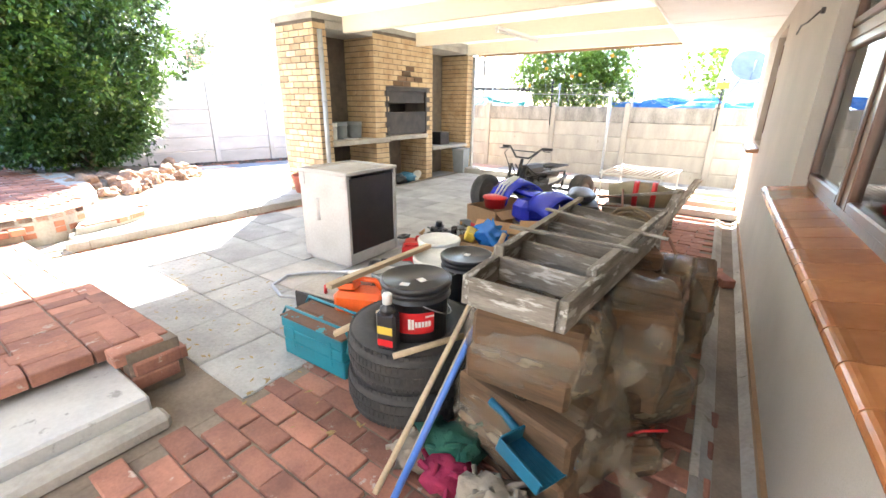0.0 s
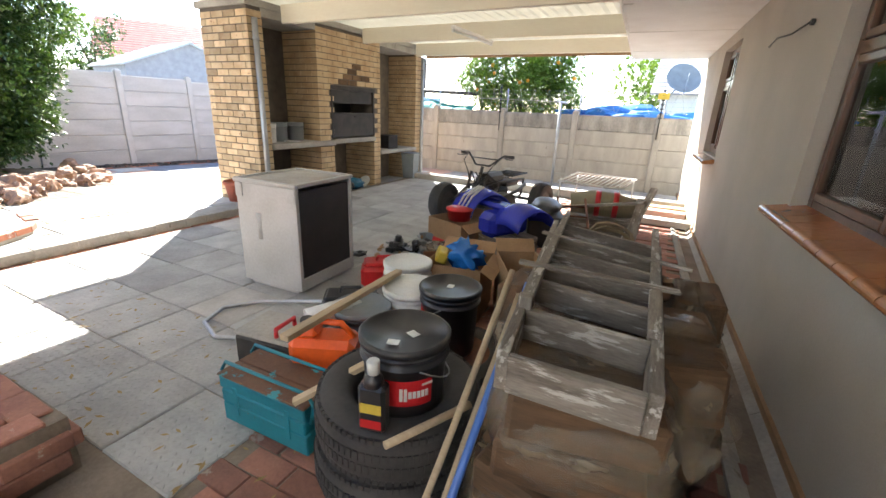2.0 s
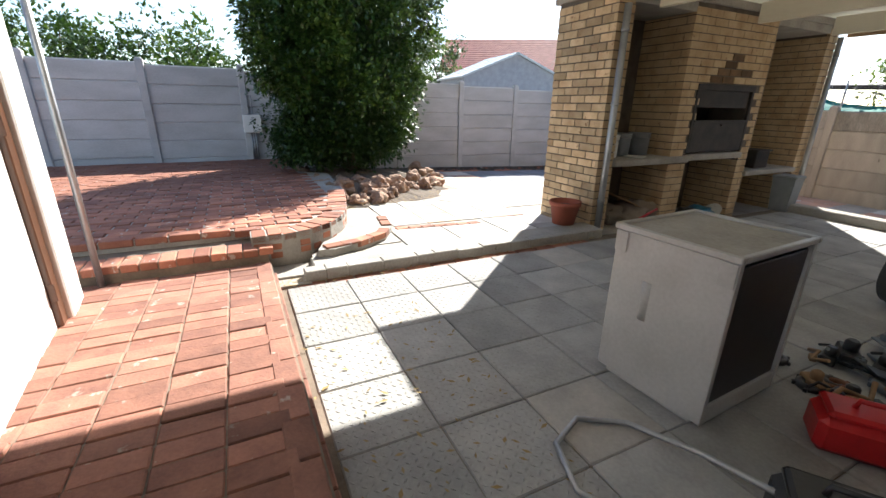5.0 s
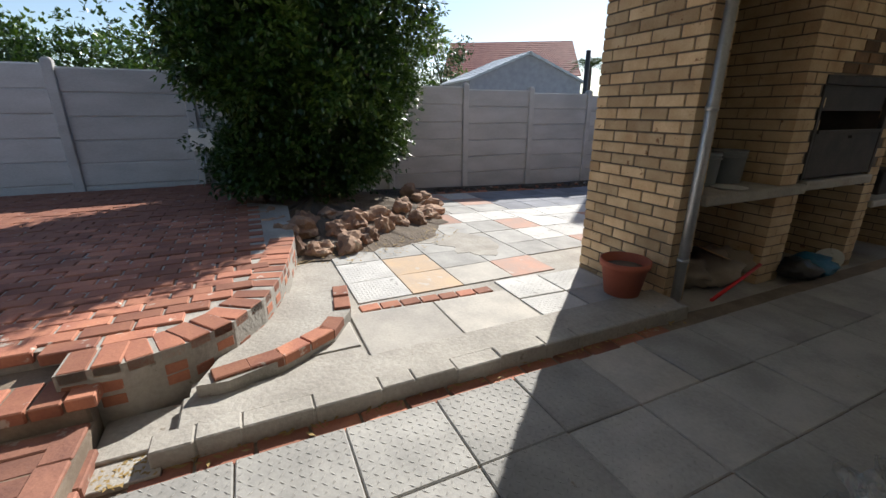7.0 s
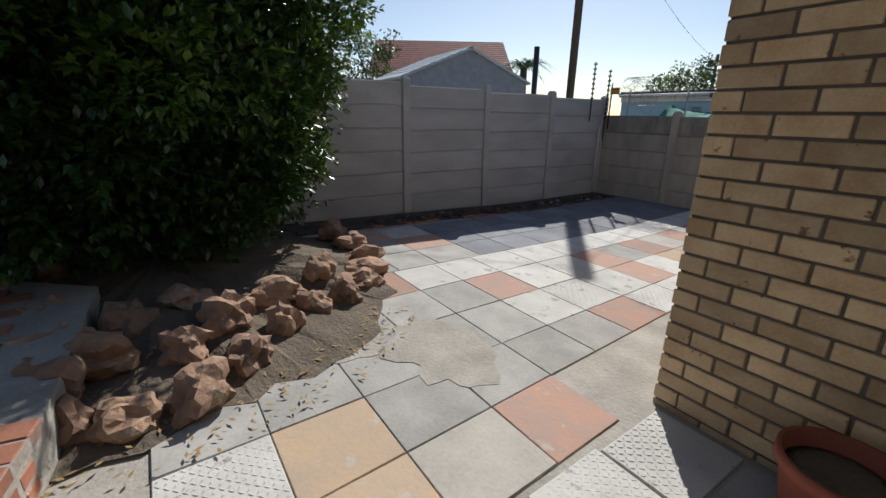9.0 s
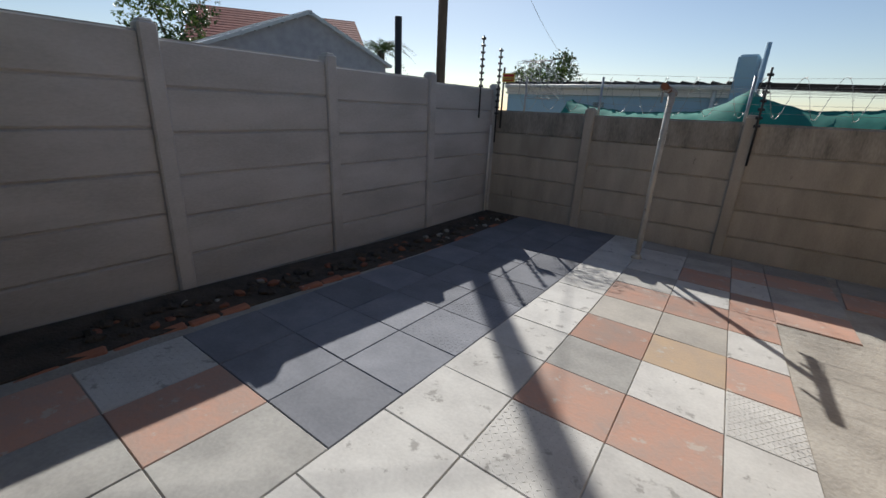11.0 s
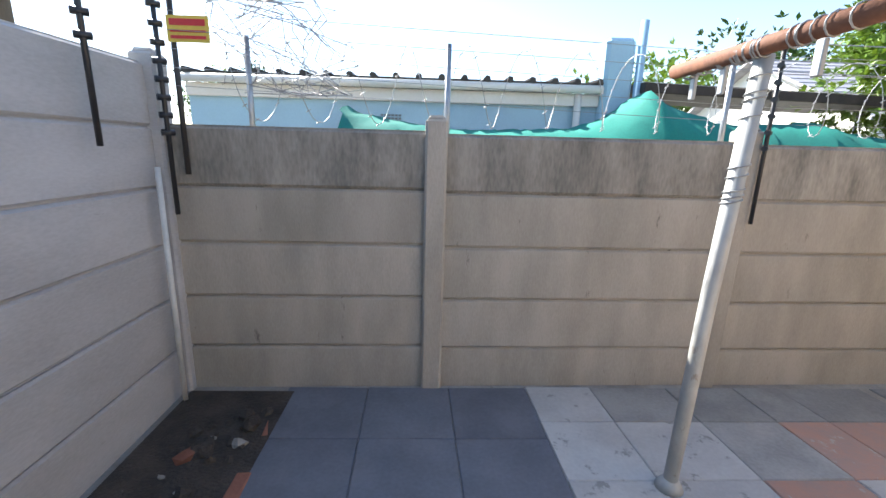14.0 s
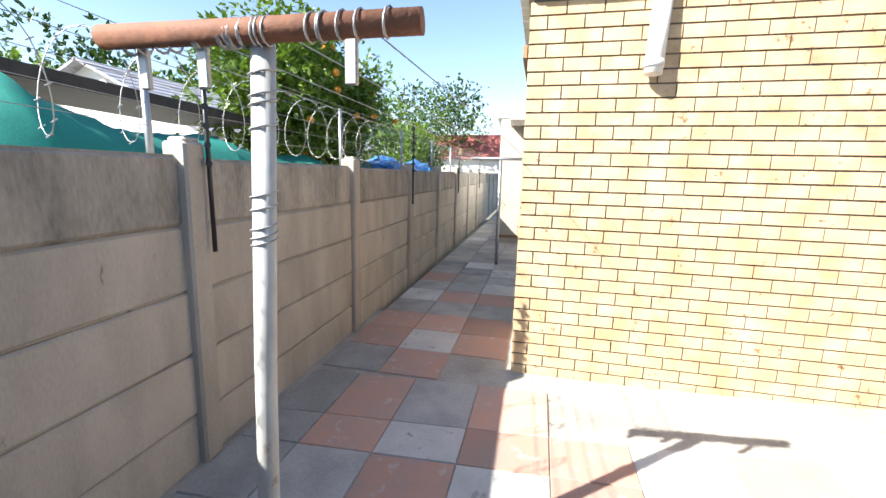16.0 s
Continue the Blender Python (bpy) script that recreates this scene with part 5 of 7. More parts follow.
for x, y, c_, nm, lb in ((-2.85, 4.05, RED, "red_toolbox", "red plastic tool case on the floor"), (-2.68, 3.42, BLACK, "black_tub", "black plastic tub on its side")):
    s = Shape()
    s.box(-0.19, 0.19, -0.11, 0.11, 0, 0.17, 0.03)
    s.box(-0.17, 0.17, -0.095, 0.095, 0.17, 0.2, 0.02)
    s.tube([(-0.07, 0, 0.19), (-0.06, 0, 0.235), (0.06, 0, 0.235), (0.07, 0, 0.19)], 0.012, 8)
    tagged(s.done(nm, c_, at=pose(x, y, 0.0, 0, 0, 35)), lb, "case")
s = Shape()
s.tube([(-0.13, 0, 0), (0.1, 0, 0.02)], 0.06, 14)
s.tube([(0.1, 0, 0.02), (0.17, 0, 0.03)], [0.045, 0.02], 12)
tagged(s.done("spray_bottle", WHITE_PLASTIC, at=pose(-2.42, 2.95, 0.31, 0, 0, 60)), "white plastic bottle lying on a case", "bottle")

# ---- things on and under the barbecue ----
pail("grey_bucket", -6.2, 6.05, 0.82, 0.13, 0.27, GREY_PLASTIC, None, "grey plastic bucket on the barbecue shelf", rz=80)
pail("grey_bucket", -6.2, 6.38, 0.82, 0.13, 0.27, GREY_PLASTIC, None, "grey plastic bucket with a yellow label on the shelf", rz=80)
pail("white_tub", -6.1, 5.80, 0.82, 0.09, 0.26, WHITE_PLASTIC, WHITE_PLASTIC, "white plastic tub with a dark label on the shelf", cat="tub")
s = Shape()
s.lathe([(0.1, 0), (0.13, 0.012), (0.12, 0.012), (0, 0.006)], sides=24)
tagged(s.done("plate", WHITE_PLASTIC, at=pose(-5.98, 6.1, 0.82)), "white plate on the barbecue shelf", "plate")
root = empty("steel_box", pose(-6.1, 8.75, 0.57), label="small sooty steel box on the low shelf", category="box")
s = Shape()
s.box(-0.13, 0.13, -0.16, 0.16, 0, 0.24, 0.01)
s.box(-0.15, 0.15, -0.18, 0.18, 0.24, 0.26, 0.006)
s.done("body", BLACK_MATT, parent=root)
root = empty("dustbin", pose(-5.62, 8.86, 0, 0, 0, 4), label="grey plastic dustbin with a lid beside the barbecue", category="dustbin")
s = Shape()
low, hi_ = 0.11, 0.14
v0 = [s.bm.verts.new((x * low, y * low, 0)) for x, y in ((-1, -1), (1, -1), (1, 1), (-1, 1))]
v1 = [s.bm.verts.new((x * hi_, y * hi_, 0.47)) for x, y in ((-1, -1), (1, -1), (1, 1), (-1, 1))]
for k in range(4):
    s.bm.faces.new((v0[k], v0[(k + 1) % 4], v1[(k + 1) % 4], v1[k]))
s.bm.faces.new(v0[::-1])
s.bm.faces.new(v1)
s.done("body", GREY_PLASTIC, parent=root)
s = Shape()
s.box(-0.155, 0.155, -0.155, 0.155, 0.47, 0.51, 0.015)
s.done("lid", GREY_PLASTIC, parent=root)
root = empty("flower_pot", pose(-6.03, 5.14, 0.088), label="weathered round terracotta plastic flower pot of dry soil", category="flower pot")
s = Shape()
s.lathe([(0.125, 0), (0.165, 0.22), (0.18, 0.22), (0.18, 0.265), (0.165, 0.265), (0.155, 0.2), (0.0, 0.2)], sides=28)
s.done("pot", POT, parent=root)
s = Shape()
s.lathe([(0.154, 0.2), (0.1, 0.215), (0, 0.22)], sides=20)
s.done("soil", DIRT, parent=root)
s = Shape()
s.box(-0.36, 0.3, -0.3, 0.3, -0.004, 0.004, m=pose(0, 0, 0.30, -18, 14, 20))
tagged(s.done("cardboard_sheet", CARD, at=pose(-6.15, 6.05, 0.02)), "torn cardboard sheet leaning under the shelf", "cardboard")
for k in range(5):
    s = Shape()
    s.blob((0, 0, 0), (0.2, 0.22, 0.13), 0.5, 2.2, 20 + k, 3)
    tagged(s.done("sack", CLOTH_GREY, at=pose(-6.2 + 0.09 * (k % 3), 5.78 + 0.2 * k, 0.10), smooth=True), "dusty grey sack under the barbecue shelf", "sack", group="sacks under the shelf")
rod("garden_tool", [(-5.72, 5.75, 0.03), (-5.75, 6.15, 0.14), (-5.78, 6.4, 0.2)], 0.014, RED, "red tool handle leaning on sacks", "handle")
for y, c_, nm in ((7.0, BLACK, "black bag"), (7.25, DUSTPAN, "teal bag")):
    s = Shape()
    s.blob((0, 0, 0), (0.16, 0.18, 0.09), 0.5, 2.4, y, 3)
    tagged(s.done("bag", c_, at=pose(-5.78, y, 0.07), smooth=True), "crumpled " + nm + " in front of the barbecue", "bag")
s = Shape()
s.lathe([(0.05, -0.01), (0.12, 0.05), (0.115, 0.05), (0.04, 0)], sides=18)
tagged(s.done("bowl", WHITE_PLASTIC, at=pose(-5.82, 7.62, 0.03, 50)), "pale bowl tipped against the barbecue", "bowl")

# ---- ceiling and wall fixtures ----
root = empty("tube_light", pose(-3.65, 7.3, 2.345, 0, 0, 88), label="white fluorescent tube fitting under the roof beams", category="lamp")
s = Shape()
s.box(-0.62, 0.62, -0.03, 0.03, 0.0, 0.04, 0.008)
s.done("body", WHITE_PAINT, parent=root)
s = Shape()
s.tube([(-0.58, 0, -0.022), (0.58, 0, -0.022)], 0.014, 10)
s.box(-0.61, -0.58, -0.02, 0.02, -0.04, 0.0, 0.004)
s.box(0.58, 0.61, -0.02, 0.02, -0.04, 0.0, 0.004)
s.done("tube", WHITE_PLASTIC, parent=root)
s = Shape()
s.box(-0.06, 0.06, -0.05, 0.05, 0, 0.1, 0.01)
tagged(s.done("junction_box", WHITE_PAINT, at=pose(-1.55, 6.0, 2.33)), "white plastic junction box on a roof beam", "box")
s = Shape()
s.tube([(-0.02, 1.55, 1.93), (-0.05, 1.75, 1.90), (-0.05, 2.1, 1.93), (-0.05, 2.3, 1.90)], 0.006, 6)
s.tube([(0.0, 1.55, 1.93), (-0.02, 1.55, 1.93)], 0.018, 8)
tagged(s.done("wall_hook", STEEL_DARK, at=HOUSE), "thin bent iron hook on the plaster wall", "hook")
root = empty("meter_box", pose(-11.26, 2.12, 0.98), label="white electricity meter box on the fence with conduits", category="meter box")
s = Shape()
s.box(-0.06, 0.06, -0.16, 0.16, -0.16, 0.16, 0.01)
s.box(0.06, 0.068, -0.145, 0.145, -0.145, 0.145, 0.004)
s.done("box", WHITE_PAINT, parent=root)
s = Shape()
for y in (-0.04, 0.0, 0.04):
    s.tube([(0, y, -0.66), (0, y, -0.16)], 0.014, 8)
s.tube([(-0.03, 0.02, 0.16), (-0.03, 0.02, 0.5)], 0.01, 8)
s.done("conduit", GALV, parent=root)

# ---- rocks round the tree ----
rg = random.Random(31)
path_pts = [(-7.95, 2.98), (-7.88, 3.2), (-7.9, 3.48), (-8.15, 3.75), (-8.4, 4.0), (-8.62, 4.25), (-8.68, 4.5), (-8.9, 4.72), (-9.2, 4.9), (-9.5, 5.02), (-8.35, 3.1), (-8.3, 3.45), (-8.55, 3.7), (-8.8, 4.05), (-8.2, 2.9), (-8.75, 3.2), (-9.05, 4.45), (-8.6, 2.85), (-9.0, 2.8), (-9.4, 2.75), (-9.9, 2.75), (-8.95, 3.5), (-9.9, 5.05), (-10.3, 5.0)]
for k, (x, y) in enumerate(path_pts):
    s = Shape()
    sz = (rg.uniform(0.11, 0.19), rg.uniform(0.10, 0.16), rg.uniform(0.08, 0.14))
    s.blob((0, 0, 0), sz, 0.6, 1.5, k + 40, 3)
    tagged(s.done("rock", ROCK, at=pose(x, y, ground_z(x, y) + sz[2] * 0.45 + (0.07 if k > 9 else 0), 0, 0, rg.uniform(0, 360))), "rough reddish-brown sandstone rock edging the tree bed", "rock", group="rocks round the tree")
s = Shape()
n = 72
mid = s.bm.verts.new((-9.7, 3.4, 0.3))
ring0 = [s.bm.verts.new((-9.7 + 1.1 * math.cos(k * math.tau / n), 3.4 + 1.05 * math.sin(k * math.tau / n), 0.17 + rg.uniform(-0.04, 0.04))) for k in range(n)]
ring1 = [s.bm.verts.new((-9.65 + (1.98 + rg.uniform(-0.16, 0.12)) * math.cos(k * math.tau / n), 3.4 + (1.7 + rg.uniform(-0.12, 0.1)) * math.sin(k * math.tau / n), ground_z(0, 3.4 + 1.7 * math.sin(k * math.tau / n)) + 0.003)) for k in range(n)]
for k in range(n):
    s.bm.faces.new((mid, ring0[k], ring0[(k + 1) % n]))
    s.bm.faces.new((ring0[k], ring1[k], ring1[(k + 1) % n], ring0[(k + 1) % n]))
structure(s.done("tree_bed", DIRT), "bare earth bed under the tree with dry litter", "ground")
s = Shape()
for y0 in [4.6 + 0.4 * k for k in range(16)]:
    s.prism([(-11.3, y0), (-10.70, y0), (-10.70, y0 + 0.4), (-11.3, y0 + 0.4)], -0.3, lambda x, y: ground_z(x, y) + 0.002)
DAMP_SOIL = material("damp_dark_soil", (0.10, 0.08, 0.062), (0.045, 0.036, 0.03), 0.97, 6, 60, 0.9, spots=(0.2, 0.17, 0.14), spot_at=0.66, depth=0.04)
structure(s.done("soil_strip", DAMP_SOIL), "dark soil strip along the fence foot", "ground")
s = Shape()
y = 5.0
while y < 10.9:
    if rg.random() < 0.72:
        s.box(-0.04, 0.04, -0.1, 0.1, -0.06, 0.0, 0.012, m=pose(-10.72, y + 0.1, ground_z(0, y) + 0.006 + rg.uniform(-0.02, 0.008), rg.uniform(-5, 5), rg.uniform(-14, 14), rg.uniform(-9, 9)))
    y += 0.215
structure(s.done("brick_edging", PAVER_TERRACE), "broken brick edging along the soil strip", "edging")
# crumbled masonry and clods on the soil strip
for name, mat, count, label in (("rubble", PAVER_TERRACE, 26, "broken brick crumbs on the dark soil strip"), ("clods", DAMP_SOIL, 120, "dark clods of soil along the fence foot"),
                                ("cement_crumbs", CEMENT, 14, "grey cement crumbs on the soil strip")):
    s = Shape()
    for k in range(count):
        r = rg.uniform(0.015, 0.05)
        y = rg.uniform(5.6, 10.8)
        s.blob((rg.uniform(-11.08, -10.78), y, ground_z(0, y) + r * 0.25), (r * rg.uniform(0.8, 1.5), r * rg.uniform(0.8, 1.5), r * 0.7), 0.5, 3.0, 50 + k, 1)
    tagged(s.done(name, mat), label, "rubble", kind="stuff")
# cement smears over the yard slabs
for k, (x, y, w, d) in enumerate(((-7.75, 4.75, 0.42, 0.3), (-8.2, 4.3, 0.35, 0.25))):
    s = Shape()
    out = []
    for q in range(40):
        f = 1 + 0.45 * noise.noise(Vector((2.2 * math.cos(q * math.tau / 40), 2.2 * math.sin(q * math.tau / 40), k * 5.0)))
        out.append((x + w * f * math.cos(q * math.tau / 40), y + d * f * math.sin(q * math.tau / 40)))
    s.prism(out, lambda px, py: ground_z(px, py) - 0.004, lambda px, py: ground_z(px, py) + 0.003)
    structure(s.done("cement_smear", CEMENT), "rough patch of spilt cement over slabs", "cement")
# dry leaves
verts, faces = [], []
for k in range(900):
    q = rg.random()
    if q < 0.45:
        a = rg.uniform(-0.9, 0.9)
        rr = rg.uniform(1.55, 2.15)
        x, y = -9.65 + rr * math.cos(a), 3.4 + rr * 0.9 * math.sin(a)
        z = ground_z(x, y) + 0.02
    elif q < 0.6:
        x, y = -5.62 + rg.gauss(0, 0.02), rg.uniform(2.2, 5.3)
        z = 0.01
    elif q < 0.75:
        x, y = rg.uniform(-5.95, -5.6), rg.uniform(1.96, 2.2)
        z = 0.012
    else:
        x, y = rg.uniform(-5, -1.7), rg.uniform(1.98, 2.9)
        z = 0.006
    a, l = rg.uniform(0, 6.3), rg.uniform(0.01, 0.028)
    d, e_ = Vector((math.cos(a), math.sin(a), rg.uniform(-0.1, 0.3))) * l, Vector((-math.sin(a), math.cos(a), 0)) * l * 0.35
    p = Vector((x, y, z))
    b = len(verts)
    verts += [p - d, p + e_, p + d, p - e_]
    faces.append((b, b + 1, b + 2, b + 3))
me = bpy.data.meshes.new("leaf_litter")
me.from_pydata(verts, [], faces)
me.materials.append(plain("dry_leaf", (0.32, 0.22, 0.08), 0.8))
tagged(new("leaf_litter", me), "scattered dry yellow-brown leaves in the joints", "leaves", kind="stuff")

# ---- washing-line pole, back yard ----
root = empty("washing_line_pole", pose(-8.83, 10.26, -0.11), label="galvanised steel washing-line post with a rusty wired crossbar", category="washing line")
s = Shape()
s.tube([(0, 0, -0.05), (0.012, -0.02, 0.9), (0.03, -0.05, 1.77)], 0.03, 14)
s.lathe([(0.06, 0.0), (0.045, 0.03), (0.03, 0.05)], sides=14)
s.done("post", POLE_PAINT, parent=root)
s = Shape()
s.tube([(-0.04, 0.36, 1.78), (0.0, -0.05, 1.79), (0.03, -0.46, 1.80)], 0.03, 14)
s.done("crossbar", RUST, parent=root)
s = Shape()
for k in range(26):
    y = rg.choice((rg.uniform(-0.42, -0.2), rg.uniform(0.05, 0.32), rg.uniform(-0.1, 0.05)))
    s.tube([(0.033 * math.cos(a) - 0.04 * y, y + 0.003 * a, 1.785 - 0.03 * y + 0.033 * math.sin(a)) for a in [q * 0.6 for q in range(12)]], 0.0035, 4)
for k in range(9):
    z = rg.uniform(1.2, 1.72)
    s.tube([(0.034 * math.cos(a) + 0.018 * z - 0.002, 0.034 * math.sin(a) - 0.034 * z + 0.011, z + 0.006 * a) for a in [q * 0.6 for q in range(12)]], 0.003, 4)
for y in (-0.3, 0.1, 0.28):
    s.box(-0.008, 0.008, y - 0.015, y + 0.015, 1.66, 1.76, 0.003)
tagged(s.done("wire_binding", WIRE, parent=root), kind="stuff")
root = empty("washing_line_pole", pose(-3.0, 10.15, -0.11), label="thin steel washing-line post in the back passage", category="washing line")
s = Shape()
s.tube([(0, 0, -0.05), (0, 0, 1.68)], 0.026, 12)
s.done("post", GALV, parent=root)
s = Shape()
s.tube([(0, -0.45, 1.7), (0, 0.45, 1.7)], 0.024, 12)
s.done("crossbar", GALV, parent=root)
s = Shape()
for y in (-0.38, -0.12, 0.14, 0.36):
    s.tube([(-8.83, 10.28 + y * 0.9, 1.69), (-6.0, 10.2 + y, 1.64), (-3.0, 10.15 + y, 1.6)], 0.0022, 4)
tagged(s.done("washing_line", WIRE), "thin wires strung between the washing-line posts", "wire")
# gutter outlet on the barbecue back
s = Shape()
s.tube([(-6.80, 8.86, 2.5), (-6.83, 8.88, 2.2), (-6.84, 8.89, 1.98)], 0.055, 14)
s.tube([(-6.84, 8.89, 2.06), (-6.84, 8.89, 2.02)], 0.061, 14)
tagged(s.done("gutter_outlet", WHITE_PLASTIC), "white plastic rainwater outlet pipe on the brick wall", "pipe")

# ---- electric fence, razor wire and posts ----
def fence_bracket(x, y, z0, z1, mat=BLACK):
    s = Shape()
    s.tube([(x, y, z0), (x, y, z1)], 0.012, 6)
    k = z0 + 0.42
    while k < z1:
        s.tube([(x - 0.022, y - 0.02, k), (x + 0.022, y + 0.02, k)], 0.016, 6)
        k += 0.085
    tagged(s.done("fence_bracket", mat), "black electric fence bracket with insulators", "bracket", group="electric fence brackets")


for x in (-11.25, -8.07, -4.6, -1.25, 2.2):
    fence_bracket(x, 10.99 + 0.016 * (x + 11.4), 0.95, 1.95 if x > -9 else 2.25)
fence_bracket(-11.27, 10.55, 1.3, 2.35)
s = Shape()
for k in range(5):
    z = 1.5 + 0.085 * k
    s.tube([(-11.25, 10.99, z + 0.1), (-8.07, 11.04, z), (-4.6, 11.1, z), (-1.25, 11.15, z), (8, 11.3, z)], 0.0018, 4)
tagged(s.done("fence_wire", WIRE), "thin electric fence wires along the wall top", "wire")
for x in (-10.9, -9.82, -8.2, -6.27, -4.5, -2.85, -1.2):
    rod("wire_post", [(x, 11.18 + 0.016 * (x + 11.4), 1.1), (x, 11.18 + 0.016 * (x + 11.4), 1.88)], 0.016, GALV, "galvanised post holding razor wire", "post")
s = Shape()
pts = []
for k in range(900):
    a = k * 0.32
    x = -11.1 + k * 0.0165
    pts.append((x, 11.2 + 0.016 * (x + 11.4) + 0.13 * math.cos(a), 1.66 + 0.21 * math.sin(a)))
s.tube(pts, 0.0022, 4, cap=False)
bx = 0
for k in range(0, 900, 2):
    p = Vector(pts[k])
    s.tube([(p + Vector((-0.012, 0, -0.008)))[:], (p + Vector((0.012, 0, 0.008)))[:]], 0.003, 3, cap=False)
for q in range(5):
    pts = [(-10.95 + 0.45 * rg.random() + 0.25 * math.cos(a + q), 11.25 + 0.12 * math.sin(a * 1.3), 1.85 + 0.26 * math.sin(a + q * 0.7)) for a in [m_ * 0.5 for m_ in range(30)]]
    s.tube(pts, 0.003, 4, cap=False)
tagged(s.done("razor_wire", WIRE), "coils of galvanised razor wire above the back wall", "wire")
root = empty("warning_sign", pose(-11.1, 11.0, 1.86), label="small yellow electric fence warning sign", category="sign")
s = Shape()
s.box(-0.1, 0.1, -0.003, 0.003, -0.06, 0.06)
s.done("plate", YELLOW, parent=root)
s = Shape()
s.tube([(-0.085, 0.018, -0.7), (-0.085, 0.018, 0.14)], 0.014, 6)
s.done("post", STEEL_DARK, parent=root)
s = Shape()
s.box(-0.085, 0.085, -0.005, -0.003, 0.015, 0.045)
s.box(-0.085, 0.085, -0.005, -0.003, -0.015, -0.005)
s.box(-0.085, 0.085, -0.005, -0.003, -0.045, -0.03)
s.done("print", RED, parent=root)
root = empty("warning_sign", pose(-1.25, 11.13, 1.78), label="small yellow electric fence warning sign", category="sign")
s = Shape()
s.box(-0.1, 0.1, -0.003, 0.003, -0.06, 0.06)
s.done("plate", YELLOW, parent=root)
rod("conduit", [(-11.28, 10.9, -0.1), (-11.27, 10.9, 1.2)], 0.014, WHITE_PLASTIC, "white conduit pipe in the corner of the fence", "pipe")

# ---- beyond the walls ----
def house(name, at, w, d, h, rise, wall, roof, label, over=0.25):
    root = empty(name, at, label=label, category="house")
    s = Shape()
    s.box(-w, w, -d, d, -0.3, h)
    v = [s.bm.verts.new(c) for c in ((-w, -d, h), (w, -d, h), (0, -d, h + rise), (-w, d, h), (w, d, h), (0, d, h + rise))]
    s.bm.faces.new(v[:3])
    s.bm.faces.new(v[3:])
    s.done("wall", wall, parent=root)
    s = Shape()
    sl = math.atan2(rise, w)
    ln = math.hypot(w, rise) + over
    for sgn in (-1, 1):
        m = pose(0, 0, h + rise, 0, math.degrees(sl) if sgn > 0 else 180 - math.degrees(sl))
        s.box(0, ln, -d - over, d + over, -0.03 if sgn > 0 else -0.03, 0.03, m=m)
        for k in range(int(ln / 0.3)):
            s.box(k * 0.3, k * 0.3 + 0.04, -d - over, d + over, -0.045, 0.045, m=m)
    s.done("roof", roof, parent=root)
    return root


shed = house("shed", pose(-17.5, 11.5, 0, 0, 0, 82), 2.0, 1.4, 2.35, 0.8, SHED_GREY, ROOF_METAL, "grey boarded shed with a pale metal gable roof", 0.12)
house("neighbour_house", pose(-30, 19.6, 0, 0, 0, -32), 4.0, 3.6, 3.5, 2.2, WHITE_PAINT, ROOF_RED, "white house with a red tiled roof beyond the fence", 0.4)
root = empty("blue_house", pose(-10.0, 12.45, 0), label="pale blue outbuilding with a white gutter and corrugated roof", category="house")
s = Shape()
s.box(-1.9, 1.5, 0, 3, -0.3, 1.72)
s.done("wall", BLUE_WALL, parent=root)
s = Shape()
s.box(-1.9, 1.5, -0.05, -0.002, 1.70, 1.80, 0.006)
s.tube([(-1.9, -0.1, 1.83), (1.5, -0.1, 1.83)], 0.035, 10)
s.tube([(1.32, -0.05, 0.3), (1.32, -0.05, 1.8)], 0.03, 10)
s.done("gutter", WHITE_PAINT, parent=root)
s = Shape()
for k in range(19):
    s.tube([(-1.86 + 0.185 * k, -0.12, 1.885), (-1.86 + 0.185 * k, 2.8, 2.0)], 0.028, 6)
s.box(-1.95, 1.5, -0.11, 2.8, -0.008, 0.008, m=Matrix.Translation((0, 0, 1.875)) @ pose(0, 0, 0, 2.3))
s.done("roof", STEEL_DARK, parent=root)
s = Shape()
s.box(1.5, 1.74, -0.12, 0.25, -0.3, 2.23, 0.03)
s.tube([(1.79, -0.1, 0), (1.79, -0.1, 2.36)], 0.032, 10)
s.done("chimney", BLUE_WALL, parent=root)
s = Shape()
for k in range(6):
    for j in range(3):
        s.box(-0.33 + 0.03 * k, -0.308 + 0.03 * k, -0.012, 0.004, 1.53 + 0.026 * j, 1.545 + 0.026 * j)
s.done("air_vent", GREY_PLASTIC, parent=root)
# shade net slung in the neighbour's yard
s = Shape()
n, m_ = 40, 8
peaks = [(-10.55, 1.62), (-9.7, 1.47), (-8.9, 1.50), (-8.26, 1.80), (-7.6, 1.56), (-6.9, 1.60), (-6.2, 1.47), (-5.6, 1.5)]
def net_top(x):
    for (a, za), (b, zb) in zip(peaks, peaks[1:]):
        if a <= x <= b:
            f = (x - a) / (b - a)
            return za + (zb - za) * (f ** 1.8 if zb > za else f ** 0.55)
    return 1.45


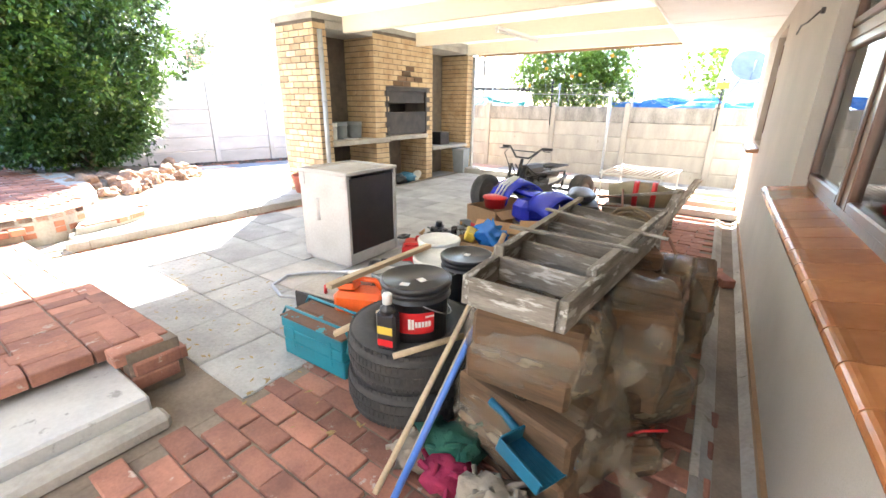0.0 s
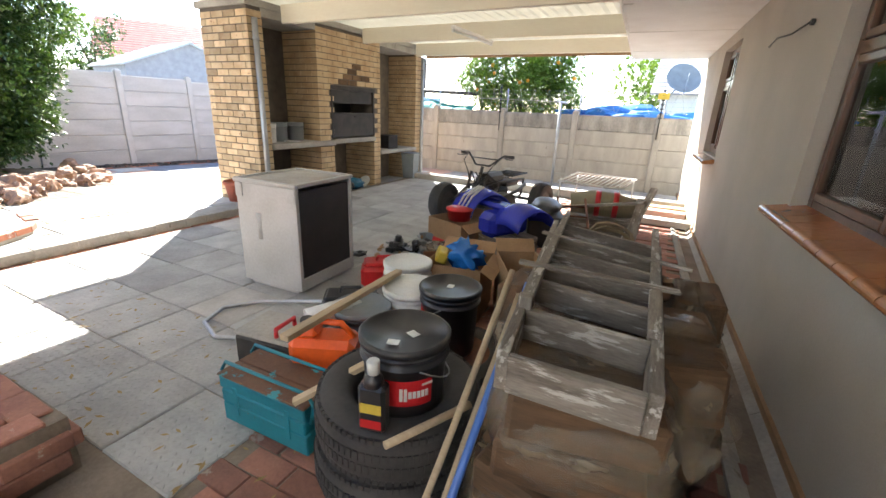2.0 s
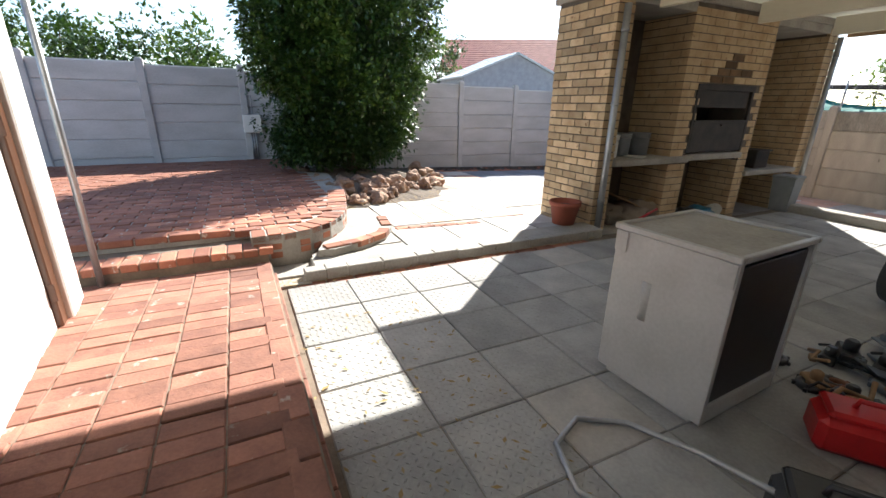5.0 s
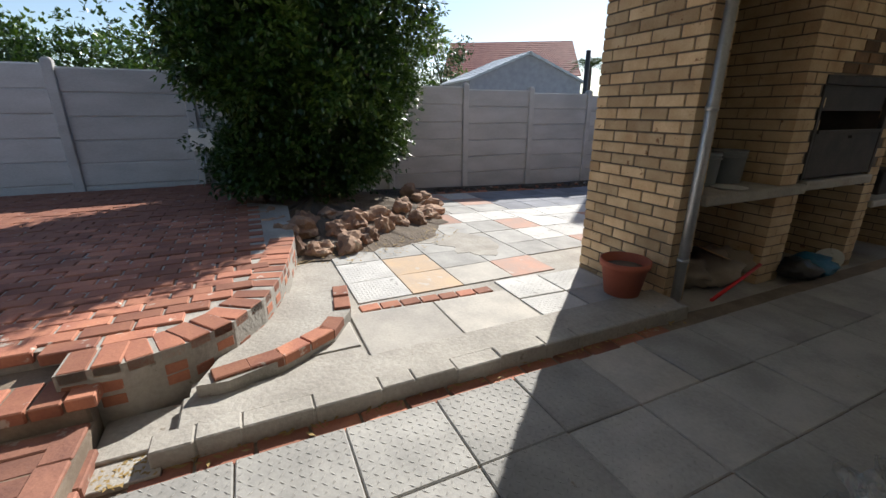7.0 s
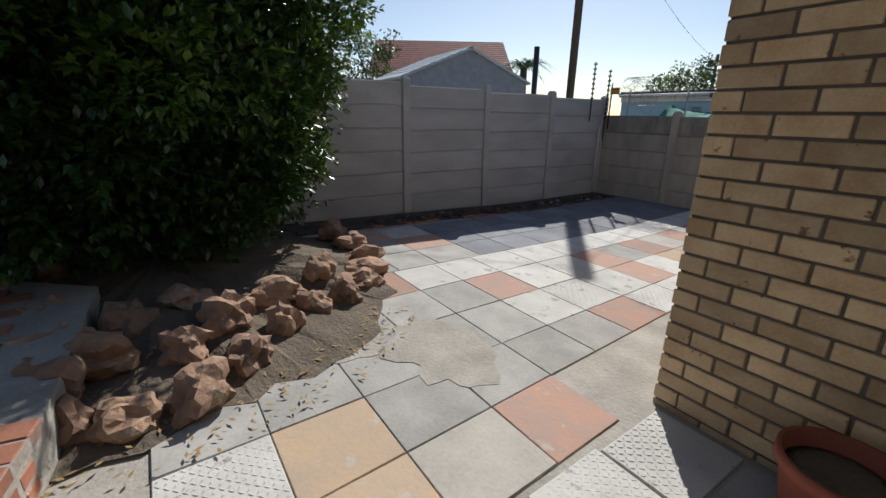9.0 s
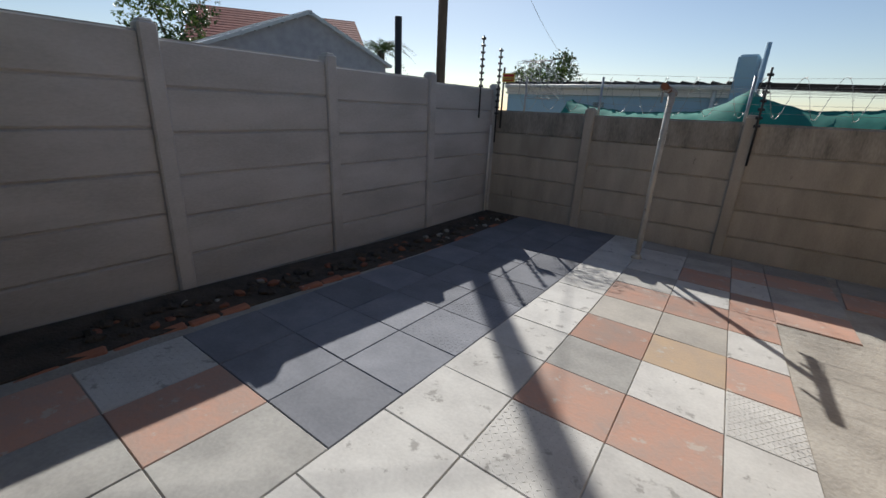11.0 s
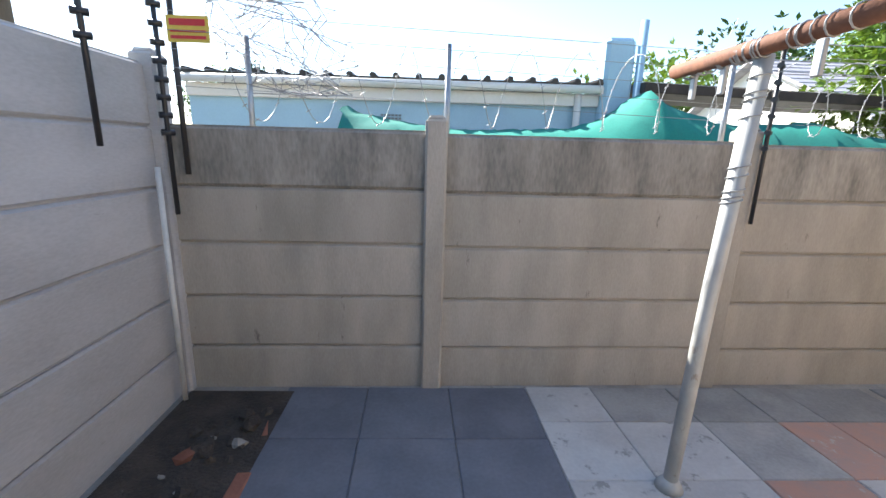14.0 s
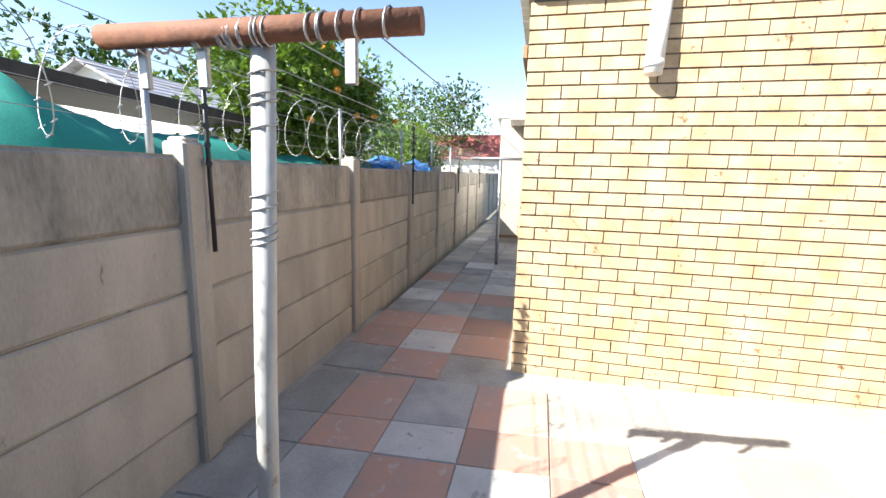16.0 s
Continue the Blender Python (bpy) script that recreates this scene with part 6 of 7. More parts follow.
rows_ = []
for i in range(n * 2 + 1):
    x = -10.55 + 4.95 * i / (n * 2)
    rows_.append([s.bm.verts.new((x + 0.02 * rg.uniform(-1, 1), 11.5 + 0.68 * j / m_, 1.25 + (net_top(x) - 1.25) * math.sin(math.pi * 0.5 * min(1, j / 7)) + 0.012 * rg.uniform(-1, 1))) for j in range(m_ + 1)])
for A, B in zip(rows_, rows_[1:]):
    for k in range(m_):
        s.bm.faces.new((A[k], B[k], B[k + 1], A[k + 1])).smooth = True
tagged(s.done("shade_net", NET), "green shade net slung over the neighbour's yard", "net")
root = empty("lean_to", pose(-8.2, 12.3, 0), label="dark lean-to roof on posts behind the wall", category="shelter")
s = Shape()
s.box(0.0, 2.5, -0.06, 1.2, -0.05, 0.03, 0.006, m=pose(0, 0, 1.86, 3, 1.5, 0))
s.done("roof", BLACK_MATT, parent=root)
for x in (0.06, 2.4):
    s = Shape()
    s.tube([(x, 0.5, -0.3), (x, 0.5, 1.83)], 0.03, 8)
    s.done("post", GALV, parent=root)
house("neighbour_house", pose(3.5, 20.0, 0, 0, 0, 90), 3.2, 5, 2.2, 1.5, WHITE_PAINT, SHED_GREY, "pale house with a grey roof behind the fruit tree", 0.3)
house("neighbour_house", pose(24, 14.5, 0, 0, 0, 0), 4.0, 5, 2.5, 1.8, WHITE_PAINT, ROOF_RED, "white house with a red tiled roof past the passage", 0.4)
s = Shape()
s.box(13.6, 13.8, 9.0, 11.1, -0.3, 1.6)
structure(s.done("wall_end", PAVER), "red brick wall closing the passage", "wall")
for cx, cy, nm in ((-2.2, 12.4, "blue_tarpaulin"), (0.2, 12.6, "blue_tarpaulin")):
    s = Shape()
    s.blob((0, 0, 0), (1.3, 0.5, 0.28), 0.5, 2.2, cx, 4)
    tagged(s.done(nm, BLUE_TARP, at=pose(cx, cy, 1.28)), "crumpled blue tarpaulin behind the wall", "tarpaulin")
root = empty("satellite_dish", pose(-1.0, 13.5, 2.25, 60, 0, 20), label="grey satellite dish behind the wall", category="satellite dish")
s = Shape()
s.lathe([(0.0, 0.0), (0.2, 0.02), (0.38, 0.08), (0.39, 0.085), (0.37, 0.09), (0.2, 0.03), (0.0, 0.01)], sides=24)
s.tube([(0, 0, 0), (0, 0, -1.2)], 0.025, 8)
s.tube([(0, -0.37, 0.08), (0, -0.1, 0.4)], 0.01, 6)
s.done("dish", GREY_PLASTIC, parent=root)
# street pole, palm, neighbours' trees
rod("utility_pole", [(-14.6, 13.9, -0.3), (-14.55, 13.85, 7.5)], 0.11, BARK, "tall dark timber utility pole beyond the fence", "pole", 12)
rod("chimney_pipe", [(-14.2, 12.0, 0), (-14.2, 12.0, 3.05)], 0.07, STEEL_DARK, "dark steel flue pipe beyond the fence", "pipe", 10)
s = Shape()
s.tube([(-20, 34, -0.3), (-20, 34, 5.2)], 0.1, 8)
s.tube([(-20.8, 34, 4.8), (-19.2, 34, 4.8)], 0.06, 6)
tagged(s.done("telephone_pole", BARK), "distant telephone pole with a crossarm", "pole")
for a, b in (((-14.55, 13.85, 7.2), (-20, 34, 4.8)), ((-14.55, 13.85, 7.4), (6, 9, 8.5)), ((-14.55, 13.85, 7.3), (-30, -6, 8))):
    a, b = Vector(a), Vector(b)
    s = Shape()
    s.tube([(a.lerp(b, k / 10) - Vector((0, 0, 0.5 * math.sin(math.pi * k / 10))))[:] for k in range(11)], 0.008, 4)
    tagged(s.done("overhead_cable", BLACK), "thin overhead cable across the sky", "cable")
root = empty("palm_tree", pose(-22, 19.2, 0), label="palm tree with arching fronds beyond the fence", category="tree")
s = Shape()
s.tube([(0, 0, -0.3), (0, 0, 3.6)], [0.22, 0.16], 10)
s.done("trunk", BARK, parent=root)
s = Shape()
for k in range(22):
    a = k * 2.399
    up = rg.uniform(0.1, 1.0)
    pr = None
    for q in range(9):
        f = q / 8
        r_ = 1.5 * f
        p = Vector((r_ * math.cos(a), r_ * math.sin(a), 3.6 + up * 1.3 * f - 1.3 * f * f))
        if pr is not None:
            side = Vector((-math.sin(a), math.cos(a), -0.4))
            for sg in (-1, 1):
                leaf_card(s, p, (side * sg * 0.8 + (p - pr).normalized() * 0.6).normalized(), Vector((0, 0, 1)), 0.05, 0.42 * (1.1 - f))
                leaf_card(s, (p + pr) / 2, (side * sg * 0.8 + (p - pr).normalized() * 0.6).normalized(), Vector((0, 0, 1)), 0.05, 0.42 * (1.1 - f))
        pr = p
tagged(s.done("fronds", LEAF, parent=root), kind="stuff")
oc = clump_set(9, 110, (0, 0, 2.15), (1.75, 0.65, 1.0), 0.2, 0.38, 0.2)
ot = tree("orange_tree", (-4.55, 12.55, 0), 2.9, oc, 0.08, 110, 0.075, (LEAF_LIGHT, LEAF_LIGHT), "citrus tree full of ripe oranges behind the wall", 8)
for k in range(34):
    c_, r_ = oc[rg.randrange(len(oc))]
    d = Vector((rg.uniform(-1, 0.6), rg.uniform(-1.2, -0.2), rg.uniform(-0.6, 0.6))).normalized() * r_
    s = Shape()
    s.lathe([(0.0, -0.045), (0.032, -0.03), (0.045, 0), (0.032, 0.03), (0.0, 0.045)], sides=10)
    s.done("fruit", FRUIT, parent=ot, at=pose(c_[0] + d.x, c_[1] + d.y, c_[2] + d.z))
for k, (x, y, h, sx) in enumerate(((-14.8, 0.8, 3.4, 1.5), (-15.4, -1.6, 3.6, 1.5), (4.0, 27, 6.2, 3.6), (5.0, 24, 5.0, 3.4), (12.0, 20, 6.4, 3.8), (21, 18, 7.6, 4.5), (-1, 26, 4.6, 3.2), (-16.5, 24, 4.4, 1.3), (-24, 12, 5.2, 1.4), (2.3, 13.6, 2.9, 1.0))):
    c2 = clump_set(60 + k, 34, (0, 0, h * 0.68), (sx, sx, h * 0.3), sx * 0.22, sx * 0.4, 0.35)
    tree("neighbour_tree", (x, y, -0.3), h, c2, 0.12, 90, 0.11 + 0.12 * (sx > 2), (LEAF_LIGHT if k in (4, 6, 9) else LEAF, LEAF_MID if k < 2 else LEAF_LIGHT), "leafy green tree beyond the fence", 70 + k)

# ---- paving and brick pieces, last ----
def slab_mesh(w, l, h, mat, tread=False, bevel=0.006):
    s = Shape()
    s.box(-w / 2, w / 2, -l / 2, l / 2, -h, 0, bevel)
    if tread:
        n = 12
        for i in range(n):
            for j in range(n):
                x, y = -w / 2 + (i + 0.5) * w / n, -l / 2 + (j + 0.5) * l / n
                a = 45 if (i + j) % 2 else -45
                d = Vector((math.cos(radians(a)), math.sin(radians(a)), 0))
                q = Vector((-d.y, d.x, 0))
                c = Vector((x, y, 0.0005))
                v = [s.bm.verts.new(c + d * 0.017), s.bm.verts.new(c + q * 0.005), s.bm.verts.new(c - d * 0.017), s.bm.verts.new(c - q * 0.005)]
                t = s.bm.verts.new(c + Vector((0, 0, 0.0028)))
                for k in range(4):
                    s.bm.faces.new((v[k], v[(k + 1) % 4], t))
    return s.mesh("slab", mat)


T = 0.453
SL = {"grey": slab_mesh(T, T + 0.005, 0.05, SLAB), "tread": slab_mesh(T, T + 0.005, 0.05, SLAB, True), "cream": slab_mesh(T, T + 0.005, 0.05, SLAB_CREAM),
      "white": slab_mesh(T, T + 0.005, 0.05, SLAB_WHITE), "pink": slab_mesh(T, T + 0.005, 0.05, SLAB_PINK), "dark": slab_mesh(T, T + 0.005, 0.05, SLAB_DARK),
      "darktread": slab_mesh(T, T + 0.005, 0.05, SLAB_DARK, True), "whitetread": slab_mesh(T, T + 0.005, 0.05, SLAB_WHITE, True)}
patio = structure(empty("patio_floor"), "grey concrete slab patio with worn patterned slabs", "floor")
prg = random.Random(21)
for i in range(7):
    for j in range(15):
        x, y = -2.595 - 0.4575 * i, 2.235 + 0.463 * j
        kind = "tread" if (y < 4.2 and i > 3) or (y < 3.4 and i < 4) else "grey"
        if (i, j) in ((2, 2), (3, 4), (6, 5), (1, 6)):
            kind = "cream"
        if i < 3 and 1 < j < 5 and kind == "tread":
            kind = "grey"
        piece("slab", SL[kind], patio, x, y, prg.uniform(-0.004, 0.003), prg.choice((0, 180)) + prg.uniform(-0.5, 0.5), prg.uniform(-0.25, 0.25), prg.uniform(-0.25, 0.25))

yard = structure(empty("yard_paving"), "mixed grey, white and salmon concrete slabs of the upper yard", "paving")
# joint lines of the yard: where each runs at y = 3.6, and how it drifts with y
LINES = [(-6.68, -0.06), (-7.08, -0.08), (-7.52, -0.06), (-8.03, -0.05), (-8.53, -0.048), (-9.05, -0.033), (-9.53, -0.033), (-10.02, -0.033), (-10.5, -0.033)]
CROSS = [3.27, 3.70, 4.15, 4.65, 5.12, 5.57, 6.03, 6.55, 7.07, 7.54, 8.0, 8.47, 8.95, 9.38, 9.85, 10.3, 10.72, 11.06]
CROSS_DARK = [4.75, 5.2, 5.65, 6.2, 6.7, 7.2, 7.69, 8.17, 8.66, 9.14, 9.63, 10.13, 10.58, 11.05]
LAID = ["tocptpwpwtpwtpgpgp", "toggggptwtptppwpgg", "gggggwtwpwocpwpgbg", "gggggpwtpgpcpbwwbg", "gggpwwwwwwwwwwwwww"]
NAMES = {"t": "whitetread", "o": "orange", "c": "cream", "p": "pink", "w": "white", "g": "grey", "b": "grey"}


def quad_slab(corners, mat, root, lift=0.0):
    """A slab with four corners of its own, level with the falling yard."""
    cx, cy = sum(c[0] for c in corners) / 4, sum(c[1] for c in corners) / 4
    z = ground_z(cx, cy)
    s = Shape()
    top = [s.bm.verts.new((x - cx, y - cy, ground_z(x, y) - z + lift + prg.uniform(-0.002, 0.002))) for x, y in corners]
    mid = [s.bm.verts.new(((x - cx) * 1.02, (y - cy) * 1.02, ground_z(x, y) - z - 0.006)) for x, y in corners]
    low = [s.bm.verts.new(((x - cx) * 1.02, (y - cy) * 1.02, ground_z(x, y) - z - 0.05)) for x, y in corners]
    s.bm.faces.new(top)
    for A, B in ((top, mid), (mid, low)):
        for k in range(4):
            s.bm.faces.new((A[k], A[(k + 1) % 4], B[(k + 1) % 4], B[k]))
    return piece("slab", s.mesh("slab", mat), root, cx, cy, z)


def tread_ribs(s, corners, n=15):
    """Raised ribs on a slab, in the slab's own frame."""
    a, b, c, d = [Vector((*q, 0)) for q in corners]
    mid = (a + b + c + d) / 4
    mid.z = ground_z(mid.x, mid.y)
    for i in range(n):
        for j in range(n):
            u, v = (i + 0.5) / n, (j + 0.5) / n
            p = a.lerp(b, u).lerp(d.lerp(c, u), v)
            ang = 0.785 if (i + j) % 2 else -0.785
            e1, e2 = Vector((math.cos(ang), math.sin(ang), 0)), Vector((-math.sin(ang), math.cos(ang), 0))
            p.z = ground_z(p.x, p.y) + 0.0005
            p -= mid
            ring = [s.bm.verts.new(q) for q in (p + e1 * 0.015, p + e2 * 0.0045, p - e1 * 0.015, p - e2 * 0.0045)]
            tip = s.bm.verts.new(p + Vector((0, 0, 0.0022)))
            for k in range(4):
                s.bm.faces.new((ring[k], ring[(k + 1) % 4], tip))


def line_x(k, y):
    return LINES[k][0] + LINES[k][1] * (y - 3.6)


MATS = {"grey": SLAB, "cream": SLAB_CREAM, "white": SLAB_WHITE, "pink": SLAB_PINK, "orange": SLAB_ORANGE, "whitetread": SLAB_WHITE, "dark": SLAB_DARK, "darktread": SLAB_DARK, "tread": SLAB}


def yard_tile(x0a, x0b, x1a, x1b, y0, y1, kind, root=None):
    g = 0.006
    corners = [(x1a + g, y0 + g), (x0a - g, y0 + g), (x0b - g, y1 - g), (x1b + g, y1 - g)]
    ob = quad_slab(corners, MATS[kind], root or yard)
    if "tread" in kind:
        s = Shape()
        s.bm.from_mesh(ob.data)
        tread_ribs(s, corners)
        s.bm.to_mesh(ob.data)
        s.bm.free()


for c in range(8):
    ys = CROSS if c < 5 else CROSS_DARK
    for r, (y0, y1) in enumerate(zip(ys, ys[1:])):
        xa, xb, xc, xd = line_x(c, y0), line_x(c, y1), line_x(c + 1, y0), line_x(c + 1, y1)
        mx, my = (xa + xd) / 2, (y0 + y1) / 2
        if (Vector((mx * 0.9 + 0.1 * xa, my)) - Vector((-9.6, 3.2))).length < 1.72 and mx < -7.7:
            continue
        if c == 0 and 5.3 < my < 9.6:
            continue
        if c < 5:
            kind = NAMES[LAID[c][r]]
        elif my < 6.2:
            kind = prg.choice(("pink", "whitetread", "grey", "grey"))
        else:
            kind = "darktread" if (c == 5 and 7.1 < my < 9.6) or (c == 6 and 7.1 < my < 8.7) or prg.random() < 0.15 else "dark"
        yard_tile(xa, xb, xc, xd, y0, y1, kind)
# two broad slabs, a brick course and small tread slabs behind the kerb
yard_tile(-5.95, -5.95, -6.51, -6.51, 3.17, 3.775, "cream")
yard_tile(-5.95, -5.95, -6.51, -6.51, 3.785, 4.40, "cream")
for y0, y1, kind in ((4.42, 4.86, "whitetread"), (4.87, 5.36, "whitetread")):
    yard_tile(-6.33, -6.33, -6.70, -6.72, y0, y1, kind)
    yard_tile(-5.95, -5.95, -6.32, -6.32, y0, y1, "grey" if y0 > 4.6 else kind)
course = [(-6.572, 3.33 + 0.152 * k, 0.087 - 0.0055 * k, 90 + prg.uniform(-3, 3), 0.14, 0) for k in range(7)]
yard_tile(-6.1, -6.1, -6.5, -6.5, 2.5, 3.15, "cream")
passage = structure(empty("passage_paving"), "mixed salmon and grey slabs along the back passage", "paving")
ROWS = ["gppgpwgwggcgggcggwggcgggcgggg", "pwpgpgcgwgggcgggcgggcgggggcgg", "gppgwgpggcggggwggcggggcgggggg"]
for j in range(3):
    x = -7.05
    for ch in ROWS[j]:
        if not (x < -6.6 and j == 0):
            y0 = 9.70 + 0.455 * j
            yard_tile(x + 0.455, x + 0.455, x, x, y0, min(y0 + 0.455, 11.08), NAMES[ch], passage)
        x += 0.457


def brick_mesh(l, w, h, mat, bevel=0.006):
    s = Shape()
    s.box(-l / 2, l / 2, -w / 2, w / 2, -h, 0, bevel)
    return s.mesh("brick", mat)


def lay(root, name, places, mat, w, h, limit, key, label, bevel=0.006):
    """places: x, y, z, turn, length. The first ones by key are objects, the rest one mesh."""
    places = sorted(places, key=key)
    kinds = {}
    for x, y, z, rz, l, rx in places[:limit]:
        l = round(l, 2)
        if l not in kinds:
            kinds[l] = brick_mesh(l, w, h, mat, bevel)
        piece("brick", kinds[l], root, x, y, z, rz, rx)
    rest = places[limit:]
    if rest:
        verts, faces = [], []
        for x, y, z, rz, l, rx in rest:
            m = pose(x, y, z, rx, 0, rz)
            b = len(verts)
            verts += [m @ Vector((sx * l / 2, sy * w / 2, sz)) for sz in (-h, 0) for sx, sy in ((-1, -1), (1, -1), (1, 1), (-1, 1))]
            faces += [(b, b + 3, b + 2, b + 1), (b + 4, b + 5, b + 6, b + 7)] + [(b + k, b + (k + 1) % 4, b + 4 + (k + 1) % 4, b + 4 + k) for k in range(4)]
        me = bpy.data.meshes.new("bricks")
        me.from_pydata(verts, [], faces)
        me.materials.append(mat)
        ob = new("bricks", me)
        ob.parent = root
        tagged(ob, label=label, kind="stuff")


# brick paving beside the house and at the start
house_pave = structure(empty("brick_paving"), "worn red clay brick paving with sandy joints", "paving")
pl = []
row = 0
y = -1.4
while y < 8.75:
    x = -2.30 + (0.12 if row % 2 else 0)
    while x < -0.55 - 0.054 * (y - 3.2):
        if not (x - 0.11 < -2.45 and y < 2.0):
            pl.append((x + prg.uniform(-0.004, 0.004), y + prg.uniform(-0.003, 0.003), prg.uniform(-0.008, 0.004), prg.uniform(-1.5, 1.5), 0.222, prg.uniform(-1.2, 1.2)))
        x += 0.232
    y += 0.119
    row += 1
lay(house_pave, "brick", pl, PAVER, 0.113, 0.05, 300, lambda p: abs(p[1] - 2.5) + (1.2 if p[0] > -1.6 and p[1] < 3 else 0), "worn red clay paving bricks")
# bricks on the walkway
pl = []
for i in range(26):
    for j in range(13):
        x, y = -5.84 + 0.118 * i, 0.50 + 0.118 * j
        if y > 1.75:
            continue
        if x < -3.0 or y > 1.72:
            if j % 2 == 0 and y + 0.118 < 1.8:
                pl.append((x, y + 0.055, ramp_z(x, y) + prg.uniform(-0.006, 0.004), 90 + prg.uniform(-1, 1), 0.23, prg.uniform(-1, 1)))
x = -5.8
while x < -2.85:
    pl.append((x, 1.865, ramp_z(x, 0) + 0.004, prg.uniform(-1, 1), 0.222, 0))
    x += 0.234
for k, y in enumerate((0.5, 0.74, 0.98, 1.22, 1.46)):
    pl.append((-3.17, y, ramp_z(-3.17, 0) + 0.006, 90, 0.222, 0))
pl += [(-3.05, 1.75, 0.242, 0, 0.222, 0), (-2.86, 1.76, 0.242, 90, 0.222, 0)]
for k in range(13):
    pl += [(-5.7 + 0.234 * k, 1.90, ramp_z(-5.7 + 0.234 * k, 0) - 0.068, 0, 0.222, 0), (-5.8 + 0.234 * k, 1.895, ramp_z(-5.8 + 0.234 * k, 0) - 0.140, 0, 0.222, 0)]
pl += [(-2.83, 1.82, 0.172, 90, 0.215, 0), (-2.83, 1.80, 0.100, 90, 0.215, 0), (-3.0, 1.745, 0.172, 0, 0.215, 0), (-3.0, 1.745, 0.1, 0, 0.215, 0)]
walkway = structure(empty("walkway_bricks"), "red clay bricks laid on the raised walkway", "paving")
lay(walkway, "brick", pl, PAVER, 0.112, 0.068, 300, lambda p: -p[0], "red clay walkway bricks")
# terrace bricks and edging
terrace_bricks = structure(empty("terrace_bricks"), "weathered red brick paving of the raised terrace", "paving")
pl = []
def inside(x, y, poly):
    c = False
    for (ax, ay), (bx, by) in zip(poly, poly[1:] + poly[:1]):
        if (ay > y) != (by > y) and x < (bx - ax) * (y - ay) / (by - ay) + ax:
            c = not c
    return c


TER = [(-11.25, -3.9), (-6.36, -3.9), (-6.36, 1.72), (-6.22, 1.85), (-6.24, 2.1), (-6.4, 2.36), (-6.75, 2.56), (-7.3, 2.68), (-8.3, 2.82), (-9.3, 2.6), (-11.25, 2.5)]
for i in range(46):
    for j in range(26):
        x, y = -11.2 + 0.117 * i + 0.0, -3.4 + 0.236 * j + (0.118 if i % 2 else 0)
        if inside(x, y, TER):
            pl.append((x, y, 0.325 + prg.uniform(-0.006, 0.005), 90 + prg.uniform(-1.5, 1.5), 0.224, prg.uniform(-1, 1)))
EDGE = []
for (ax, ay), (bx, by) in zip(TER_EDGE, TER_EDGE[1:]):
    n = max(1, int(math.hypot(bx - ax, by - ay) / 0.115))
    for k in range(n):
        EDGE.append((ax + (bx - ax) * (k + 0.5) / n, ay + (by - ay) * (k + 0.5) / n, math.degrees(math.atan2(by - ay, bx - ax))))
for x, y, a in EDGE:
    d = Vector((math.cos(radians(a + 90)), math.sin(radians(a + 90)), 0))
    pl.append((x + d.x * 0.105, y + d.y * 0.105, 0.319 + prg.uniform(-0.004, 0.005), a + 90, 0.215, prg.uniform(-1, 1)))
for x, y, a in EDGE:
    d = Vector((math.cos(radians(a + 90)), math.sin(radians(a + 90)), 0))
    for z in (0.245, 0.165, 0.085):
        if prg.random() < 0.45:
            pl.append((x + d.x * 0.053, y + d.y * 0.053, z + prg.uniform(-0.01, 0.01), a + prg.uniform(-2, 2), 0.1, 0))
for k in range(8):
    pl.append((-6.335, -0.1 + 0.234 * k, 0.326, 90, 0.222, 0))
lay(terrace_bricks, "brick", pl, PAVER_TERRACE, 0.112, 0.06, 300, lambda p: (p[0] + 6.0) ** 2 + (p[1] - 2.4) ** 2, "weathered red terrace bricks")
lay(yard, "brick", course, PAVER_TERRACE, 0.10, 0.05, 300, lambda p: p[1], "")
step_bricks = structure(empty("step_bricks"), "red brick edging of the terrace steps", "step")
pl = [(-6.03, 0.5 + 0.117 * k, 0.236 + prg.uniform(-0.005, 0.005), prg.uniform(-2, 2), 0.22, 0) for k in range(13)]
for (ax, ay), (bx, by) in zip([(-5.95, 2.40), (-6.02, 2.72), (-6.20, 3.02), (-6.45, 3.17)], [(-6.02, 2.72), (-6.20, 3.02), (-6.45, 3.17), (-6.85, 3.23)]):
    a = math.degrees(math.atan2(by - ay, bx - ax))
    for k in range(2 if math.hypot(bx - ax, by - ay) > 0.3 else 1):
        f = (k + 0.5) / 2
        d = Vector((math.cos(radians(a + 90)), math.sin(radians(a + 90)), 0)) * 0.05
        pl.append((ax + (bx - ax) * f + d.x, ay + (by - ay) * f + d.y, 0.172, a, 0.17, 0))
for k in range(13):
    pl.append((-5.60, 2.2 + 0.234 * k, -0.003 + prg.uniform(-0.004, 0.003), 90, 0.222, 0))
lay(step_bricks, "brick", pl, PAVER_TERRACE, 0.108, 0.06, 300, lambda p: p[0], "")

# barbecue bricks
pl = []
COURSE = 0.0865


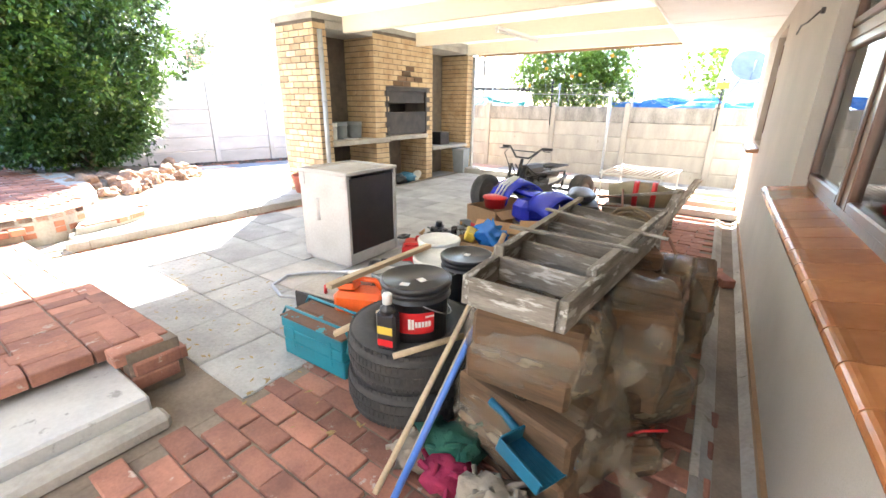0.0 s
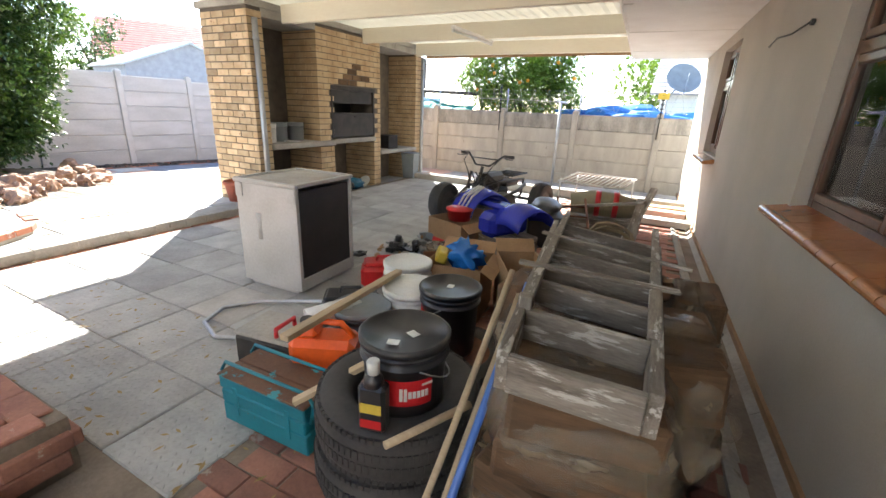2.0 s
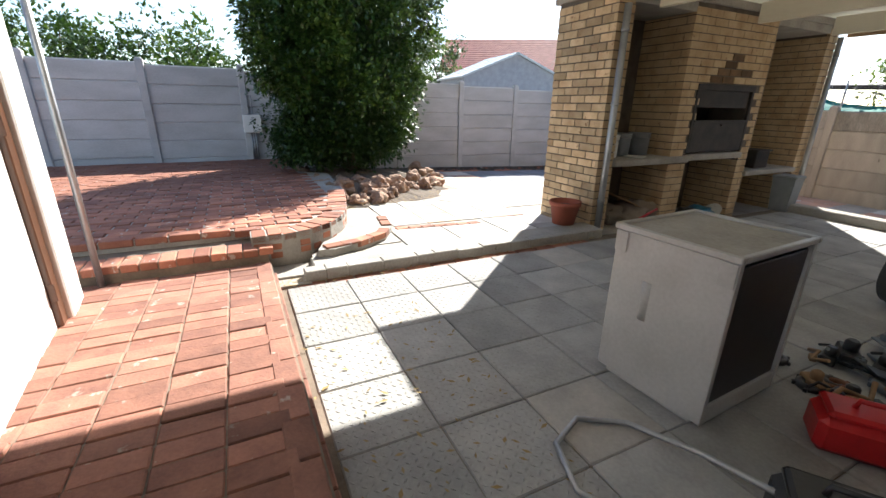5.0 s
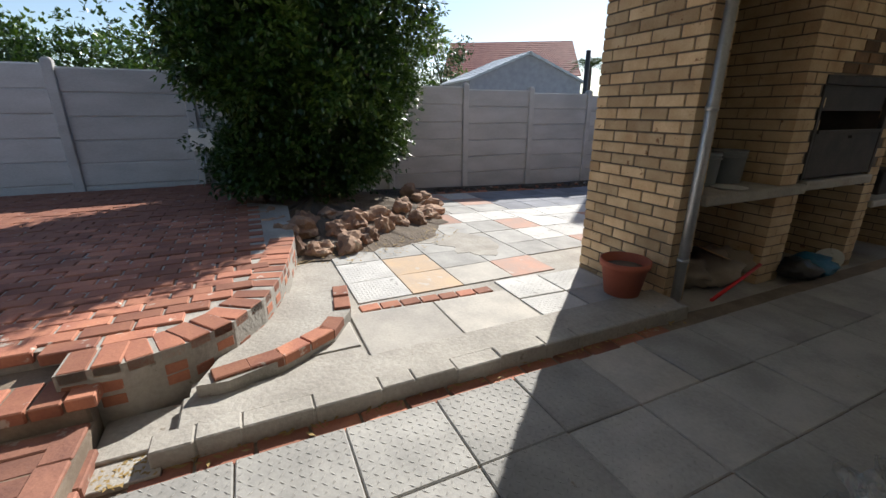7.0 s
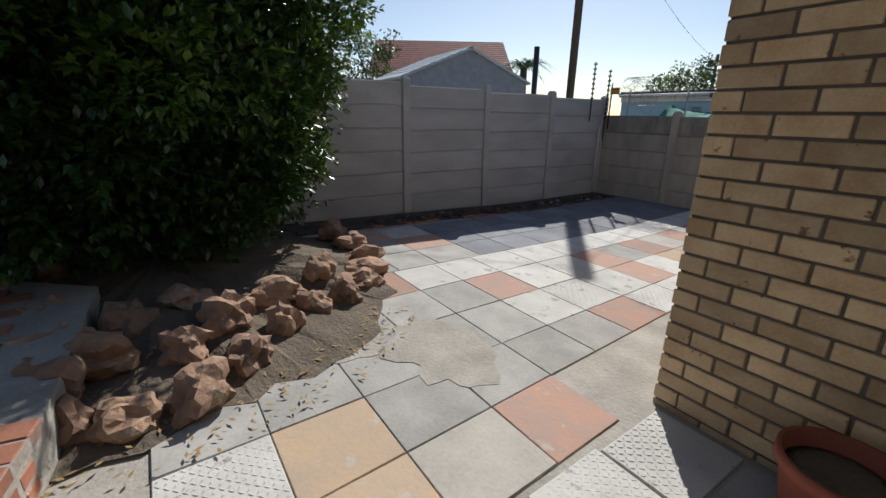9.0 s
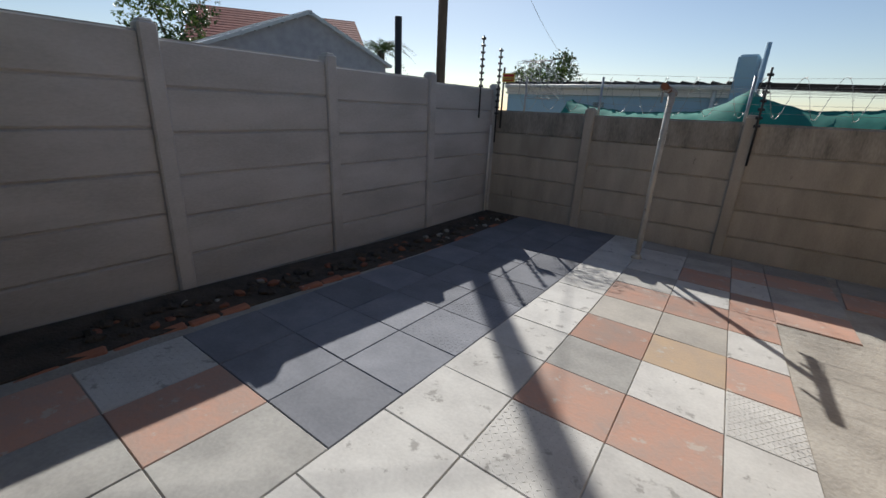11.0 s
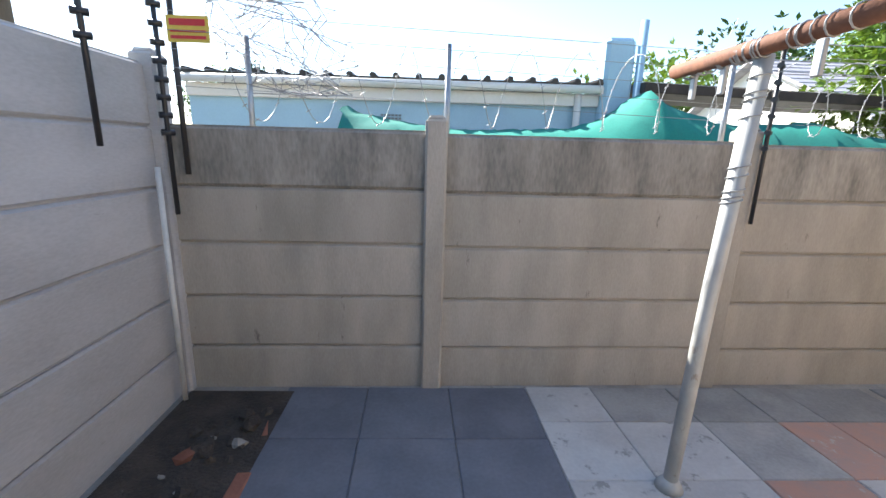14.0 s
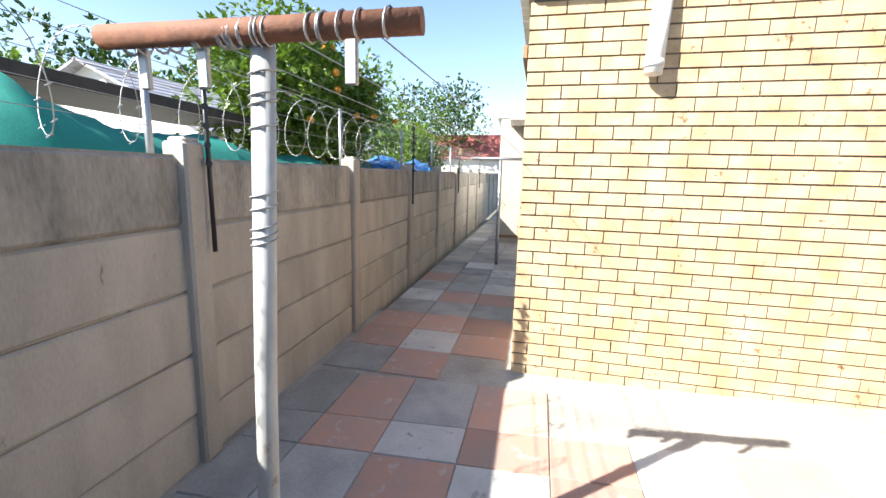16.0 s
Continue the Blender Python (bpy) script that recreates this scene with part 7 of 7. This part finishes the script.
def face(x0, y0, x1, y1, za, zb, hole=None, inset=0.0):
    """A skin of stretchers on a face that runs from one corner to the other; its outer side lies to the right."""
    ln = math.hypot(x1 - x0, y1 - y0)
    ux, uy = (x1 - x0) / ln, (y1 - y0) / ln
    nx, ny = uy, -ux
    a = math.degrees(math.atan2(uy, ux))
    k = 0
    z = LIFT
    while z + 0.06 < zb:
        if z >= za - 0.05:
            s = -0.116 if k % 2 else 0.0
            while s < ln - 0.02:
                p, q = max(s, 0) , min(s + 0.222, ln)
                if q - p > 0.03 and not (hole and hole[2] - 0.04 < z + 0.036 < hole[3] and hole[0] < (p + q) / 2 < hole[1]):
                    m = (p + q) / 2
                    j = prg.uniform(-0.0025, 0.0025)
                    pl.append((x0 + ux * m - nx * (0.022 + j), y0 + uy * m - ny * (0.022 + j), z + 0.0745, a + prg.uniform(-0.3, 0.3), q - p, 0))
                s += 0.232
        z += COURSE
        k += 1


face(X0, Y0, X1, Y0, LIFT, TOP)
face(X0, Y1, X0, Y0, LIFT, TOP)
n_out = len(pl)
face(X1, Y0, X1, Y0 + 0.23, LIFT, TOP)
face(X1, Y1 - 0.23, X1, Y1, LIFT, TOP)
face(X1, Y1, X0, Y1, LIFT, TOP)
face(X0 + 0.214, 5.62, X0 + 0.214, 6.58, LIFT, 2.40)
face(X1, Y0 + 0.23, X0 + 0.22, Y0 + 0.23, LIFT, 2.40)
face(X0 + 0.22, 6.572, X1, 6.572, LIFT, 2.5)
face(X1, 6.58, X1, 6.88, LIFT, 0.72)
face(X1, 7.98, X1, 8.16, LIFT, 0.82)
face(X0 + 0.22, 7.972, X1, 7.972, LIFT, 0.72)
face(X1, 6.888, X0 + 0.22, 6.888, LIFT, 0.72)
face(X1, 6.58, X1, 8.16, 0.85, TOP, hole=(0.26, 1.41, 0.85, 1.66))
face(X1, 8.168, X0 + 0.22, 8.168, LIFT, 2.40)
face(X0 + 0.22, Y1 - 0.23, X1, Y1 - 0.23, LIFT, 2.40)
face(X0 + 0.214, 8.16, X0 + 0.214, Y1 - 0.222, LIFT, 2.40)
face(X0 + 0.214, 6.88, X0 + 0.214, 7.98, LIFT, 0.72)
soot = [p for p in pl if p[0] > -5.95 and 7.05 < p[1] < 7.85 and 1.68 < p[2] < 2.02 - abs(p[1] - 7.5) * 0.5 + prg.uniform(-0.25, 0.2)]
pl = [p for p in pl if p not in soot]
lay(BRAAI, "brick", pl, FACE_BRICK, 0.045, 0.0745, 300, lambda p: (p[1] - 5.4) + (3 if p[0] > X0 + 0.05 and p[1] > 5.44 else 0), "yellow face bricks with dark raked joints", 0.004)
kinds = {}
for x, y, z, rz, l, rx in soot:
    l = round(l, 2)
    if l not in kinds:
        kinds[l] = brick_mesh(l, 0.046, 0.0745, SOOT, 0.004)
    tagged(piece("brick", kinds[l], BRAAI, x, y, z, rz), label="soot-blackened brick")
